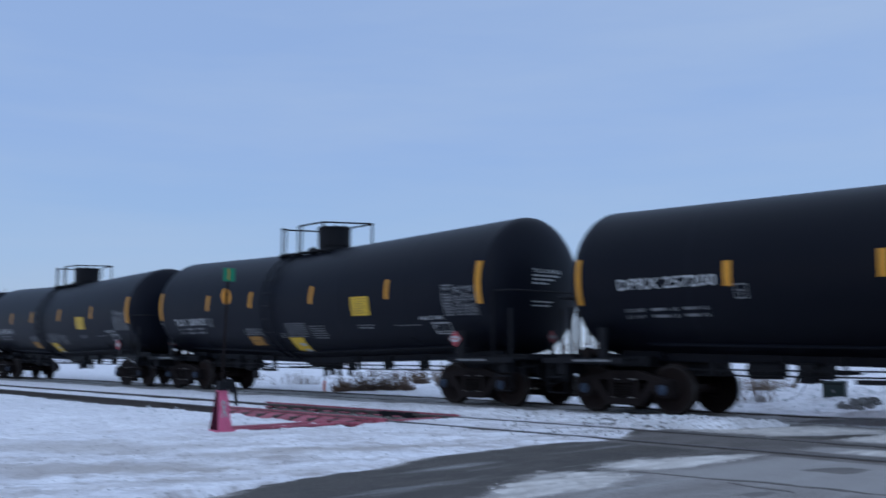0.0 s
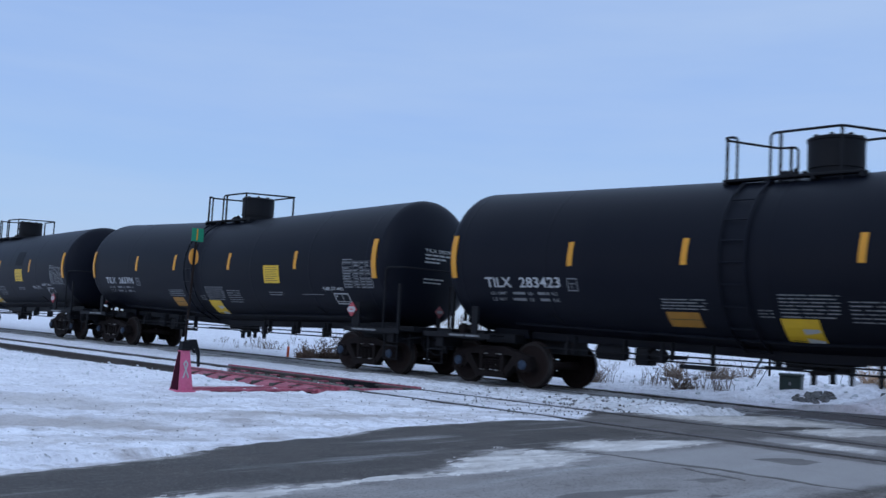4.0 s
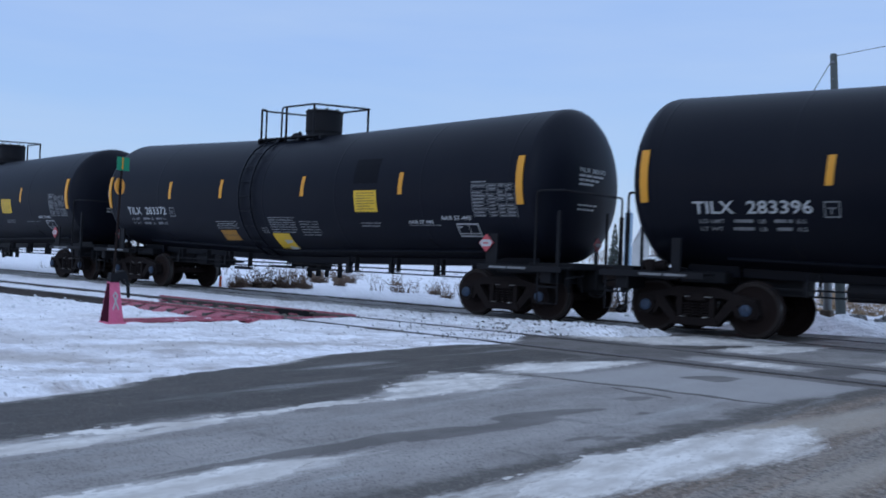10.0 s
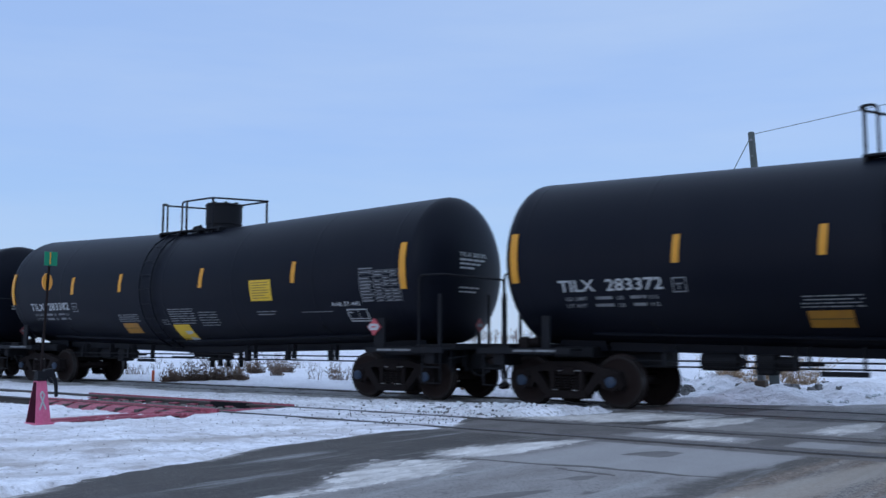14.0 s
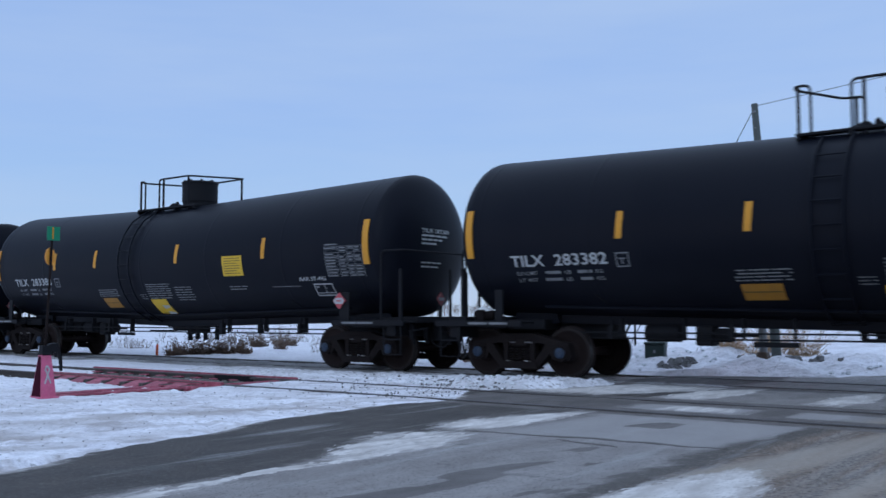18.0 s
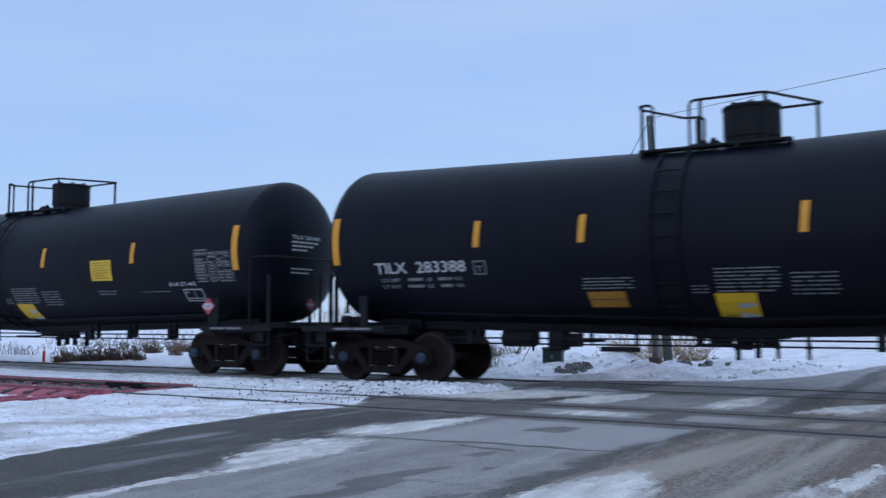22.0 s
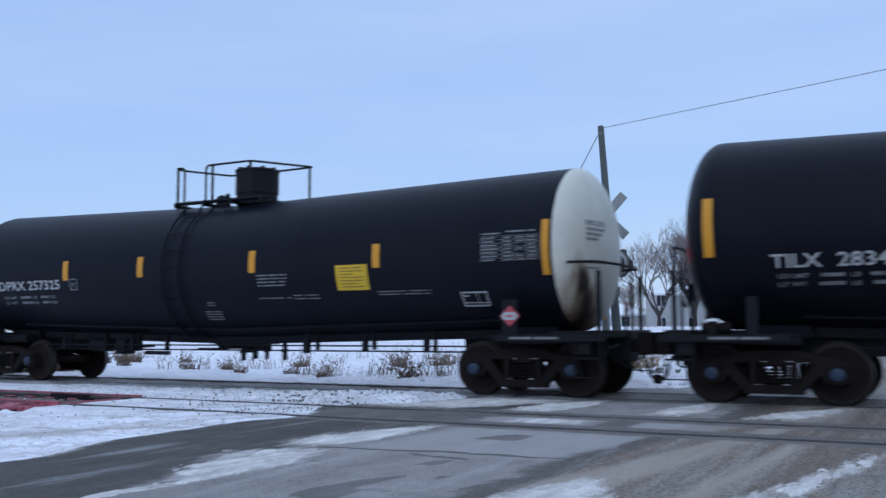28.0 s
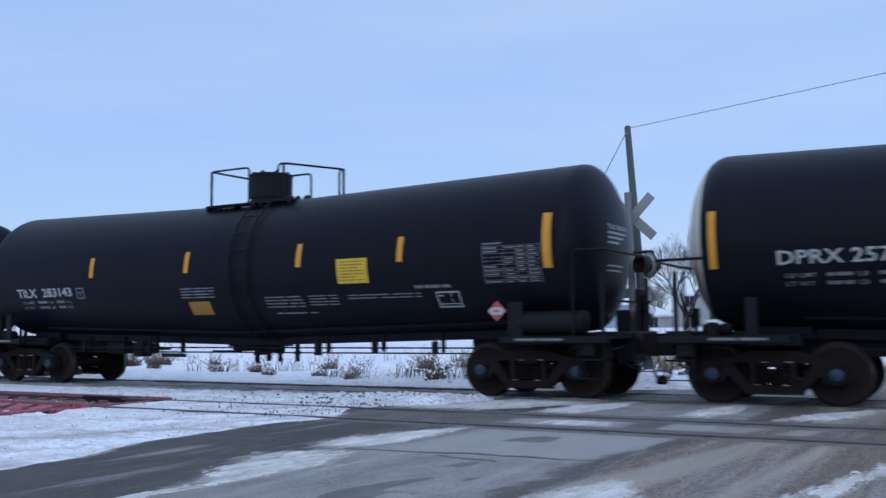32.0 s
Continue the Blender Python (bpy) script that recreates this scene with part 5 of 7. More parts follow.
ROAD = road_material()


def road_z(x, y):
    z = -0.012 + 0.006 * wob(x, y, 0.8, 2) + 0.004 * wob(x, y, 3.0, 6)
    for ry in (*SIDING_Y, *MAIN_Y):
        z -= 0.010 * math.exp(-((y - ry) / 0.11) ** 2)
    return z


# packed snow on the road: left edge, right edge, sharpness of the left edge, cover
SNOW_PATCHES = [
    ([(-5.45, 1.2), (-5.45, 2.53), (-5.40, 3.3), (-5.37, 4.54), (-5.37, 5.19), (-5.27, 5.7), (-5.1, 6.2)], [(-4.85, 1.2), (-4.80, 2.52), (-4.85, 3.0), (-4.98, 3.95), (-5.10, 4.65), (-5.0, 5.4), (-4.9, 6.2)], 0.3, -0.25),
    ([(-5.30, 5.2), (-5.75, 6.0), (-6.0, 6.5), (-6.1, 7.0), (-5.6, 7.6)], [(-4.98, 5.2), (-4.95, 6.04), (-4.92, 6.65), (-5.1, 7.1), (-5.3, 7.6)], 0.40, -0.12),
    ([(-5.85, 7.5), (-6.05, 7.9), (-6.02, 8.6), (-5.78, 9.26), (-5.42, 9.9)], [(-5.5, 7.5), (-5.30, 8.0), (-5.25, 8.6), (-5.27, 9.2), (-5.30, 9.9)], 0.5, 0.2),
    ([(-2.84, 3.4), (-2.85, 4.49), (-2.84, 5.01), (-2.80, 5.54), (-2.72, 6.11), (-2.64, 6.47), (-2.48, 6.8)], [(-2.45, 3.4), (-2.28, 4.5), (-2.12, 5.3), (-2.03, 5.9), (-2.08, 6.28), (-2.17, 6.52), (-2.3, 6.8)], 1.0, 0.42),
    ([(-3.97, 1.6), (-3.95, 2.95), (-3.93, 3.26), (-3.80, 3.64)], [(-3.64, 1.6), (-3.64, 3.0), (-3.71, 3.37), (-3.76, 3.64)], 1.0, 0.6),
    ([(-5.6, 12.2), (-5.47, 13.6), (-4.92, 14.5)], [(-4.92, 12.2), (-4.70, 13.3), (-4.8, 14.5)], 1.0, 0.3),
    ([(-3.55, 12.4), (-3.48, 13.6), (-3.25, 14.6)], [(-3.15, 12.4), (-2.98, 13.3), (-3.1, 14.6)], 1.0, 0.6),
    ([(-2.30, 12.3), (-1.95, 13.5), (-1.4, 14.4)], [(-1.72, 12.3), (-1.42, 13.2), (-1.2, 14.4)], 1.0, 0.35),
    ([(-1.50, 5.0), (-1.42, 6.46), (-1.24, 7.09), (-1.02, 7.96), (-0.70, 9.6)], [(-0.98, 5.0), (-0.85, 6.68), (-0.74, 7.52), (-0.52, 8.3), (-0.42, 9.6)], 0.8, -0.42),
    ([(-0.62, 4.6), (-0.5, 6.6), (-0.34, 8.2), (-0.2, 9.6)], [(-0.18, 4.6), (-0.08, 6.6), (0.02, 8.2), (0.07, 9.6)], 0.8, -0.3),
    ([(-7.9, 12.0), (-7.7, 12.9), (-7.2, 13.7), (-6.9, 14.5)], [(-6.3, 12.0), (-5.9, 12.9), (-5.4, 13.7), (-5.3, 14.5)], 1.0, 0.05),
    ([(-4.95, 10.6), (-4.9, 10.9), (-4.8, 11.3)], [(-3.9, 10.6), (-3.9, 10.9), (-3.95, 11.3)], 1.0, -0.05)]
# damp dark stains
DAMP_PATCHES = [
    ([(-7.9, 9.82), (-7.9, 10.2), (-7.9, 10.62)], [(0.5, 9.82), (0.5, 10.2), (0.5, 10.62)]),
    ([(-8.0, 11.25), (-8.0, 11.7), (-8.0, 12.15)], [(0.5, 11.25), (0.5, 11.7), (0.5, 12.15)]),
    ([(-7.9, 10.3), (-7.9, 11.0), (-8.0, 11.8)], [(-5.5, 10.3), (-5.4, 11.0), (-5.0, 11.8)]),
    ([(-7.2, 14.3), (-7.2, 14.7), (-7.2, 15.1)], [(-3.6, 14.3), (-3.2, 14.7), (-3.2, 15.1)]),
    ([(-4.06, 5.20), (-4.10, 5.60), (-4.0, 6.0), (-3.80, 6.4)], [(-3.88, 5.20), (-3.79, 5.45), (-3.80, 5.85), (-3.72, 6.4)]),
    ([(-3.97, 4.2), (-3.94, 4.65), (-3.91, 4.94), (-3.92, 5.3), (-3.82, 5.7)], [(-3.80, 4.2), (-3.75, 4.48), (-3.73, 4.78), (-3.66, 5.05), (-3.70, 5.7)]),
    ([(-4.08, 2.5), (-4.12, 3.43), (-4.09, 3.85), (-4.14, 4.23), (-3.97, 4.9)], [(-3.93, 2.5), (-3.91, 3.35), (-3.80, 3.62), (-3.88, 4.07), (-3.83, 4.9)]),
    ([(-4.40, 8.8), (-4.35, 9.0), (-4.2, 9.4)], [(-3.90, 8.8), (-3.90, 9.0), (-3.92, 9.4)]),
    ([(-4.0, 6.9), (-3.99, 7.09), (-3.95, 7.3)], [(-3.84, 6.9), (-3.80, 7.09), (-3.82, 7.3)]),
    ([(-3.28, 5.0), (-3.27, 5.21), (-3.2, 5.4)], [(-3.18, 5.0), (-3.16, 5.21), (-3.16, 5.4)]),
    ([(-3.15, 5.2), (-3.15, 5.35), (-3.1, 5.5)], [(-3.06, 5.2), (-3.04, 5.35), (-3.06, 5.5)]),
    ([(-3.12, 5.9), (-3.12, 6.08), (-3.08, 6.3)], [(-3.02, 5.9), (-3.0, 6.08), (-3.02, 6.3)]),
    ([(-3.52, 6.3), (-3.53, 6.45), (-3.49, 6.6)], [(-3.44, 6.3), (-3.42, 6.45), (-3.44, 6.6)]),
    ([(-5.2, 11.45), (-4.0, 11.5), (-3.8, 12.0)], [(-2.4, 11.45), (-2.4, 11.5), (-2.4, 12.0)]),
    ([(-3.75, 10.3), (-3.72, 10.9), (-3.7, 11.5)], [(-3.32, 10.3), (-3.30, 10.9), (-3.28, 11.5)])]
# dusty lanes worn pale by the wheels, and pale concrete panels
PALE_PATCHES = [
    ([(-2.85, 6.2), (-2.55, 7.6), (-2.15, 9.8), (-1.95, 11.0), (-1.65, 13.4), (-1.4, 14.8)], [(-2.20, 6.2), (-2.0, 7.6), (-1.75, 9.8), (-1.55, 11.0), (-1.2, 13.4), (-0.9, 14.8)]),
    ([(-1.80, 4.8), (-1.66, 7.0), (-1.42, 9.9)], [(-1.52, 4.8), (-1.40, 7.0), (-1.20, 9.9)]),
    ([(0.3, 4.8), (0.45, 7.0), (0.6, 9.9)], [(0.7, 4.8), (0.85, 7.0), (1.0, 9.9)]),
    ([(-5.2, 7.62), (-5.15, 8.7), (-5.05, 10.0)], [(-3.0, 7.7), (-2.93, 8.7), (-2.80, 10.0)]),
    ([(-5.3, 10.42), (-5.25, 10.9), (-5.2, 11.5)], [(-3.85, 10.42), (-3.8, 10.9), (-3.75, 11.5)]),
    ([(-3.30, 10.42), (-3.28, 10.9), (-3.25, 11.5)], [(-2.30, 10.42), (-2.2, 10.9), (-2.05, 11.5)])]


def inside_patch(x, y, left, right, soft=0.15, sharp=1.0):
    """How far inside the patch, from -1 to 1, over a soft rim."""
    xl = float(np.interp(y, [p[1] for p in left], [p[0] for p in left]))
    xr = float(np.interp(y, [p[1] for p in right], [p[0] for p in right]))
    ends = min(y - left[0][1], left[-1][1] - y) * 0.35
    return max(-1.0, min(1.0, min((x - xl) * sharp, xr - x, ends) / soft))


def cover(patches, x, y, soft):
    best = -1.0
    for p in patches:
        if p[0][0][1] - 0.6 < y < p[0][-1][1] + 0.6:
            v = inside_patch(x, y, p[0], p[1], soft, p[2] if len(p) > 2 else 1.0)
            best = max(best, v + (p[3] if len(p) > 3 and v > -1 else 0.0))
    return best


def build_road():
    """The road slab across the tracks, with its ragged left edge; ends in skirts below the snow.
    Point attributes say where snow is packed on it, where it is damp and where wheels have worn it pale."""
    ys = [float(v) for v in np.arange(-6, 1.0, 0.4)] + [float(v) for v in np.arange(1.0, 15.0, 0.07)] + [float(v) for v in np.arange(15.0, 32, 0.3)] + [40.0, 55.0, 80.0, 110.0, 140.0]
    g = Geo()
    cols = 170
    vs, snow, damp, pale = [], [], [], []
    for y in ys:
        a = road_left(y) + 0.10 * wob(0, y, 1.3, 4) + 0.05 * wob(0, y, 5.0, 2)
        b = road_right(y)
        for i in range(cols + 1):
            x = a + (b - a) * (i / cols) ** 1.25
            vs.append((x, y, road_z(x, y) - (0.10 if i in (0, cols) else 0.0)))
            fringe = (0.10 - (x - a)) / 0.22 + 0.5 * wob(x, y, 0.9, 3)
            snow.append(max(cover(SNOW_PATCHES, x, y, 0.13), min(0.6, fringe), -1.0))
            damp.append(cover(DAMP_PATCHES, x, y, 0.045))
            pale.append(cover(PALE_PATCHES, x, y, 0.14))
    g.add(vs, [(j * (cols + 1) + i, j * (cols + 1) + i + 1, (j + 1) * (cols + 1) + i + 1, (j + 1) * (cols + 1) + i) for j in range(len(ys) - 1) for i in range(cols)])
    r = thing("road", "patched grey asphalt road with grit, packed snow and damp stains", "road", kind="structure", geo=g, mats=ROAD, smooth=True)
    for name, values in (("packed_snow", snow), ("damp", damp), ("worn_pale", pale)):
        r.data.attributes.new(name, "FLOAT", "POINT").data.foreach_set("value", values)
    return r


road = build_road()
PACK = material("packed_ice", (0.73, 0.685, 0.645), 0.75, second=(0.42, 0.375, 0.34), scale=2.4, amount=0.9, fine=17, bump=0.6, third=(0.50, 0.455, 0.42), stretch=(2.6, 0.8, 1), spec=0.2)
TAR = material("tar_seam", (0.085, 0.073, 0.066), 0.8, second=(0.15, 0.132, 0.122), scale=4, amount=0.8, fine=25, bump=0.3)
RUT = material("rut_dirt", (0.11, 0.093, 0.081), 0.85, second=(0.26, 0.235, 0.22), scale=3, amount=0.8, fine=22, bump=0.5)


def along(line, n):
    """n + 1 points at even steps along a line."""
    pts = [Vector(p) for p in line]
    cuts = [0.0]
    for a, b in zip(pts, pts[1:]):
        cuts.append(cuts[-1] + (b - a).length)
    out = []
    for i in range(n + 1):
        s = cuts[-1] * i / n
        k = max(j for j in range(len(cuts) - 1) if cuts[j] <= s + 1e-9)
        out.append(pts[k].lerp(pts[k + 1], (s - cuts[k]) / max(cuts[k + 1] - cuts[k], 1e-6)))
    return out


def strip(left, right, seed, lift=0.004, thick=0.0, ragged=0.05):
    """A thin uneven sheet on the road between two edges."""
    rng = random.Random(seed)
    size = max((Vector(left[0]) - Vector(left[-1])).length, (Vector(right[0]) - Vector(right[-1])).length)
    n = max(6, int(size / 0.07))
    la, ra = along(left, n), along(right, n)
    g = Geo()
    vs, cols = [], (0.0, 0.12, 0.35, 0.65, 0.88, 1.0)
    for i, (p, q) in enumerate(zip(la, ra)):
        pinch = min(1.0, 3.0 * min(i, n - i) / n)
        c = (p + q) / 2
        wa = ragged * (wob(p.x, p.y, 3.5, seed) * 1.4 + rng.uniform(-0.6, 0.6))
        wb = ragged * (wob(q.x, q.y, 3.5, seed + 9) * 1.4 + rng.uniform(-0.6, 0.6))
        d = (q - p).normalized()
        p2, q2 = c + (p - c) * (0.25 + 0.75 * pinch) + d * wa, c + (q - c) * (0.25 + 0.75 * pinch) + d * wb
        for j, s in enumerate(cols):
            m = p2.lerp(q2, s)
            up = -0.004 if j in (0, 5) else lift + thick * math.sin(math.pi * s) * pinch
            vs.append((m.x, m.y, road_z(m.x, m.y) + up))
    k = len(cols)
    g.add(vs, [(i * k + j, i * k + j + 1, (i + 1) * k + j + 1, (i + 1) * k + j) for i in range(n) for j in range(k - 1)])
    return g


def ice_sheet(left, right, seed, skew=0.0, cover=0.0):
    """Packed snow between two edges: thick in the middle, thinning to grains and holes at its rim.
    skew moves the thickest part towards the right edge, which then ends sharply."""
    n = max(14, int(sum((Vector(b) - Vector(a)).length for a, b in zip(left, left[1:])) / 0.045))
    la, ra = along(left, n), along(right, n)
    wide = max((q - p).length for p, q in zip(la, ra))
    m = max(10, int(1.5 * wide / 0.022))
    vs, thick = [], []
    for i, (p, q) in enumerate(zip(la, ra)):
        end = min(1.0, 5.0 * min(i, n - i) / n)
        for j in range(m + 1):
            a = -0.25 + 1.5 * j / m
            c = p.lerp(q, a)
            rise = a / (0.5 + 0.35 * skew) if a < 0.5 + 0.35 * skew else (1 - a) / (0.5 - 0.35 * skew)
            body = max(-1.0, min(1.0, rise * 1.5)) - 1.2 * (1 - end)
            d = body + cover + 0.85 * wob(c.x * 3.0, c.y, 2.4, seed) + 0.55 * wob(c.x * 2.6, c.y, 7.5, seed + 3) + 0.6 * wob(c.x * 1.6, c.y, 17.0, seed + 6)
            d = max(0.0, min(1.0, d - 0.62))
            thick.append(d)
            vs.append((c.x, c.y, road_z(c.x, c.y) + (0.002 + 0.010 * d + 0.003 * wob(c.x, c.y, 18.0, seed) if d else -0.003)))
    fs = []
    for i in range(n):
        for j in range(m):
            k = (i * (m + 1) + j, i * (m + 1) + j + 1, (i + 1) * (m + 1) + j + 1, (i + 1) * (m + 1) + j)
            if sum(1 for v in k if thick[v] > 0) >= 2:
                fs.append(k)
    used = sorted({v for f in fs for v in f})
    at = {v: i for i, v in enumerate(used)}
    return Geo().add([vs[v] for v in used], [tuple(at[v] for v in f) for f in fs])


def ice_patch(left, right, seed, skew, cover):
    return thing("ice_patch", "dirty packed snow worn thin on the road", "ice patch", "ice patches on the road",
                 geo=ice_sheet(left, right, seed, skew, cover), mats=PACK, smooth=True)


for n_, (left, right, sharp, more) in enumerate(SNOW_PATCHES):
    ice_patch(left, right, n_ + 1, 0.8 * (1 - sharp), more)


# tar seams and ruts beside the rails
for n_, (line, w) in enumerate([
        ([(-5.45, 7.56), (-5.2, 7.59), (-4.76, 7.65), (-4.31, 7.72), (-3.82, 7.77), (-3.38, 7.77), (-2.92, 7.82)], 0.045),
        ([(-4.22, 7.46), (-3.96, 7.44), (-3.72, 7.39)], 0.022),
        ([(-4.22, 7.46), (-4.3, 7.5), (-4.4, 7.52)], 0.018)]):
    part("tar_seam", strip([(x - w * 0.4, y - w) for x, y in line], [(x + w * 0.4, y + w) for x, y in line], 60 + n_, 0.005, 0.0, 0.035), TAR, road, "dark tar seam")
for n_, (x0, x1, y, w) in enumerate([(-6.6, -1.6, 10.08, 0.07), (-6.9, 3.5, 10.33, 0.06), (-6.5, 3.5, 11.60, 0.06), (-6.0, -0.8, 11.85, 0.08), (-4.9, 3.5, 14.78, 0.07), (-5.0, 3.5, 15.0, 0.06), (-6.0, 3.5, 16.28, 0.06), (-6.0, 3.5, 16.5, 0.08)]):
    xs = [x0 + (x1 - x0) * i / 8 for i in range(9)]
    w = w * 0.6
    part("flangeway", strip([(x, y - w) for x in xs], [(x, y + w) for x in xs], 70 + n_, 0.004, 0.0, 0.10), RUT, road, "dark dirt rut beside a rail")


def rail_geo(x0, x1, y, step=1.4):
    """A flat-bottomed rail with a worn head; head top at zero."""
    g = Geo()
    foot = [(-0.07, -0.17), (0.07, -0.17), (0.07, -0.158), (0.012, -0.135), (0.012, -0.045), (0.036, -0.035), (0.036, -0.008), (-0.036, -0.008), (-0.036, -0.035), (-0.012, -0.045), (-0.012, -0.135), (-0.07, -0.158)]
    g.prism([(a + y, b) for a, b in foot], x0, x1, "x")
    g.mi = 1
    g.prism([(-0.034 + y, -0.008), (0.034 + y, -0.008), (0.028 + y, 0.0), (-0.028 + y, 0.0)], x0, x1, "x")
    return g


def track(label, ys, x0, x1):
    base = thing("track", label, "railway track", kind="structure")
    for y in ys:
        part("rail", rail_geo(x0, x1, y), [RAILSTEEL, RAILHEAD], base)
    return base


main_track = track("main railway line with dark ballast", MAIN_Y, -240.0, 150.0)
siding = track("siding rails half buried in snow", SIDING_Y, -240.0, 150.0)

tie_mesh = mesh_of("tie", Geo().box(-0.11, 0.11, -1.3, 1.3, -0.30, -0.165, 0.015), TIE)
for i in range(150):
    x = -70 + 0.55 * i
    if x < -7.6 or x > 5.0:
        t_ = part("tie", tie_mesh, None, main_track)
        t_.matrix_basis = pose(x, TY, 0.035, 0, 0, random.uniform(-1, 1))

BALLAST = material("ballast_grit", (0.21, 0.195, 0.188), 0.9, second=(0.54, 0.53, 0.53), scale=1.3, amount=0.8, fine=24, bump=0.9, third=(0.085, 0.076, 0.072), stretch=(0.6, 1.4, 1))


def ballast_strip():
    def zf(x, y):
        edge = min(y - 14.15, 17.35 - y)
        z = (-0.012 if y < 14.86 else -0.034) + 0.012 * wob(x, y, 2.0, 2) + 0.020 * wob(x, y, 7.0, 3)
        return z + min(0, edge - 0.35) * 0.35
    xs = [float(v) for v in np.arange(-46, -5.2, 0.11)]
    ys = [float(v) for v in np.arange(14.15, 17.36, 0.10)]
    return thing("ballast", "dark gravel ballast of the main line with snow in it", "ballast", kind="stuff", geo=sheet(xs, ys, zf), mats=BALLAST)


ballast_strip()
# dark gravel laid bare along the near rail of the siding
GRAVEL = material("dark_gravel", (0.085, 0.078, 0.076), 0.9, second=(0.17, 0.16, 0.158), scale=2.5, amount=0.8, fine=24, bump=0.9, third=(0.045, 0.040, 0.038), stretch=(0.6, 1.4, 1))
thing("siding_ballast", "dark gravel laid bare beside the siding rail", "ballast", kind="stuff", mats=GRAVEL,
      geo=sheet([float(v) for v in np.arange(-46, -16.4, 0.09)], [9.58 + 0.065 * j for j in range(10)],
                lambda x, y: -0.135 + 0.05 * wob(x, y, 0.8, 12) + 0.03 * wob(x, y, 6.0, 3) - 0.30 * abs(y - 10.0) ** 1.5))


def lumps(name, label, count, spot, size, mat, seed):
    """Loose lumps, each an uneven little stone, in one mesh."""
    rng = random.Random(seed)
    g = Geo()
    for _ in range(count):
        x, y, z = spot(rng)
        r = rng.uniform(*size)
        vs = []
        for a in range(3):
            for b in range(6):
                th, ph = math.pi * (a + 0.6) / 3.2, 2 * math.pi * b / 6 + a
                q = r * rng.uniform(0.7, 1.25)
                vs.append((x + q * math.sin(th) * math.cos(ph), y + q * math.sin(th) * math.sin(ph), z + q * 0.7 * math.cos(th)))
        fs = [(0, 1, 2, 3, 4, 5)[::-1], (12, 13, 14, 15, 16, 17)]
        for a in range(2):
            fs += [(a * 6 + b, a * 6 + (b + 1) % 6, a * 6 + 6 + (b + 1) % 6, a * 6 + 6 + b) for b in range(6)]
        g.add(vs, fs)
    return thing(name, label, name.replace("_", " "), kind="stuff", geo=g, mats=mat)


def spot_berm(rng):
    x, y = rng.gauss(-7.8, 2.0), rng.uniform(12.1, 14.3)
    x = min(x, road_left(y) - 1.8 * rng.random())
    return x, y, height(x, y) + 0.015


def spot_heap(rng):
    x, y = rng.gauss(-8.2, 3.6), rng.gauss(20.3, 1.2)
    x, y = min(x, road_left(max(y, 17.4)) - 0.2), max(y, 17.9)
    return x, y, height(x, y) + 0.02


def spot_dirty(rng):
    cx, cy, sx = rng.choice(((-8.1, 19.1, 0.22), (-8.3, 19.2, 0.2), (-6.6, 20.2, 0.5), (-7.1, 21.6, 0.6), (-12.2, 21.8, 0.7), (-5.9, 19.7, 0.5)))
    x, y = rng.gauss(cx, sx), rng.gauss(cy, 0.25)
    return x, y, height(x, y) + 0.01


def spot_derail(rng):
    x, y = rng.uniform(-18.0, -12.9), rng.choice((rng.gauss(11.42, 0.08), rng.uniform(10.5, 11.5)))
    return x, y, -0.10


def spot_crumbs(rng):
    y = rng.uniform(8.5, 14.0)
    x = rng.uniform(-13, road_left(y))
    return x, y, height(x, y) + 0.01


def spot_verge(rng):
    y = rng.uniform(3.0, 10.0)
    x = road_left(y) - 0.2 - min(rng.expovariate(0.28), 12.0)
    return x, y, height(x, y) + 0.03


def spot_between(rng):
    x, y = -8.0 - min(rng.expovariate(0.6), 4.2), rng.uniform(9.9, 12.3)
    return x, y, height(x, y) + 0.008


def spot_furrow(rng):
    x, y = rng.uniform(-26.0, -13.5), rng.gauss(8.3, 0.7)
    return x, y, height(x, y) + 0.03


def crust(name, label, x0, x1, y0, y1, step, amp, seed, mat):
    """Rough ploughed snow: a finely broken sheet that dips under the ground at its edges."""
    def zf(x, y):
        edge = min(x - x0, x1 - x, y - y0, y1 - y, road_left(y) + 0.15 - x)
        rough = 0.5 * abs(wob(x, y, 2.2, seed)) + 0.35 * abs(wob(x, y, 5.5, seed + 3)) + 0.30 * wob(x, y, 11.0, seed + 6)
        return height(min(x, road_left(y) - 0.05), y) + max(-0.30, min(0.0, edge * 0.5 - 0.05 + 0.06 * wob(x, y, 3.0, seed + 1))) + amp * rough - 0.012
    xs = [float(v) for v in np.arange(x0, x1 + step / 2, step)]
    ys = [float(v) for v in np.arange(y0, y1 + step / 2, step)]
    return thing(name, label, "snow", kind="stuff", geo=sheet(xs, ys, zf), mats=mat)


GRITSNOW = material("gritty_snow", (0.80, 0.785, 0.81), 0.85, second=(0.42, 0.40, 0.40), scale=1.6, amount=0.75, fine=16.0, bump=0.6, third=(0.30, 0.275, 0.265), stretch=(0.7, 1.5, 1))
crust("snow_berm", "rough ploughed snow ridge beside the main line", -17.0, -6.7, 12.25, 14.55, 0.05, 0.10, 40, GRITSNOW)
crust("trodden_snow", "trodden crusty snow beside the road", -19.0, -6.3, 2.4, 9.55, 0.065, 0.085, 80, SNOW)
crust("snow_bank", "rough ploughed snow bank beyond the main line", -14.5, -4.4, 17.6, 22.4, 0.085, 0.12, 60, SNOW)

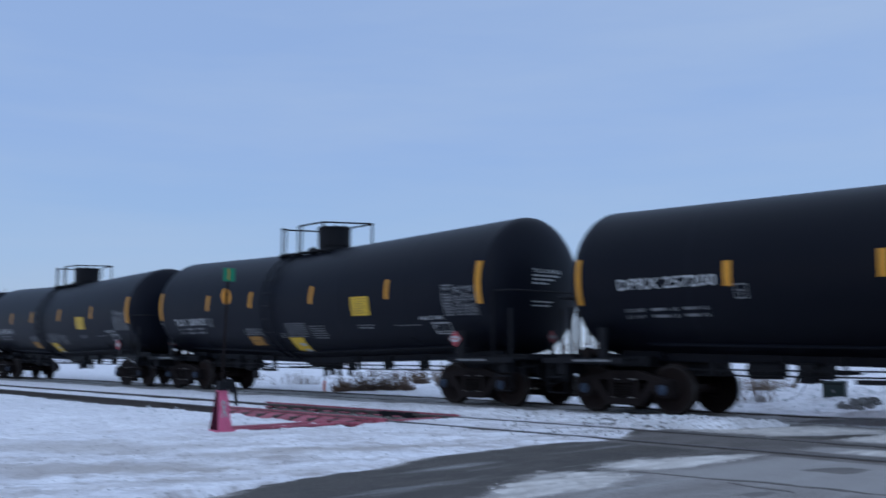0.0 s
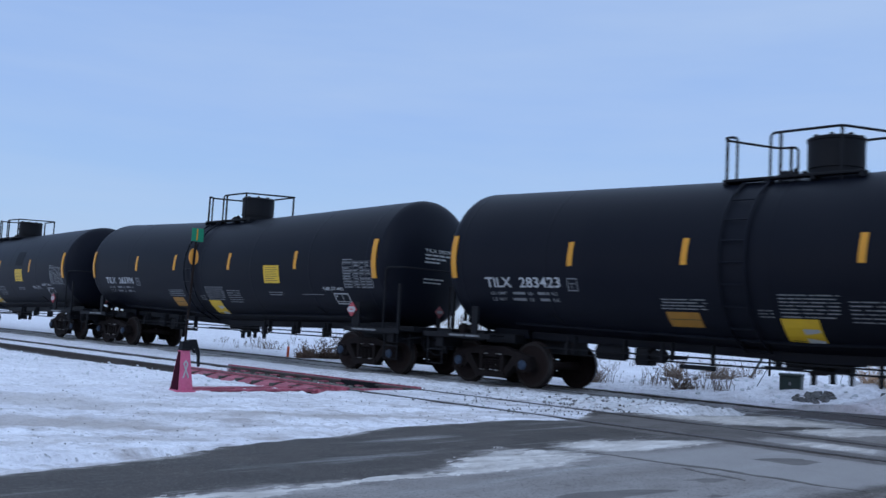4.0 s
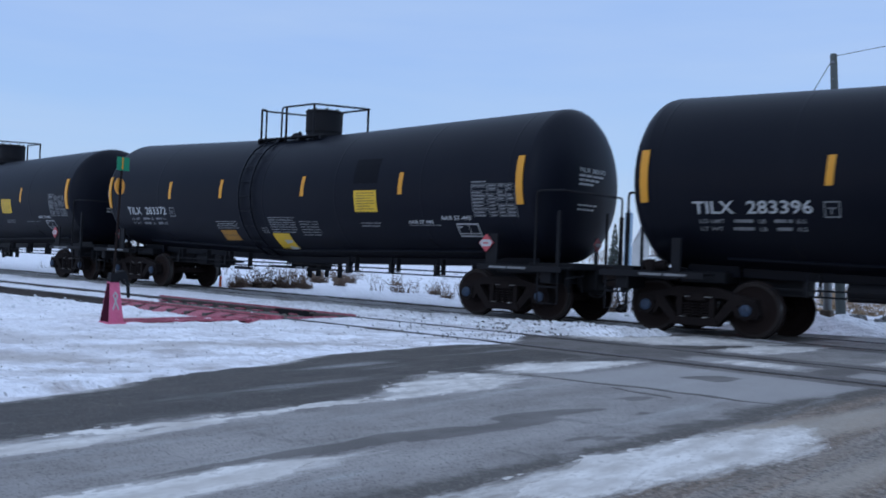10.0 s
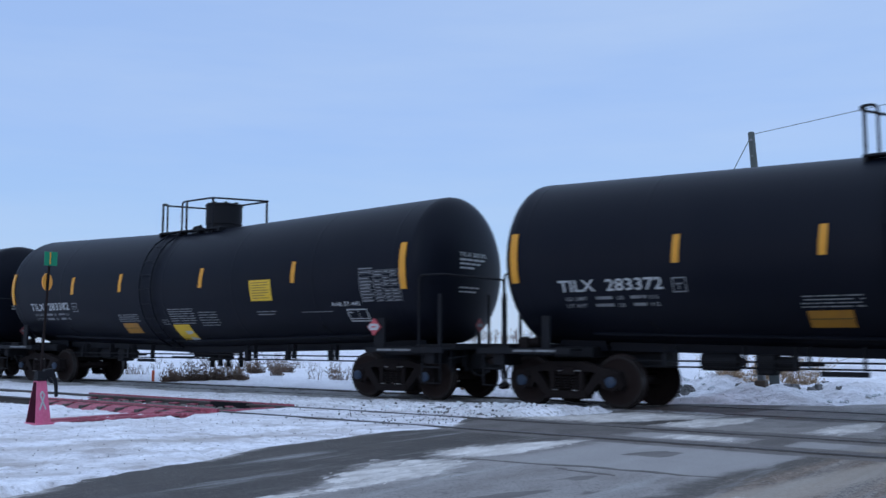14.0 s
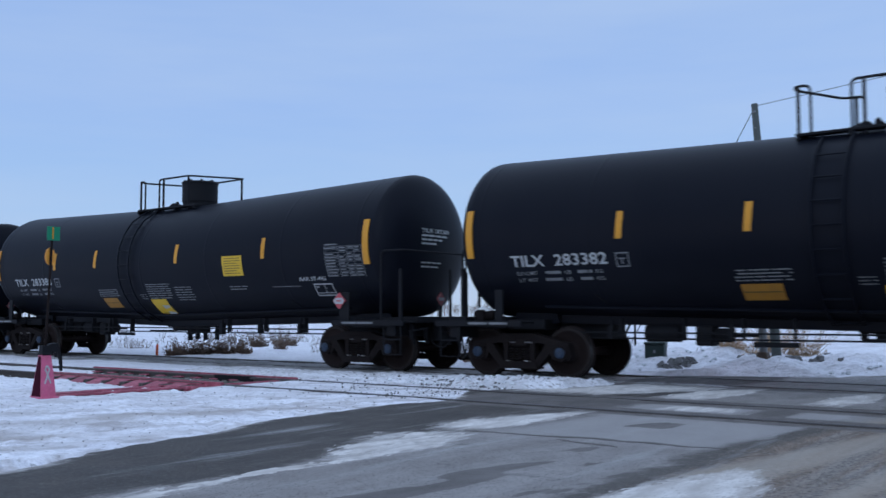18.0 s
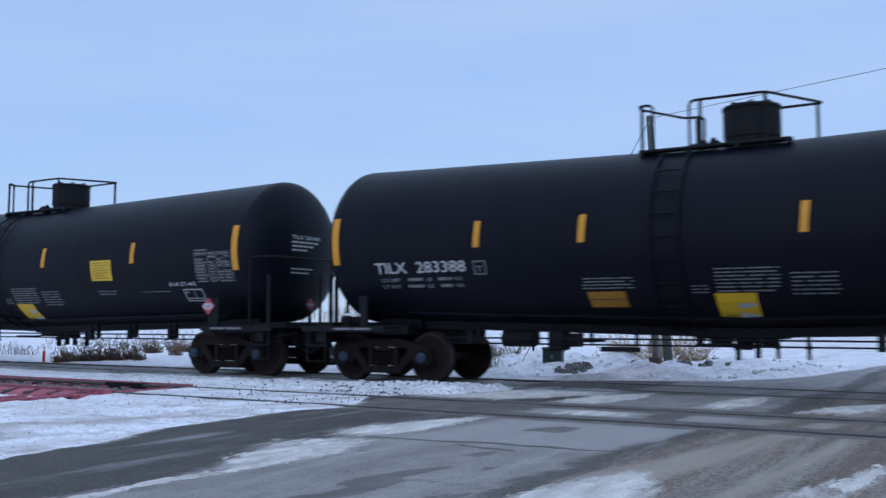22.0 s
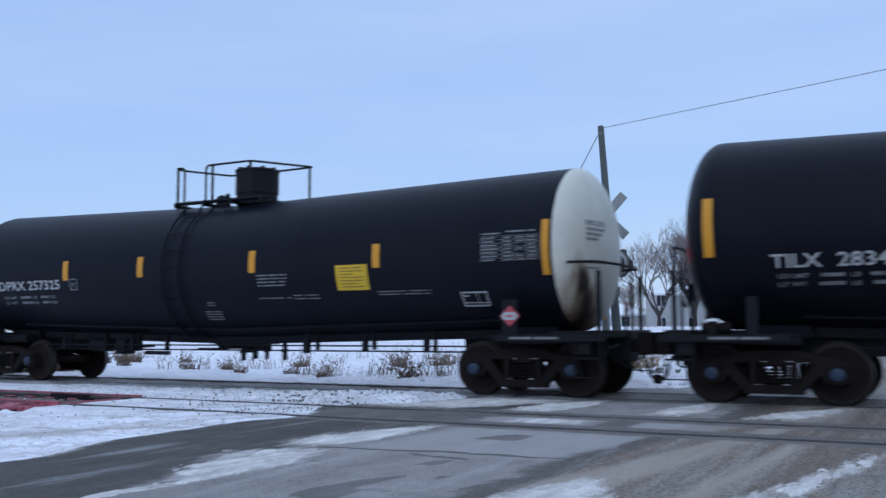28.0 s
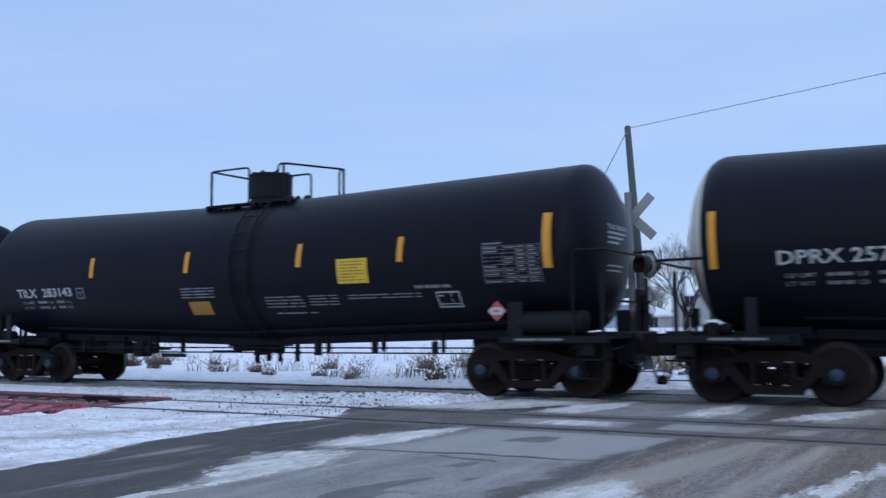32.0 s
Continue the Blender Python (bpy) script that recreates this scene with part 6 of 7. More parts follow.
CLOD = material("snow_clod", (0.76, 0.77, 0.79), 0.85, second=(0.52, 0.52, 0.525), scale=3, amount=0.8, fine=20, bump=0.4)
GRIMECLOD = material("dirty_clod", (0.20, 0.19, 0.185), 0.9, second=(0.08, 0.075, 0.07), scale=3, amount=0.8, fine=20, bump=0.5)
lumps("snow_lumps", "loose lumps of ploughed snow along the track", 120, spot_berm, (0.012, 0.055), CLOD, 11)
lumps("snow_heap_lumps", "lumpy ploughed snow beside the crossing", 130, spot_heap, (0.02, 0.07), CLOD, 12)
lumps("dirty_lumps", "dark frozen clods on the snow", 90, spot_dirty, (0.03, 0.15), GRIMECLOD, 13)
lumps("grit", "dark gravel crumbs scattered on the snow", 200, spot_crumbs, (0.004, 0.014), GRIMECLOD, 14)
lumps("furrow_lumps", "broken snow lumps turned up beside the siding", 150, spot_furrow, (0.008, 0.032), CLOD, 18)
lumps("track_grit", "gravel and dirt crumbs between the siding rails", 190, spot_between, (0.004, 0.020), GRIMECLOD, 19)
lumps("verge_grit", "dark grit and crumbs scattered on the trodden snow", 260, spot_verge, (0.003, 0.010), GRIMECLOD, 17)
lumps("berm_grit", "dark frozen crumbs on the snow ridge", 230, spot_berm, (0.005, 0.030), GRIMECLOD, 15)
lumps("derail_clods", "dark brown frozen clods along the derail", 280, spot_derail, (0.02, 0.06), RUT, 16)

# ---- derail and switch stand ----
def build_derail():
    d = thing("derail", "red-painted switch derail on red ties, half buried in snow", "derail")
    red_tie = mesh_of("red_tie", Geo().box(-0.11, 0.11, -1.36, 1.20, -0.26, -0.128, 0.02), REDPAINT)
    for i in range(8):
        x = -13.0 - 0.56 * i
        part("tie", red_tie, None, d).matrix_basis = pose(x, 10.96 + random.uniform(-0.05, 0.05), 0, 0, 0, random.uniform(-1.5, 1.5))
    for x in (-12.82, -13.28):
        part("head_tie", Geo().box(x - 0.12, x + 0.12, 6.9, 9.6, -0.22, -0.03, 0.02), REDPAINT, d, "long red-painted head tie")
    for y, x0, x1 in ((SIDING_Y[0] - 0.045, -17.5, -12.3), (SIDING_Y[1] + 0.045, -18.5, -12.2)):
        g = Geo()
        g.prism([(y - 0.05, -0.16), (y + 0.05, -0.16), (y + 0.035, 0.03), (y - 0.035, 0.03)], x0, x1, "x")
        part("guard_rail", g, REDPAINT, d, "red-painted guard rail")
        for i in range(9):
            g = Geo()
            x = x0 + 0.3 + 0.56 * i
            g.box(x - 0.09, x + 0.09, y - 0.2, y + 0.2, -0.075, -0.055, 0.006)
            part("tie_plate", g, REDPAINT, d)
    g = Geo()
    g.prism([(-14.3, 11.62), (-13.5, 11.63), (-13.2, 11.72), (-13.6, 11.80), (-14.3, 11.78)], -0.12, 0.012, "z")
    part("derail_block", g, STEEL_DARK, d, "dark steel derailing block")
    g = Geo()
    g.pipe([(-12.55, 7.3, -0.02), (-12.6, 11.7, -0.05)], 0.025, 8)
    g.pipe([(-12.8, 7.4, -0.02), (-13.4, 10.2, -0.05)], 0.02, 8)
    part("throw_rod", g, REDPAINT, d, "", True)
    for i in range(8):
        x = -13.05 - 0.56 * i
        g = Geo()
        g.prism([(9.62, -0.15), (9.64, -0.085), (9.86, -0.02), (9.97, 0.0), (10.0, -0.15)], x - 0.21, x + 0.18, "x")
        part("rail_brace", g, REDPAINT, d, "red cast rail brace")
        # dark blocks fill the gaps between braces in place of their shade
        part("brace_gap", Geo().box(x + 0.19, x + 0.34, 9.72, 9.99, -0.14, -0.022, 0.01), RAILSTEEL, d, "dark block standing for the shade between braces")
    part("dirt_fill", sheet([-17.6 + 0.06 * i for i in range(79)], [10.36 + 0.06 * j for j in range(22)], lambda x, y: -0.118 + 0.03 * wob(x, y, 3.0, 4) + 0.015 * wob(x, y, 9.0, 6)), RUT, d, "dark frozen dirt between the rails")
    part("toe_plate", Geo().box(-13.3, -12.5, 9.72, 10.12, -0.12, -0.03, 0.02), REDPAINT, d, "red toe plate")
    part("stock_rail", rail_geo(-17.4, -12.6, SIDING_Y[0] - 0.20), [REDPAINT, RAILSTEEL], d, "red-painted rail with a dark worn head").matrix_basis = pose(0, 0, 0.02)
    return d


build_derail()


def build_stand():
    s = thing("switch_stand", "pink-painted switch stand with green and orange targets", "switch stand", at=pose(-12.55, 7.18, -0.02, 0, 0, 85))
    g = Geo()
    ring = ((-1, -1), (1, -1), (1, 1), (-1, 1))
    vs = [(sx * 0.11, sy * 0.16, 0.0) for sx, sy in ring] + [(sx * 0.065, sy * 0.05, 0.62) for sx, sy in ring]
    g.add(vs, [(3, 2, 1, 0), (4, 5, 6, 7), (0, 1, 5, 4), (1, 2, 6, 5), (2, 3, 7, 6), (3, 0, 4, 7)])
    part("base", g, PINK, s, "bright pink tapered cast base")
    part("foot", Geo().box(-0.125, 0.15, -0.18, 0.17, -0.03, 0.02, 0.01), PINK, s)
    # the base is solid: a dark red sheet paints the shade of its hollow
    g = Geo()
    vs = [(-0.109, -0.135, 0.02), (-0.109, 0.135, 0.02), (-0.068, 0.036, 0.58), (-0.068, -0.036, 0.58)]
    g.add(vs + [(a - 0.006, b, c) for a, b, c in vs], [(0, 1, 2, 3), (7, 6, 5, 4), (0, 4, 5, 1), (1, 5, 6, 2), (2, 6, 7, 3), (3, 7, 4, 0)])
    part("dark_side", g, HOLLOW_SHADE, s, "dark sheet painted as the shaded hollow of the base")
    g = Geo()
    for a, b in (((0.015, 0.40), (0.085, 0.20)), ((0.075, 0.40), (0.0, 0.20)), ((0.015, 0.40), (0.045, 0.45)), ((0.075, 0.40), (0.045, 0.45))):
        y0, y1 = -0.16 + 0.177 * a[1], -0.16 + 0.177 * b[1]
        g.pipe([(a[0] - 0.045, y0 - 0.004, a[1]), (b[0] - 0.045, y1 - 0.004, b[1])], 0.011, 6)
    part("loop_mark", g, WHITE, s, "white painted loop mark")
    part("mast", Geo().pipe([(0, 0, 0.6), (0.03, 0, 1.4), (0.06, 0, 2.36)], 0.018, 10), WHEEL, s, "rusty dark steel target mast", True)
    tgt = part("green_target", Geo().box(-0.035, 0.155, -0.04, -0.03, 2.23, 2.43, 0.004), GREEN, s, "green square target")
    part("target_bar", Geo().box(0.038, 0.058, -0.048, -0.042, 2.25, 2.42, 0.002), YELLOW, tgt)
    part("orange_target", Geo().lathe([(-0.005, 0.125), (0.005, 0.125)], (0, 0, 0), "y", 32), ORANGE_DISC, s, "orange round target").matrix_basis = pose(0.052, 0.03, 2.0, 0, 0, 32)
    g = Geo()
    g.prism([(-0.06, 0.60), (0.06, 0.60), (0.10, 0.65), (0.16, 0.63), (0.195, 0.68), (0.16, 0.765), (0.06, 0.755), (0.03, 0.73), (-0.06, 0.73)], -0.055, 0.055)
    g.box(-0.075, 0.075, -0.07, 0.07, 0.595, 0.63, 0.01)
    part("gear_head", g, STEEL_DARK, s, "black cast throwing head")
    part("pawl", Geo().prism([(0.09, 0.66), (0.14, 0.60), (0.15, 0.56), (0.125, 0.56), (0.08, 0.62)], -0.075, -0.05), STEEL_DARK, s)
    g = Geo()
    g.prism([(0.14, 0.73), (0.20, 0.69), (0.24, 0.56), (0.252, 0.37), (0.225, 0.36), (0.208, 0.53), (0.165, 0.63)], -0.035, 0.015)
    part("throw_lever", g, STEEL_DARK, s, "black throw lever hanging down")
    return s


build_stand()


# ---- crossing signal, pole, wires ----
def build_crossing_signal():
    s = thing("crossing_signal", "grey railway crossing mast with crossbuck and red flashers", "crossing signal", at=pose(-6.14, 18.6, 0.0, 0, -1.4, 0))
    g = Geo()
    g.lathe([(0.0, 0.085), (0.45, 0.08), (3.93, 0.07), (3.95, 0.05)], (0, 0, 0), "z", 20)
    part("mast", g, MASTWHITE, s, "weathered grey steel mast", True)
    for a in (45, -45):
        g = Geo()
        g.box(-0.61, 0.61, -0.014, 0.014, -0.10, 0.10, 0.006, pose(0.045, 0.09 + 0.03 * (a > 0), 3.47, 0, a, 0))
        part("crossbuck_blade", g, CROSSBACK, s, "weathered grey crossbuck blade")
    g = Geo()
    g.pipe([(-0.36, 0.0, 2.74), (0.46, 0.0, 2.72)], 0.035, 10)
    for x in (-0.24, 0.47):
        g.pipe([(x, 0.03, 2.73), (x, 0.03, 2.5)], 0.025, 8)
    part("cross_arm", g, BLACKPAINT, s, "", True)
    for x, turn, lens, word in ((-0.24, -2, LENS_ON, "lit red flasher with black hood"), (0.47, -36, LENS_OFF, "unlit red flasher with black hood")):
        lamp = new("flasher", None)
        lamp.parent = s
        lamp.matrix_basis = pose(x, -0.02, 2.44, 0, 0, turn)
        tagged(lamp, word)
        g = Geo()
        g.lathe([(-0.10, 0.27), (-0.085, 0.27), (-0.08, 0.15), (0.10, 0.13), (0.12, 0.06)], (0, 0, 0), "y", 28)
        part("background_disc", g, BLACKPAINT, lamp, "", True)
        g = Geo()
        reach = 0.118 if lens is LENS_ON else 0.22
        g.lathe([(-reach, 0.0), (-reach, 0.145), (0.03 - reach, 0.185)], (0, 0, 0), "y", 28)
        part("lens", g, lens, lamp)
        g = Geo()
        g.lathe([(-0.17, 0.198), (-0.11, 0.205), (-0.105, 0.255)], (0, 0, 0), "y", 28)
        if lens is LENS_ON:
            part("lit_core", Geo().lathe([(-0.125, 0.0), (-0.124, 0.055), (-0.119, 0.06)], (0, 0, 0), "y", 16), LENS_CORE, lamp)
        if lens is LENS_OFF:
            part("pale_ring", g, CROSSBACK, lamp, "pale grey ring behind the lens")
        g = Geo()
        n = 14
        vs = []
        for j in range(n + 1):
            a = math.pi * (-0.25 + 1.5 * j / n)
            start, deep = (-0.10, -0.20) if lens is LENS_ON else (-0.165, -0.34)
            for r, y in ((0.19, start), (0.215, deep), (0.222, deep), (0.20, start)):
                vs.append((r * math.cos(a), y, r * math.sin(a)))
        fs = []
        for j in range(n):
            for q in range(4):
                fs.append((j * 4 + q, j * 4 + (q + 1) % 4, j * 4 + 4 + (q + 1) % 4, j * 4 + 4 + q))
        g.add(vs, fs)
        part("hood", g, BLACKPAINT, lamp, "", True)
    part("side_plate", Geo().box(-0.30, 0.30, 0.09, 0.11, 1.80, 2.0, 0.006), MASTWHITE, s, "grey tracks plate")
    part("base_box", Geo().box(-0.115, 0.10, -0.115, 0.10, -0.05, 0.40, 0.02), TIMBER, s, "brown weathered base")
    part("mast_cap", Geo().lathe([(3.94, 0.075), (3.98, 0.075), (4.0, 0.03)], (0, 0, 0), "z", 16), MASTWHITE, s, "", True)
    part("yellow_tag", Geo().box(-0.04, 0.04, -0.10, -0.085, 1.32, 1.55, 0.004), YELLOW, s)
    return s


build_crossing_signal()


def build_pole():
    p = thing("utility_pole", "weathered greenish wooden utility pole, leaning a little", "utility pole", at=pose(-6.19, 19.6, -0.1, 0, -3.5, 0))
    g = Geo()
    g.lathe([(0.0, 0.10), (2.5, 0.09), (5.70, 0.068), (5.73, 0.06)], (0, 0, 0), "z", 18)
    part("shaft", g, WOODPOLE, p, "", True)
    part("wire_bracket", Geo().box(-0.035, 0.035, -0.085, -0.055, 5.52, 5.57, 0.006), SILVER, p)
    part("bolt", Geo().lathe([(-0.10, 0.012), (0.10, 0.012)], (0, 0, 5.2), "y", 8), SILVER, p)
    return p


build_pole()


def wire(name, label, a, b, sag, r=0.0065):
    a, b = Vector(a), Vector(b)
    pts = [a.lerp(b, i / 24) - Vector((0, 0, sag * 4 * (i / 24) * (1 - i / 24))) for i in range(25)]
    return thing(name, label, "wire", geo=Geo().pipe(pts, r, 6), mats=CABLE, smooth=True)


wire("overhead_wire", "thin black overhead wire from the pole", (-6.49, 19.55, 5.56), (40.0, 19.6, 10.1), 0.05)
guy = wire("guy_wire", "thin steel guy wire with an insulator", (-6.56, 19.6, 5.50), (-9.95, 19.95, 0.0), 0.01, 0.009)
part("insulator", Geo().lathe([(-0.14, 0.02), (-0.08, 0.045), (-0.02, 0.02), (0.02, 0.02), (0.08, 0.045), (0.14, 0.02)], (0, 0, 0), "z", 10), BLACKPAINT, guy, "", True).matrix_basis = pose(-7.88, 19.74, 3.43, 0, 32, 0)


# ---- things beyond the line ----
def build_cabinet():
    c = thing("utility_cabinet", "dark green steel utility cabinet in the snow", "utility cabinet", at=pose(-9.0, 19.85, 0.0, 0, 0, 14))
    part("body", Geo().box(-0.22, 0.22, -0.17, 0.17, -0.1, 0.47, 0.02), BOXGREEN, c)
    part("lid", Geo().box(-0.24, 0.24, -0.19, 0.19, 0.47, 0.53, 0.02), BOXGREEN, c)
    part("hasp", Geo().box(-0.025, 0.025, -0.185, -0.17, 0.28, 0.35, 0.005), SILVER, c)
    return c


build_cabinet()


def build_marker_sign():
    s = thing("pipeline_marker", "yellow marker on a thin post with a leaning brace", "marker post", at=pose(-11.3, 23.6, 0.0))
    part("post", Geo().pipe([(0, 0, -0.1), (0, 0, 1.15)], 0.03, 8), STEEL_DARK, s)
    part("plate", Geo().box(-0.17, 0.17, -0.05, -0.03, 0.92, 1.12, 0.005), PLACARD, s, "yellow warning plate")
    part("brace", Geo().pipe([(-0.75, 0.1, -0.1), (-0.05, 0, 1.05)], 0.035, 8), WOODPOLE, s)
    return s


build_marker_sign()
whip = thing("marker_whip", "slim orange snow marker post", "marker post", at=pose(-23.9, 17.25, -0.12))
part("rod", Geo().pipe([(0, 0, 0), (0.01, 0, 0.40)], 0.04, 8), HIVIS, whip, "", True)


def build_stump():
    s = thing("wooden_bollard", "weathered short wooden post in the snow", "bollard", at=pose(-7.6, 23.0, 0.0))
    part("shaft", Geo().lathe([(-0.1, 0.17), (0.65, 0.16), (0.70, 0.12)], (0, 0, 0), "z", 14), WOODPOLE, s, "", True)
    part("cap", Geo().lathe([(0.70, 0.13), (0.74, 0.15), (0.80, 0.05)], (0, 0, 0), "z", 14), ROOFSNOW, s, "", True)
    return s


build_stump()


def weed_clump(x, y, w, h, count, seed, rng):
    g = Geo()
    for _ in range(count):
        a = rng.uniform(0, 2 * math.pi)
        r = w * rng.random() ** 0.8 * (1.6 if rng.random() < 0.25 else 0.8)
        bx, by = x + r * math.cos(a), y + r * 0.6 * math.sin(a)
        z0 = height(bx, by) - 0.03
        tall = h * rng.uniform(0.2, 1.0) ** 1.3
        lean = Vector((rng.uniform(-0.45, 0.45), rng.uniform(-0.4, 0.4), 1)).normalized()
        p = Vector((bx, by, z0))
        q = p + lean * tall * 0.55
        e = q + (lean + Vector((rng.uniform(-0.5, 0.5), rng.uniform(-0.5, 0.5), 0))).normalized() * tall * 0.45
        g.pipe([p, q, e], 0.008, 3, 0.003, caps=False)
        for _ in range(3):
            m = q.lerp(e, rng.random())
            b = m + Vector((rng.uniform(-1, 1), rng.uniform(-1, 1), rng.uniform(0.1, 1))).normalized() * tall * 0.22
            g.pipe([m, b], 0.006, 3, 0.003, caps=False)
    return g


def bush(x, y, w, h, seed, leafy=5, foliage=None):
    """A low dry bush: stems fanning out from the ground, with curled dead leaves along them."""
    rng = random.Random(seed)
    b = thing("dry_bush", "low brown dead bush in the snow", "bush", "dry bushes by the line", at=pose(x, y, height(x, y) - 0.03))
    stems, leaves = Geo(), Geo()
    for _ in range(int(150 * w)):
        bx = rng.uniform(-0.42, 0.42) * w
        a = rng.uniform(0, 2 * math.pi)
        out = Vector((math.cos(a) * rng.uniform(0.1, 1.3), math.sin(a) * rng.uniform(0.1, 0.8), 1)).normalized()
        tall = h * rng.choice((0.3, 0.5, 0.7, 0.9, 1.25)) * (0.75 + 0.5 * math.sin(bx * 9 + seed)) * rng.uniform(0.8, 1.1)
        p = Vector((bx, rng.uniform(-0.3, 0.3) * w * 0.5, 0))
        q = p + out * tall * 0.6
        e = q + (out + Vector((rng.uniform(-0.6, 0.6), rng.uniform(-0.6, 0.6), rng.uniform(-0.5, 0.1)))).normalized() * tall * 0.5
        stems.pipe([p, q, e], 0.007, 3, 0.003, caps=False)
        for _ in range(leafy):
            m = p.lerp(q, rng.uniform(0.1, 1.0)) if rng.random() < 0.5 else q.lerp(e, rng.random())
            m = m + Vector((rng.gauss(0, 0.05), rng.gauss(0, 0.04), rng.gauss(0, 0.04)))
            u = Vector((rng.uniform(-1, 1), rng.uniform(-1, 1), rng.uniform(-1, 1))).normalized() * rng.uniform(0.015, 0.04)
            v = u.orthogonal().normalized() * rng.uniform(0.012, 0.03)
            leaves.add([m - u, m + v * 0.8, m + u, m - v], [(0, 1, 2), (0, 2, 3)])
    part("twig_spray", stems, foliage or WEED, b)
    part("dead_foliage", leaves, foliage or DEADLEAF, b, "curled brown dead leaves")
    return b


DEADLEAF = material("dead_leaves", (0.215, 0.135, 0.095), 0.9, second=(0.10, 0.068, 0.052), scale=5, amount=0.9, fine=30, bump=0.1, per_object=0.35)
TANLEAF = material("tan_leaves", (0.50, 0.35, 0.22), 0.9, second=(0.30, 0.205, 0.135), scale=5, amount=0.9, fine=30, bump=0.1, per_object=0.3)
for n_, (x, y, w, h) in enumerate([(-23.35, 17.55, 0.9, 0.50), (-22.8, 17.95, 1.0, 0.64), (-22.25, 18.35, 1.0, 0.55), (-21.8, 18.75, 0.8, 0.62), (-26.2, 23.3, 1.0, 0.66), (-25.4, 23.9, 1.1, 0.60), (-7.35, 22.6, 0.8, 1.0), (-6.6, 22.7, 0.8, 1.0), (-13.6, 25.8, 0.45, 0.5),
        (-22.0, 20.5, 0.5, 0.5), (-19.9, 21.0, 0.6, 0.45), (-17.6, 20.1, 0.5, 0.5), (-15.1, 19.7, 0.45, 0.45), (-13.5, 18.9, 0.4, 0.4), (-15.1, 25.1, 0.5, 0.6), (-13.0, 23.9, 0.5, 0.55),
        (-11.4, 22.6, 0.4, 0.5), (-25.0, 26.3, 0.6, 0.6), (-16.4, 19.2, 0.4, 0.45), (-17.4, 23.2, 0.55, 0.5), (-14.5, 24.3, 0.5, 0.55), (-10.9, 18.6, 0.5, 0.55), (-7.6, 20.9, 0.6, 0.5), (-6.9, 20.6, 0.55, 0.45)]):
    bush(x, y, w, h, 50 + n_, 8 if n_ < 8 else 3, TANLEAF if x > -8.5 else None)


def build_weeds():
    rng = random.Random(21)
    spots = [(-18.2, 19.6, 0.5, 0.4, 30), (-14.0, 19.6, 0.7, 0.5, 60), (-12.0, 19.3, 0.6, 0.5, 50), (-10.3, 18.9, 0.6, 0.6, 55),
             (-28.0, 19.5, 1.0, 0.4, 30), (-29.5, 19.8, 1.4, 0.5, 60), (-17.8, 21.5, 1.2, 0.5, 60), (-21.0, 24.5, 1.0, 0.45, 30), (-13.0, 24.0, 0.9, 0.6, 90)]
    for _ in range(34):
        spots.append((rng.uniform(-42, -9), rng.uniform(18.6, 34), rng.uniform(0.25, 0.7), rng.uniform(0.3, 0.6), rng.randint(8, 24)))
    for x, y, w, h, n in spots:
        thing("dry_weeds", "dry brown weeds sticking out of the snow", "weeds", kind="stuff", geo=weed_clump(x, y, w, h, n, 0, rng), mats=WEED)


build_weeds()


def grow(g, p, d, length, r, depth, rng, tips, thin):
    q = p + d * length
    mid = p.lerp(q, 0.5) + Vector((rng.uniform(-1, 1), rng.uniform(-1, 1), rng.uniform(-1, 1))) * length * 0.07
    g.pipe([p, mid, q], r, 5 if depth > 2 else 3, r * 0.6, caps=False)
    if depth == 0:
        return
    for _ in range(rng.choice((3, 3, 4)) if depth > 1 else 4):
        side = Vector((rng.uniform(-1, 1), rng.uniform(-1, 1), rng.uniform(-0.2, 0.7)))
        nd = (d * 0.75 + side * 0.66).normalized()
        start = p.lerp(q, rng.uniform(0.55, 1.0))
        grow(g if depth > 2 else tips, start, nd, length * rng.uniform(0.62, 0.82), max(r * 0.58, thin), depth - 1, rng, tips, thin)


def bare_tree(x, y, h, seed, depth=6, label="bare leafless street tree"):
    rng = random.Random(seed)
    t = thing("tree", label, "tree", "bare trees beyond the crossing", at=pose(x, y, -0.1))
    trunk, tips = Geo(), Geo()
    trunk.pipe([(0, 0, 0), (0.05 * h * rng.uniform(-1, 1) * 0.3, 0, h * 0.14), (0.0, 0, h * 0.26)], h * 0.016, 8, h * 0.012)
    for k in range(6):
        a = 2 * math.pi * k / 6 + rng.random()
        grow(trunk, Vector((0, 0, h * rng.uniform(0.20, 0.26))), Vector((0.55 * math.cos(a), 0.55 * math.sin(a), 1)).normalized(), h * 0.24, h * 0.0075, depth - 1, rng, tips, 0.006 if depth > 5 else 0.010)
    part("trunk", trunk, BARK, t, "", True)
    part("crown", tips, TWIG, t, "fine bare twigs")
    return t


def polar(az, dist):
    return dist * math.cos(radians(az)), dist * math.sin(radians(az))


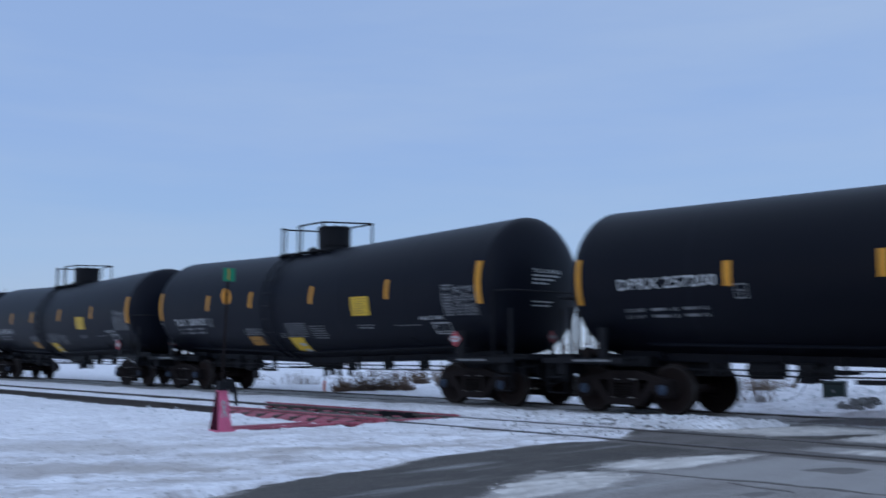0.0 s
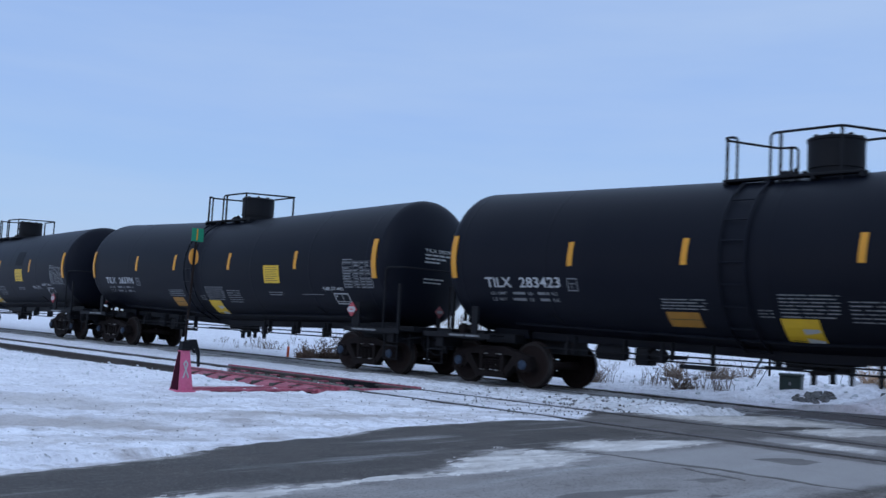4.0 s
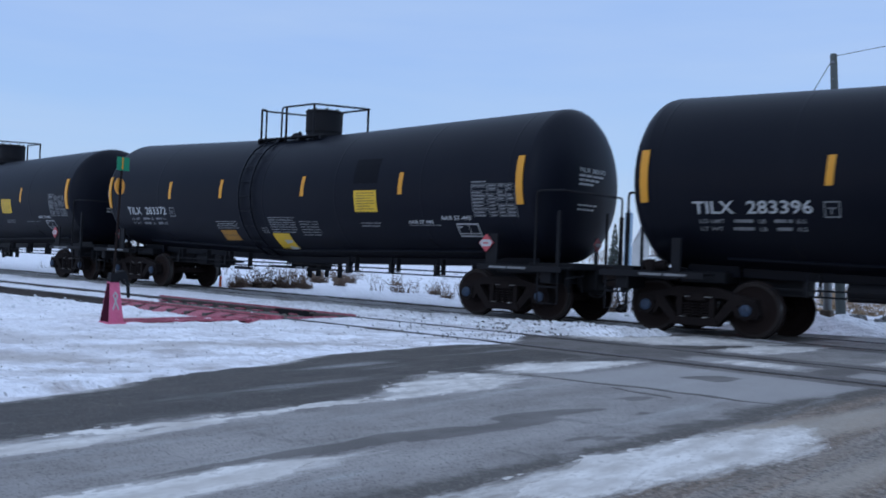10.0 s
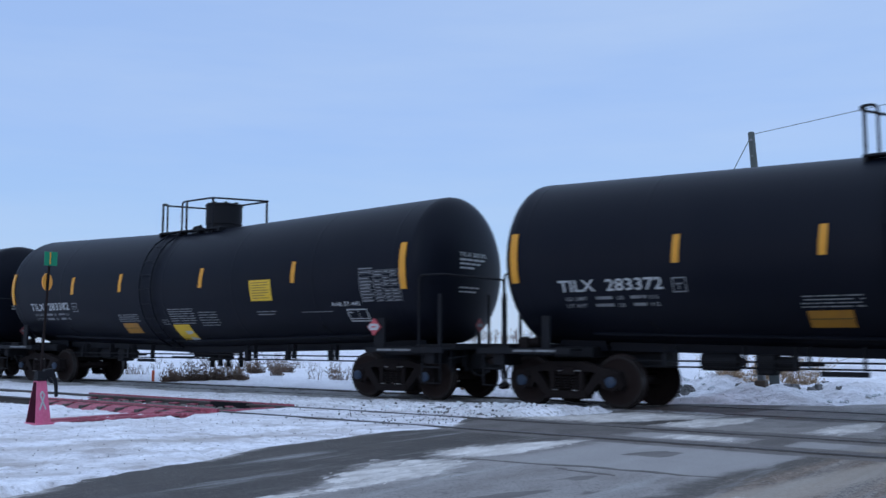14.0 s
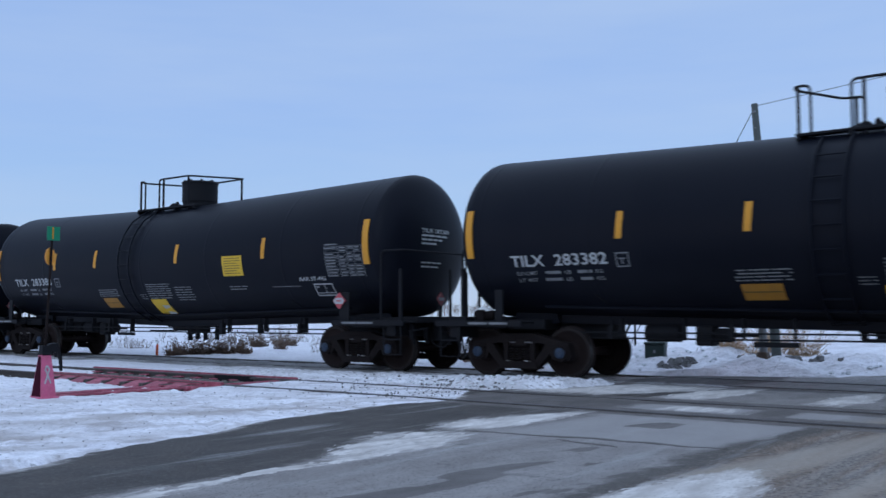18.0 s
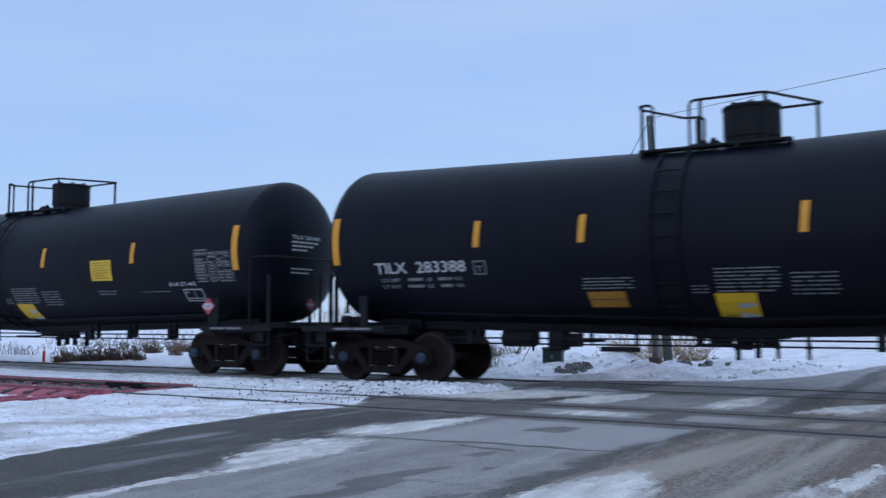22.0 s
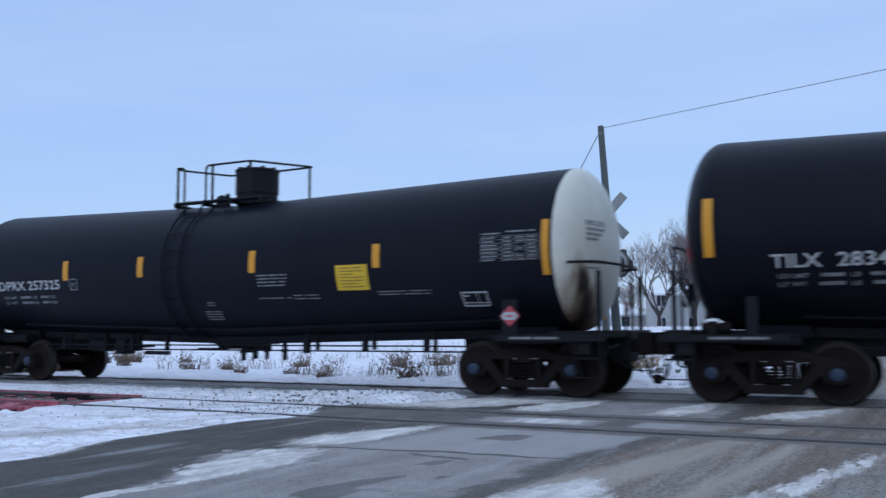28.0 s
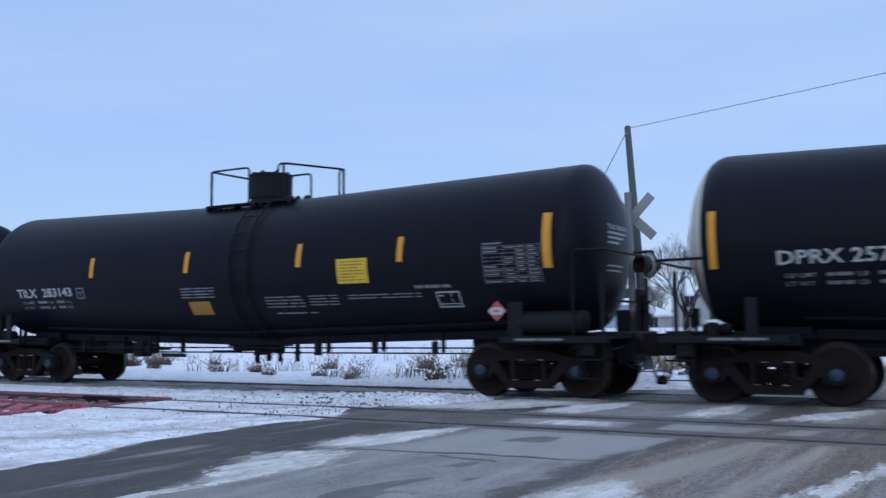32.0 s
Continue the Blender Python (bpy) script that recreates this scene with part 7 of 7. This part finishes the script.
for az, dist, h, seed in ((103.1, 70, 10.4, 1), (101.6, 78, 9.6, 2), (100.2, 85, 9.2, 3), (98.9, 92, 9.4, 4), (97.6, 105, 9.0, 5), (96.0, 112, 8.4, 6), (99.6, 64, 6.0, 7), (101.0, 74, 9.2, 18), (100.1, 72, 8.2, 19), (102.6, 108, 11.2, 11), (101.9, 118, 11.8, 12), (101.1, 100, 10.6, 13), (100.6, 112, 11.4, 14), (99.6, 104, 10.4, 15), (99.1, 120, 11.6, 16), (98.3, 110, 9.8, 17), (105.2, 74, 10.2, 8), (107.0, 110, 8.6, 9), (109.5, 120, 8.0, 10)):
    bare_tree(*polar(az, dist), h, seed, 5 if dist > 75 else 6)


def conifer(x, y, h, seed, low=0.12, wide=0.17):
    rng = random.Random(seed)
    t = thing("conifer", "dark evergreen tree far off", "tree", at=pose(x, y, -0.2))
    part("trunk", Geo().pipe([(0, 0, 0), (0, 0, h)], h * 0.02, 6, 0.02), BARK, t)
    g = Geo()
    for i in range(220):
        z = h * rng.uniform(low, 0.99)
        r = (h - z) * wide * rng.uniform(0.5, 1.1) + 0.12
        a = rng.uniform(0, 2 * math.pi)
        e = Vector((r * math.cos(a), r * math.sin(a), z - r * 0.35))
        s = Vector((-math.sin(a), math.cos(a), 0)) * r * 0.28
        c = Vector((0.1 * math.cos(a), 0.1 * math.sin(a), z))
        g.add([c, e + s, e * 1.0 + Vector((0, 0, -0.12)), e - s, (c + e) * 0.5 + Vector((0, 0, 0.14))], [(0, 1, 4), (1, 2, 4), (2, 3, 4), (3, 0, 4), (0, 3, 2, 1)])
    part("crown", g, NEEDLE, t)
    return t


conifer(*polar(115.3, 80), 5.7, 3, 0.5, 0.34)
conifer(*polar(120.4, 120), 6.5, 5)
conifer(*polar(163.0, 138), 10.6, 6)


def build_silo(az, dist, h, r):
    x, y = polar(az, dist)
    s = thing("silo", "pale grey slender silo far off", "silo", at=pose(x, y, 0))
    part("wall", Geo().lathe([(-0.3, r), (h - r * 0.8, r), (h - r * 0.75, r * 1.05), (h, 0.1)], (0, 0, 0), "z", 20), BLUEWALL, s, "", True)
    part("cap", Geo().lathe([(h - 0.05, 0.2), (h + 0.25, 0.2), (h + 0.3, 0.05)], (0, 0, 0), "z", 12), SILVER, s, "", True)
    return s


build_silo(119.6, 180, 11.4, 0.75)


def build_shed(az, dist, w, d, h, roof_h):
    x, y = polar(az, dist)
    s = thing("shed", "small white gabled shed with a snowy roof", "shed", at=pose(x, y, 0, 0, 0, az - 90))
    part("wall", Geo().prism([(-w / 2, -0.3), (w / 2, -0.3), (w / 2, h), (0, h + roof_h), (-w / 2, h)], -d / 2, d / 2), SIDING, s)
    for k in (-1, 1):
        part("roof", Geo().prism([(0, h + roof_h), (k * (w / 2 + 0.15), h - 0.12), (k * (w / 2 + 0.15), h + 0.03), (0, h + roof_h + 0.15)], -d / 2 - 0.2, d / 2 + 0.2), ROOFSNOW, s, "snow-covered roof slope")
    return s


build_shed(118.85, 90, 1.5, 3.0, 3.0, 1.7)


def build_house(x, y, turn, w, d, h, wall, label, floors=2, roof_h=1.3, roof=None):
    s = thing("house", label, "house", "houses beyond the crossing", at=pose(x, y, 0, 0, 0, turn))
    body = part("wall", Geo().box(-w / 2, w / 2, -d / 2, d / 2, -0.3, h, 0.03), wall, s)
    o = 0.45
    vs = [(-w / 2 - o, -d / 2 - o, h), (w / 2 + o, -d / 2 - o, h), (w / 2 + o, d / 2 + o, h), (-w / 2 - o, d / 2 + o, h), (-w / 2 + d / 2, 0, h + roof_h), (w / 2 - d / 2, 0, h + roof_h)]
    vs += [(a, b, c - 0.16) for a, b, c in vs[:4]]
    part("roof", Geo().add(vs, [(0, 1, 5, 4), (1, 2, 5), (2, 3, 4, 5), (3, 0, 4), (6, 7, 1, 0), (7, 8, 2, 1), (8, 9, 3, 2), (9, 6, 0, 3), (9, 8, 7, 6)]), roof or ROOFSNOW, s, "dark hipped roof" if roof else "snow-covered hipped roof")
    n = max(2, int(w / 2.6))
    fh = h / floors
    for f_ in range(floors):
        for i in range(n):
            cx = -w / 2 + w * (i + 0.5) / n
            z0 = fh * f_ + fh * 0.48
            win = part("window", Geo().box(cx - 0.44, cx + 0.44, -d / 2 - 0.05, -d / 2 - 0.01, z0 - 0.06, z0 + 1.16, 0.01), TRIMWHITE, s)
            part("pane", Geo().box(cx - 0.38, cx - 0.02, -d / 2 - 0.07, -d / 2 - 0.055, z0, z0 + 1.1, 0.004), PANE, win)
            part("pane", Geo().box(cx + 0.02, cx + 0.38, -d / 2 - 0.07, -d / 2 - 0.055, z0, z0 + 1.1, 0.004), PANE, win)
    return s


hx, hy = polar(104.1, 88)
build_house(hx, hy, 12, 5.4, 5.6, 4.3, SIDING, "white two-storey house with a snowy hipped roof", 2, 0.95)
hx, hy = polar(116.9, 210)
build_house(hx, hy, 27, 13.5, 5.0, 3.0, SIDING, "long low pale building with a dark roof far off", 1, 0.5, BARK)


def gabled_house(az, dist, w, d, h, roof_h):
    """A pale blue house, eaves towards the line, with dormers in its snowy roof."""
    x, y = polar(az, dist)
    s = thing("house", "pale blue house with dormers in a snowy roof", "house", "houses beyond the crossing", at=pose(x, y, 0, 0, 0, az - 90))
    part("wall", Geo().prism([(-d / 2, -0.3), (d / 2, -0.3), (d / 2, h), (0, h + roof_h - 0.1), (-d / 2, h)], -w / 2, w / 2, "x"), BLUEWALL, s)
    for k in (-1, 1):
        part("roof", Geo().prism([(0, h + roof_h), (k * (d / 2 + 0.3), h - 0.1), (k * (d / 2 + 0.3), h + 0.06), (0, h + roof_h + 0.16)], -w / 2 - 0.25, w / 2 + 0.25, "x"), ROOFSNOW, s, "snow-covered roof slope")
    for cx in (-0.1 * w, 0.22 * w):
        dorm = part("dormer", Geo().box(cx - 0.42, cx + 0.42, -d / 2 + 0.25, 0.2, h + 0.1, h + 0.72, 0.02), TRIMWHITE, s)
        part("pane", Geo().box(cx - 0.30, cx - 0.03, -d / 2 + 0.22, -d / 2 + 0.245, h + 0.2, h + 0.62, 0.004), PANE, dorm)
        part("pane", Geo().box(cx + 0.03, cx + 0.30, -d / 2 + 0.22, -d / 2 + 0.245, h + 0.2, h + 0.62, 0.004), PANE, dorm)
        part("dormer_roof", Geo().prism([(cx - 0.52, h + 0.70), (cx + 0.52, h + 0.70), (cx, h + 1.02)], -d / 2 + 0.15, 0.25), ROOFSNOW, dorm)
    for cx in (-0.36 * w, -0.22 * w, 0.02 * w, 0.3 * w):
        win = part("window", Geo().box(cx - 0.26, cx + 0.26, -d / 2 - 0.05, -d / 2 - 0.01, 1.5, 2.3, 0.01), TRIMWHITE, s)
        part("pane", Geo().box(cx - 0.20, cx + 0.20, -d / 2 - 0.07, -d / 2 - 0.055, 1.56, 2.24, 0.004), PANE, win)
    return s


gabled_house(110.2, 75, 5.3, 4.6, 3.15, 1.35)
build_shed(113.25, 70, 0.95, 1.6, 2.0, 0.22)
hx, hy = polar(108.0, 95)
build_house(hx, hy, 10, 7.0, 6.0, 2.6, SIDING, "white low house with a snowy roof", 1, 1.2)
hx, hy = polar(114.6, 90)
build_house(hx, hy, 22, 5.0, 6.0, 2.4, SIDING, "pale grey low building with a snowy roof", 1, 0.7)


def traffic_light(az, dist, top, lit, tall, label):
    x, y = polar(az, dist)
    s = thing("traffic_light", label, "traffic light", "traffic lights at the junction", at=pose(x, y, 0, 0, 0, az - 90))
    part("pole", Geo().pipe([(0, 0.12, -0.2), (0, 0.12, tall)], 0.07, 8), SILVER, s)
    part("housing", Geo().box(-0.19, 0.19, -0.16, 0.10, top - 1.05, top, 0.04), SIGNAL_YELLOW, s, "yellow signal housing")
    for k in range(3):
        z = top - 0.2 - 0.33 * k
        part("lens", Geo().lathe([(-0.20, 0.0), (-0.19, 0.12), (-0.16, 0.13)], (0, 0, z), "y", 14), TRAFFIC_RED if (k == 0 and lit) else BLACKPAINT, s)
    return s


traffic_light(99.0, 85, 4.6, False, 4.7, "yellow traffic light on a thin pole")
traffic_light(99.2, 88, 3.5, False, 3.4, "yellow traffic light on a thin pole")
traffic_light(98.85, 85, 2.05, True, 2.0, "traffic light showing red")
traffic_light(94.2, 80, 3.1, True, 3.3, "yellow traffic light showing red")


def street_lamp(az, dist, h):
    x, y = polar(az, dist)
    s = thing("street_lamp", "grey curved-arm street lamp", "street lamp", at=pose(x, y, 0, 0, 0, az - 90))
    part("pole", Geo().pipe([(0, 0, -0.2), (0, 0, h * 0.72), (0.12, 0, h * 0.86), (0.5, 0, h * 0.96), (1.1, 0, h)], 0.07, 8, 0.04), SILVER, s, "", True)
    part("head", Geo().box(1.0, 1.55, -0.12, 0.12, h - 0.06, h + 0.08, 0.03), SILVER, s)
    return s


street_lamp(97.5, 82, 4.9)


def yield_sign(az, dist, h):
    x, y = polar(az, dist)
    s = thing("road_sign", "small triangular road sign on a post", "road sign", at=pose(x, y, 0, 0, 0, az - 90))
    part("post", Geo().pipe([(0, 0.03, -0.2), (0, 0.03, h)], 0.04, 6), SILVER, s)
    part("plate", Geo().prism([(-0.42, h + 0.2), (0.42, h + 0.2), (0, h - 0.5)], -0.03, -0.01), TRIMWHITE, s)
    return s


yield_sign(96.9, 75, 2.3)


def white_post(az, dist, h):
    x, y = polar(az, dist)
    p = thing("white_post", "white painted post beside the road", "post", "white posts by the house", at=pose(x, y, 0))
    part("shaft", Geo().box(-0.15, 0.15, -0.15, 0.15, -0.2, h, 0.02), TRIMWHITE, p)
    part("cap", Geo().box(-0.18, 0.18, -0.18, 0.18, h, h + 0.08, 0.02), ROOFSNOW, p)
    return p


white_post(101.62, 86, 2.9)
white_post(99.5, 86, 3.3)


def far_woods():
    """Leafless woods along the horizon, as many thin stems and sprays of twigs."""
    rng = random.Random(8)
    for az0, az1, dist, h, n in ((88, 98, 150, 6.2, 330), (98, 103.6, 125, 8.0, 260), (103.6, 118, 190, 5.2, 250), (112.2, 114.3, 115, 4.6, 70), (118, 150, 420, 7.0, 380), (150, 160.5, 420, 8.0, 200), (160.5, 162.2, 140, 5.6, 60), (162.2, 172, 140, 8.0, 360)):
        g = Geo()
        for _ in range(n):
            az, dd = rng.uniform(az0, az1), dist * rng.uniform(0.92, 1.15)
            x, y = polar(az, dd)
            hh = h * rng.uniform(0.55, 1.1)
            g.pipe([(x, y, -0.5), (x + rng.uniform(-0.3, 0.3), y, hh)], 0.12, 3, 0.03, caps=False)
            for _ in range(9):
                z = hh * rng.uniform(0.3, 0.95)
                e = Vector((x + rng.uniform(-1.6, 1.6), y + rng.uniform(-1, 1), z + rng.uniform(0.3, 1.6)))
                g.pipe([(x, y, z), e], 0.06, 3, 0.02, caps=False)
                for _ in range(2):
                    g.pipe([e.lerp(Vector((x, y, z)), 0.4), e + Vector((rng.uniform(-0.9, 0.9), 0, rng.uniform(-0.1, 0.9)))], 0.035, 3, 0.02, caps=False)
        thing("woods", "leafless grey woods on the horizon", "woods", kind="stuff", geo=g, mats=TWIG)


far_woods()


# ---- what moves ----
def motions():
    """The train rolls past; each wheelset turns with the distance gone."""
    times = [i * 1.0 for i in range(33)]
    for k, car in enumerate(cars):
        x0 = -16.01 - (k - 2) * CAR_PITCH - (0.02 if k == 7 else 0.0)
        walk(car, [(t, pose(x0 + travel(t), TY, 0)) for t in times])
    roll_times = [i / 7.5 for i in range(241)]
    for car in cars:
        for ob in car.children_recursive:
            if ob.name.startswith("wheelset"):
                x = ob.matrix_basis.translation.x
                walk(ob, [(t, pose(x, 0, 0.457) @ Matrix.Rotation(travel(t) / 0.457, 4, "Y")) for t in roll_times])


motions()
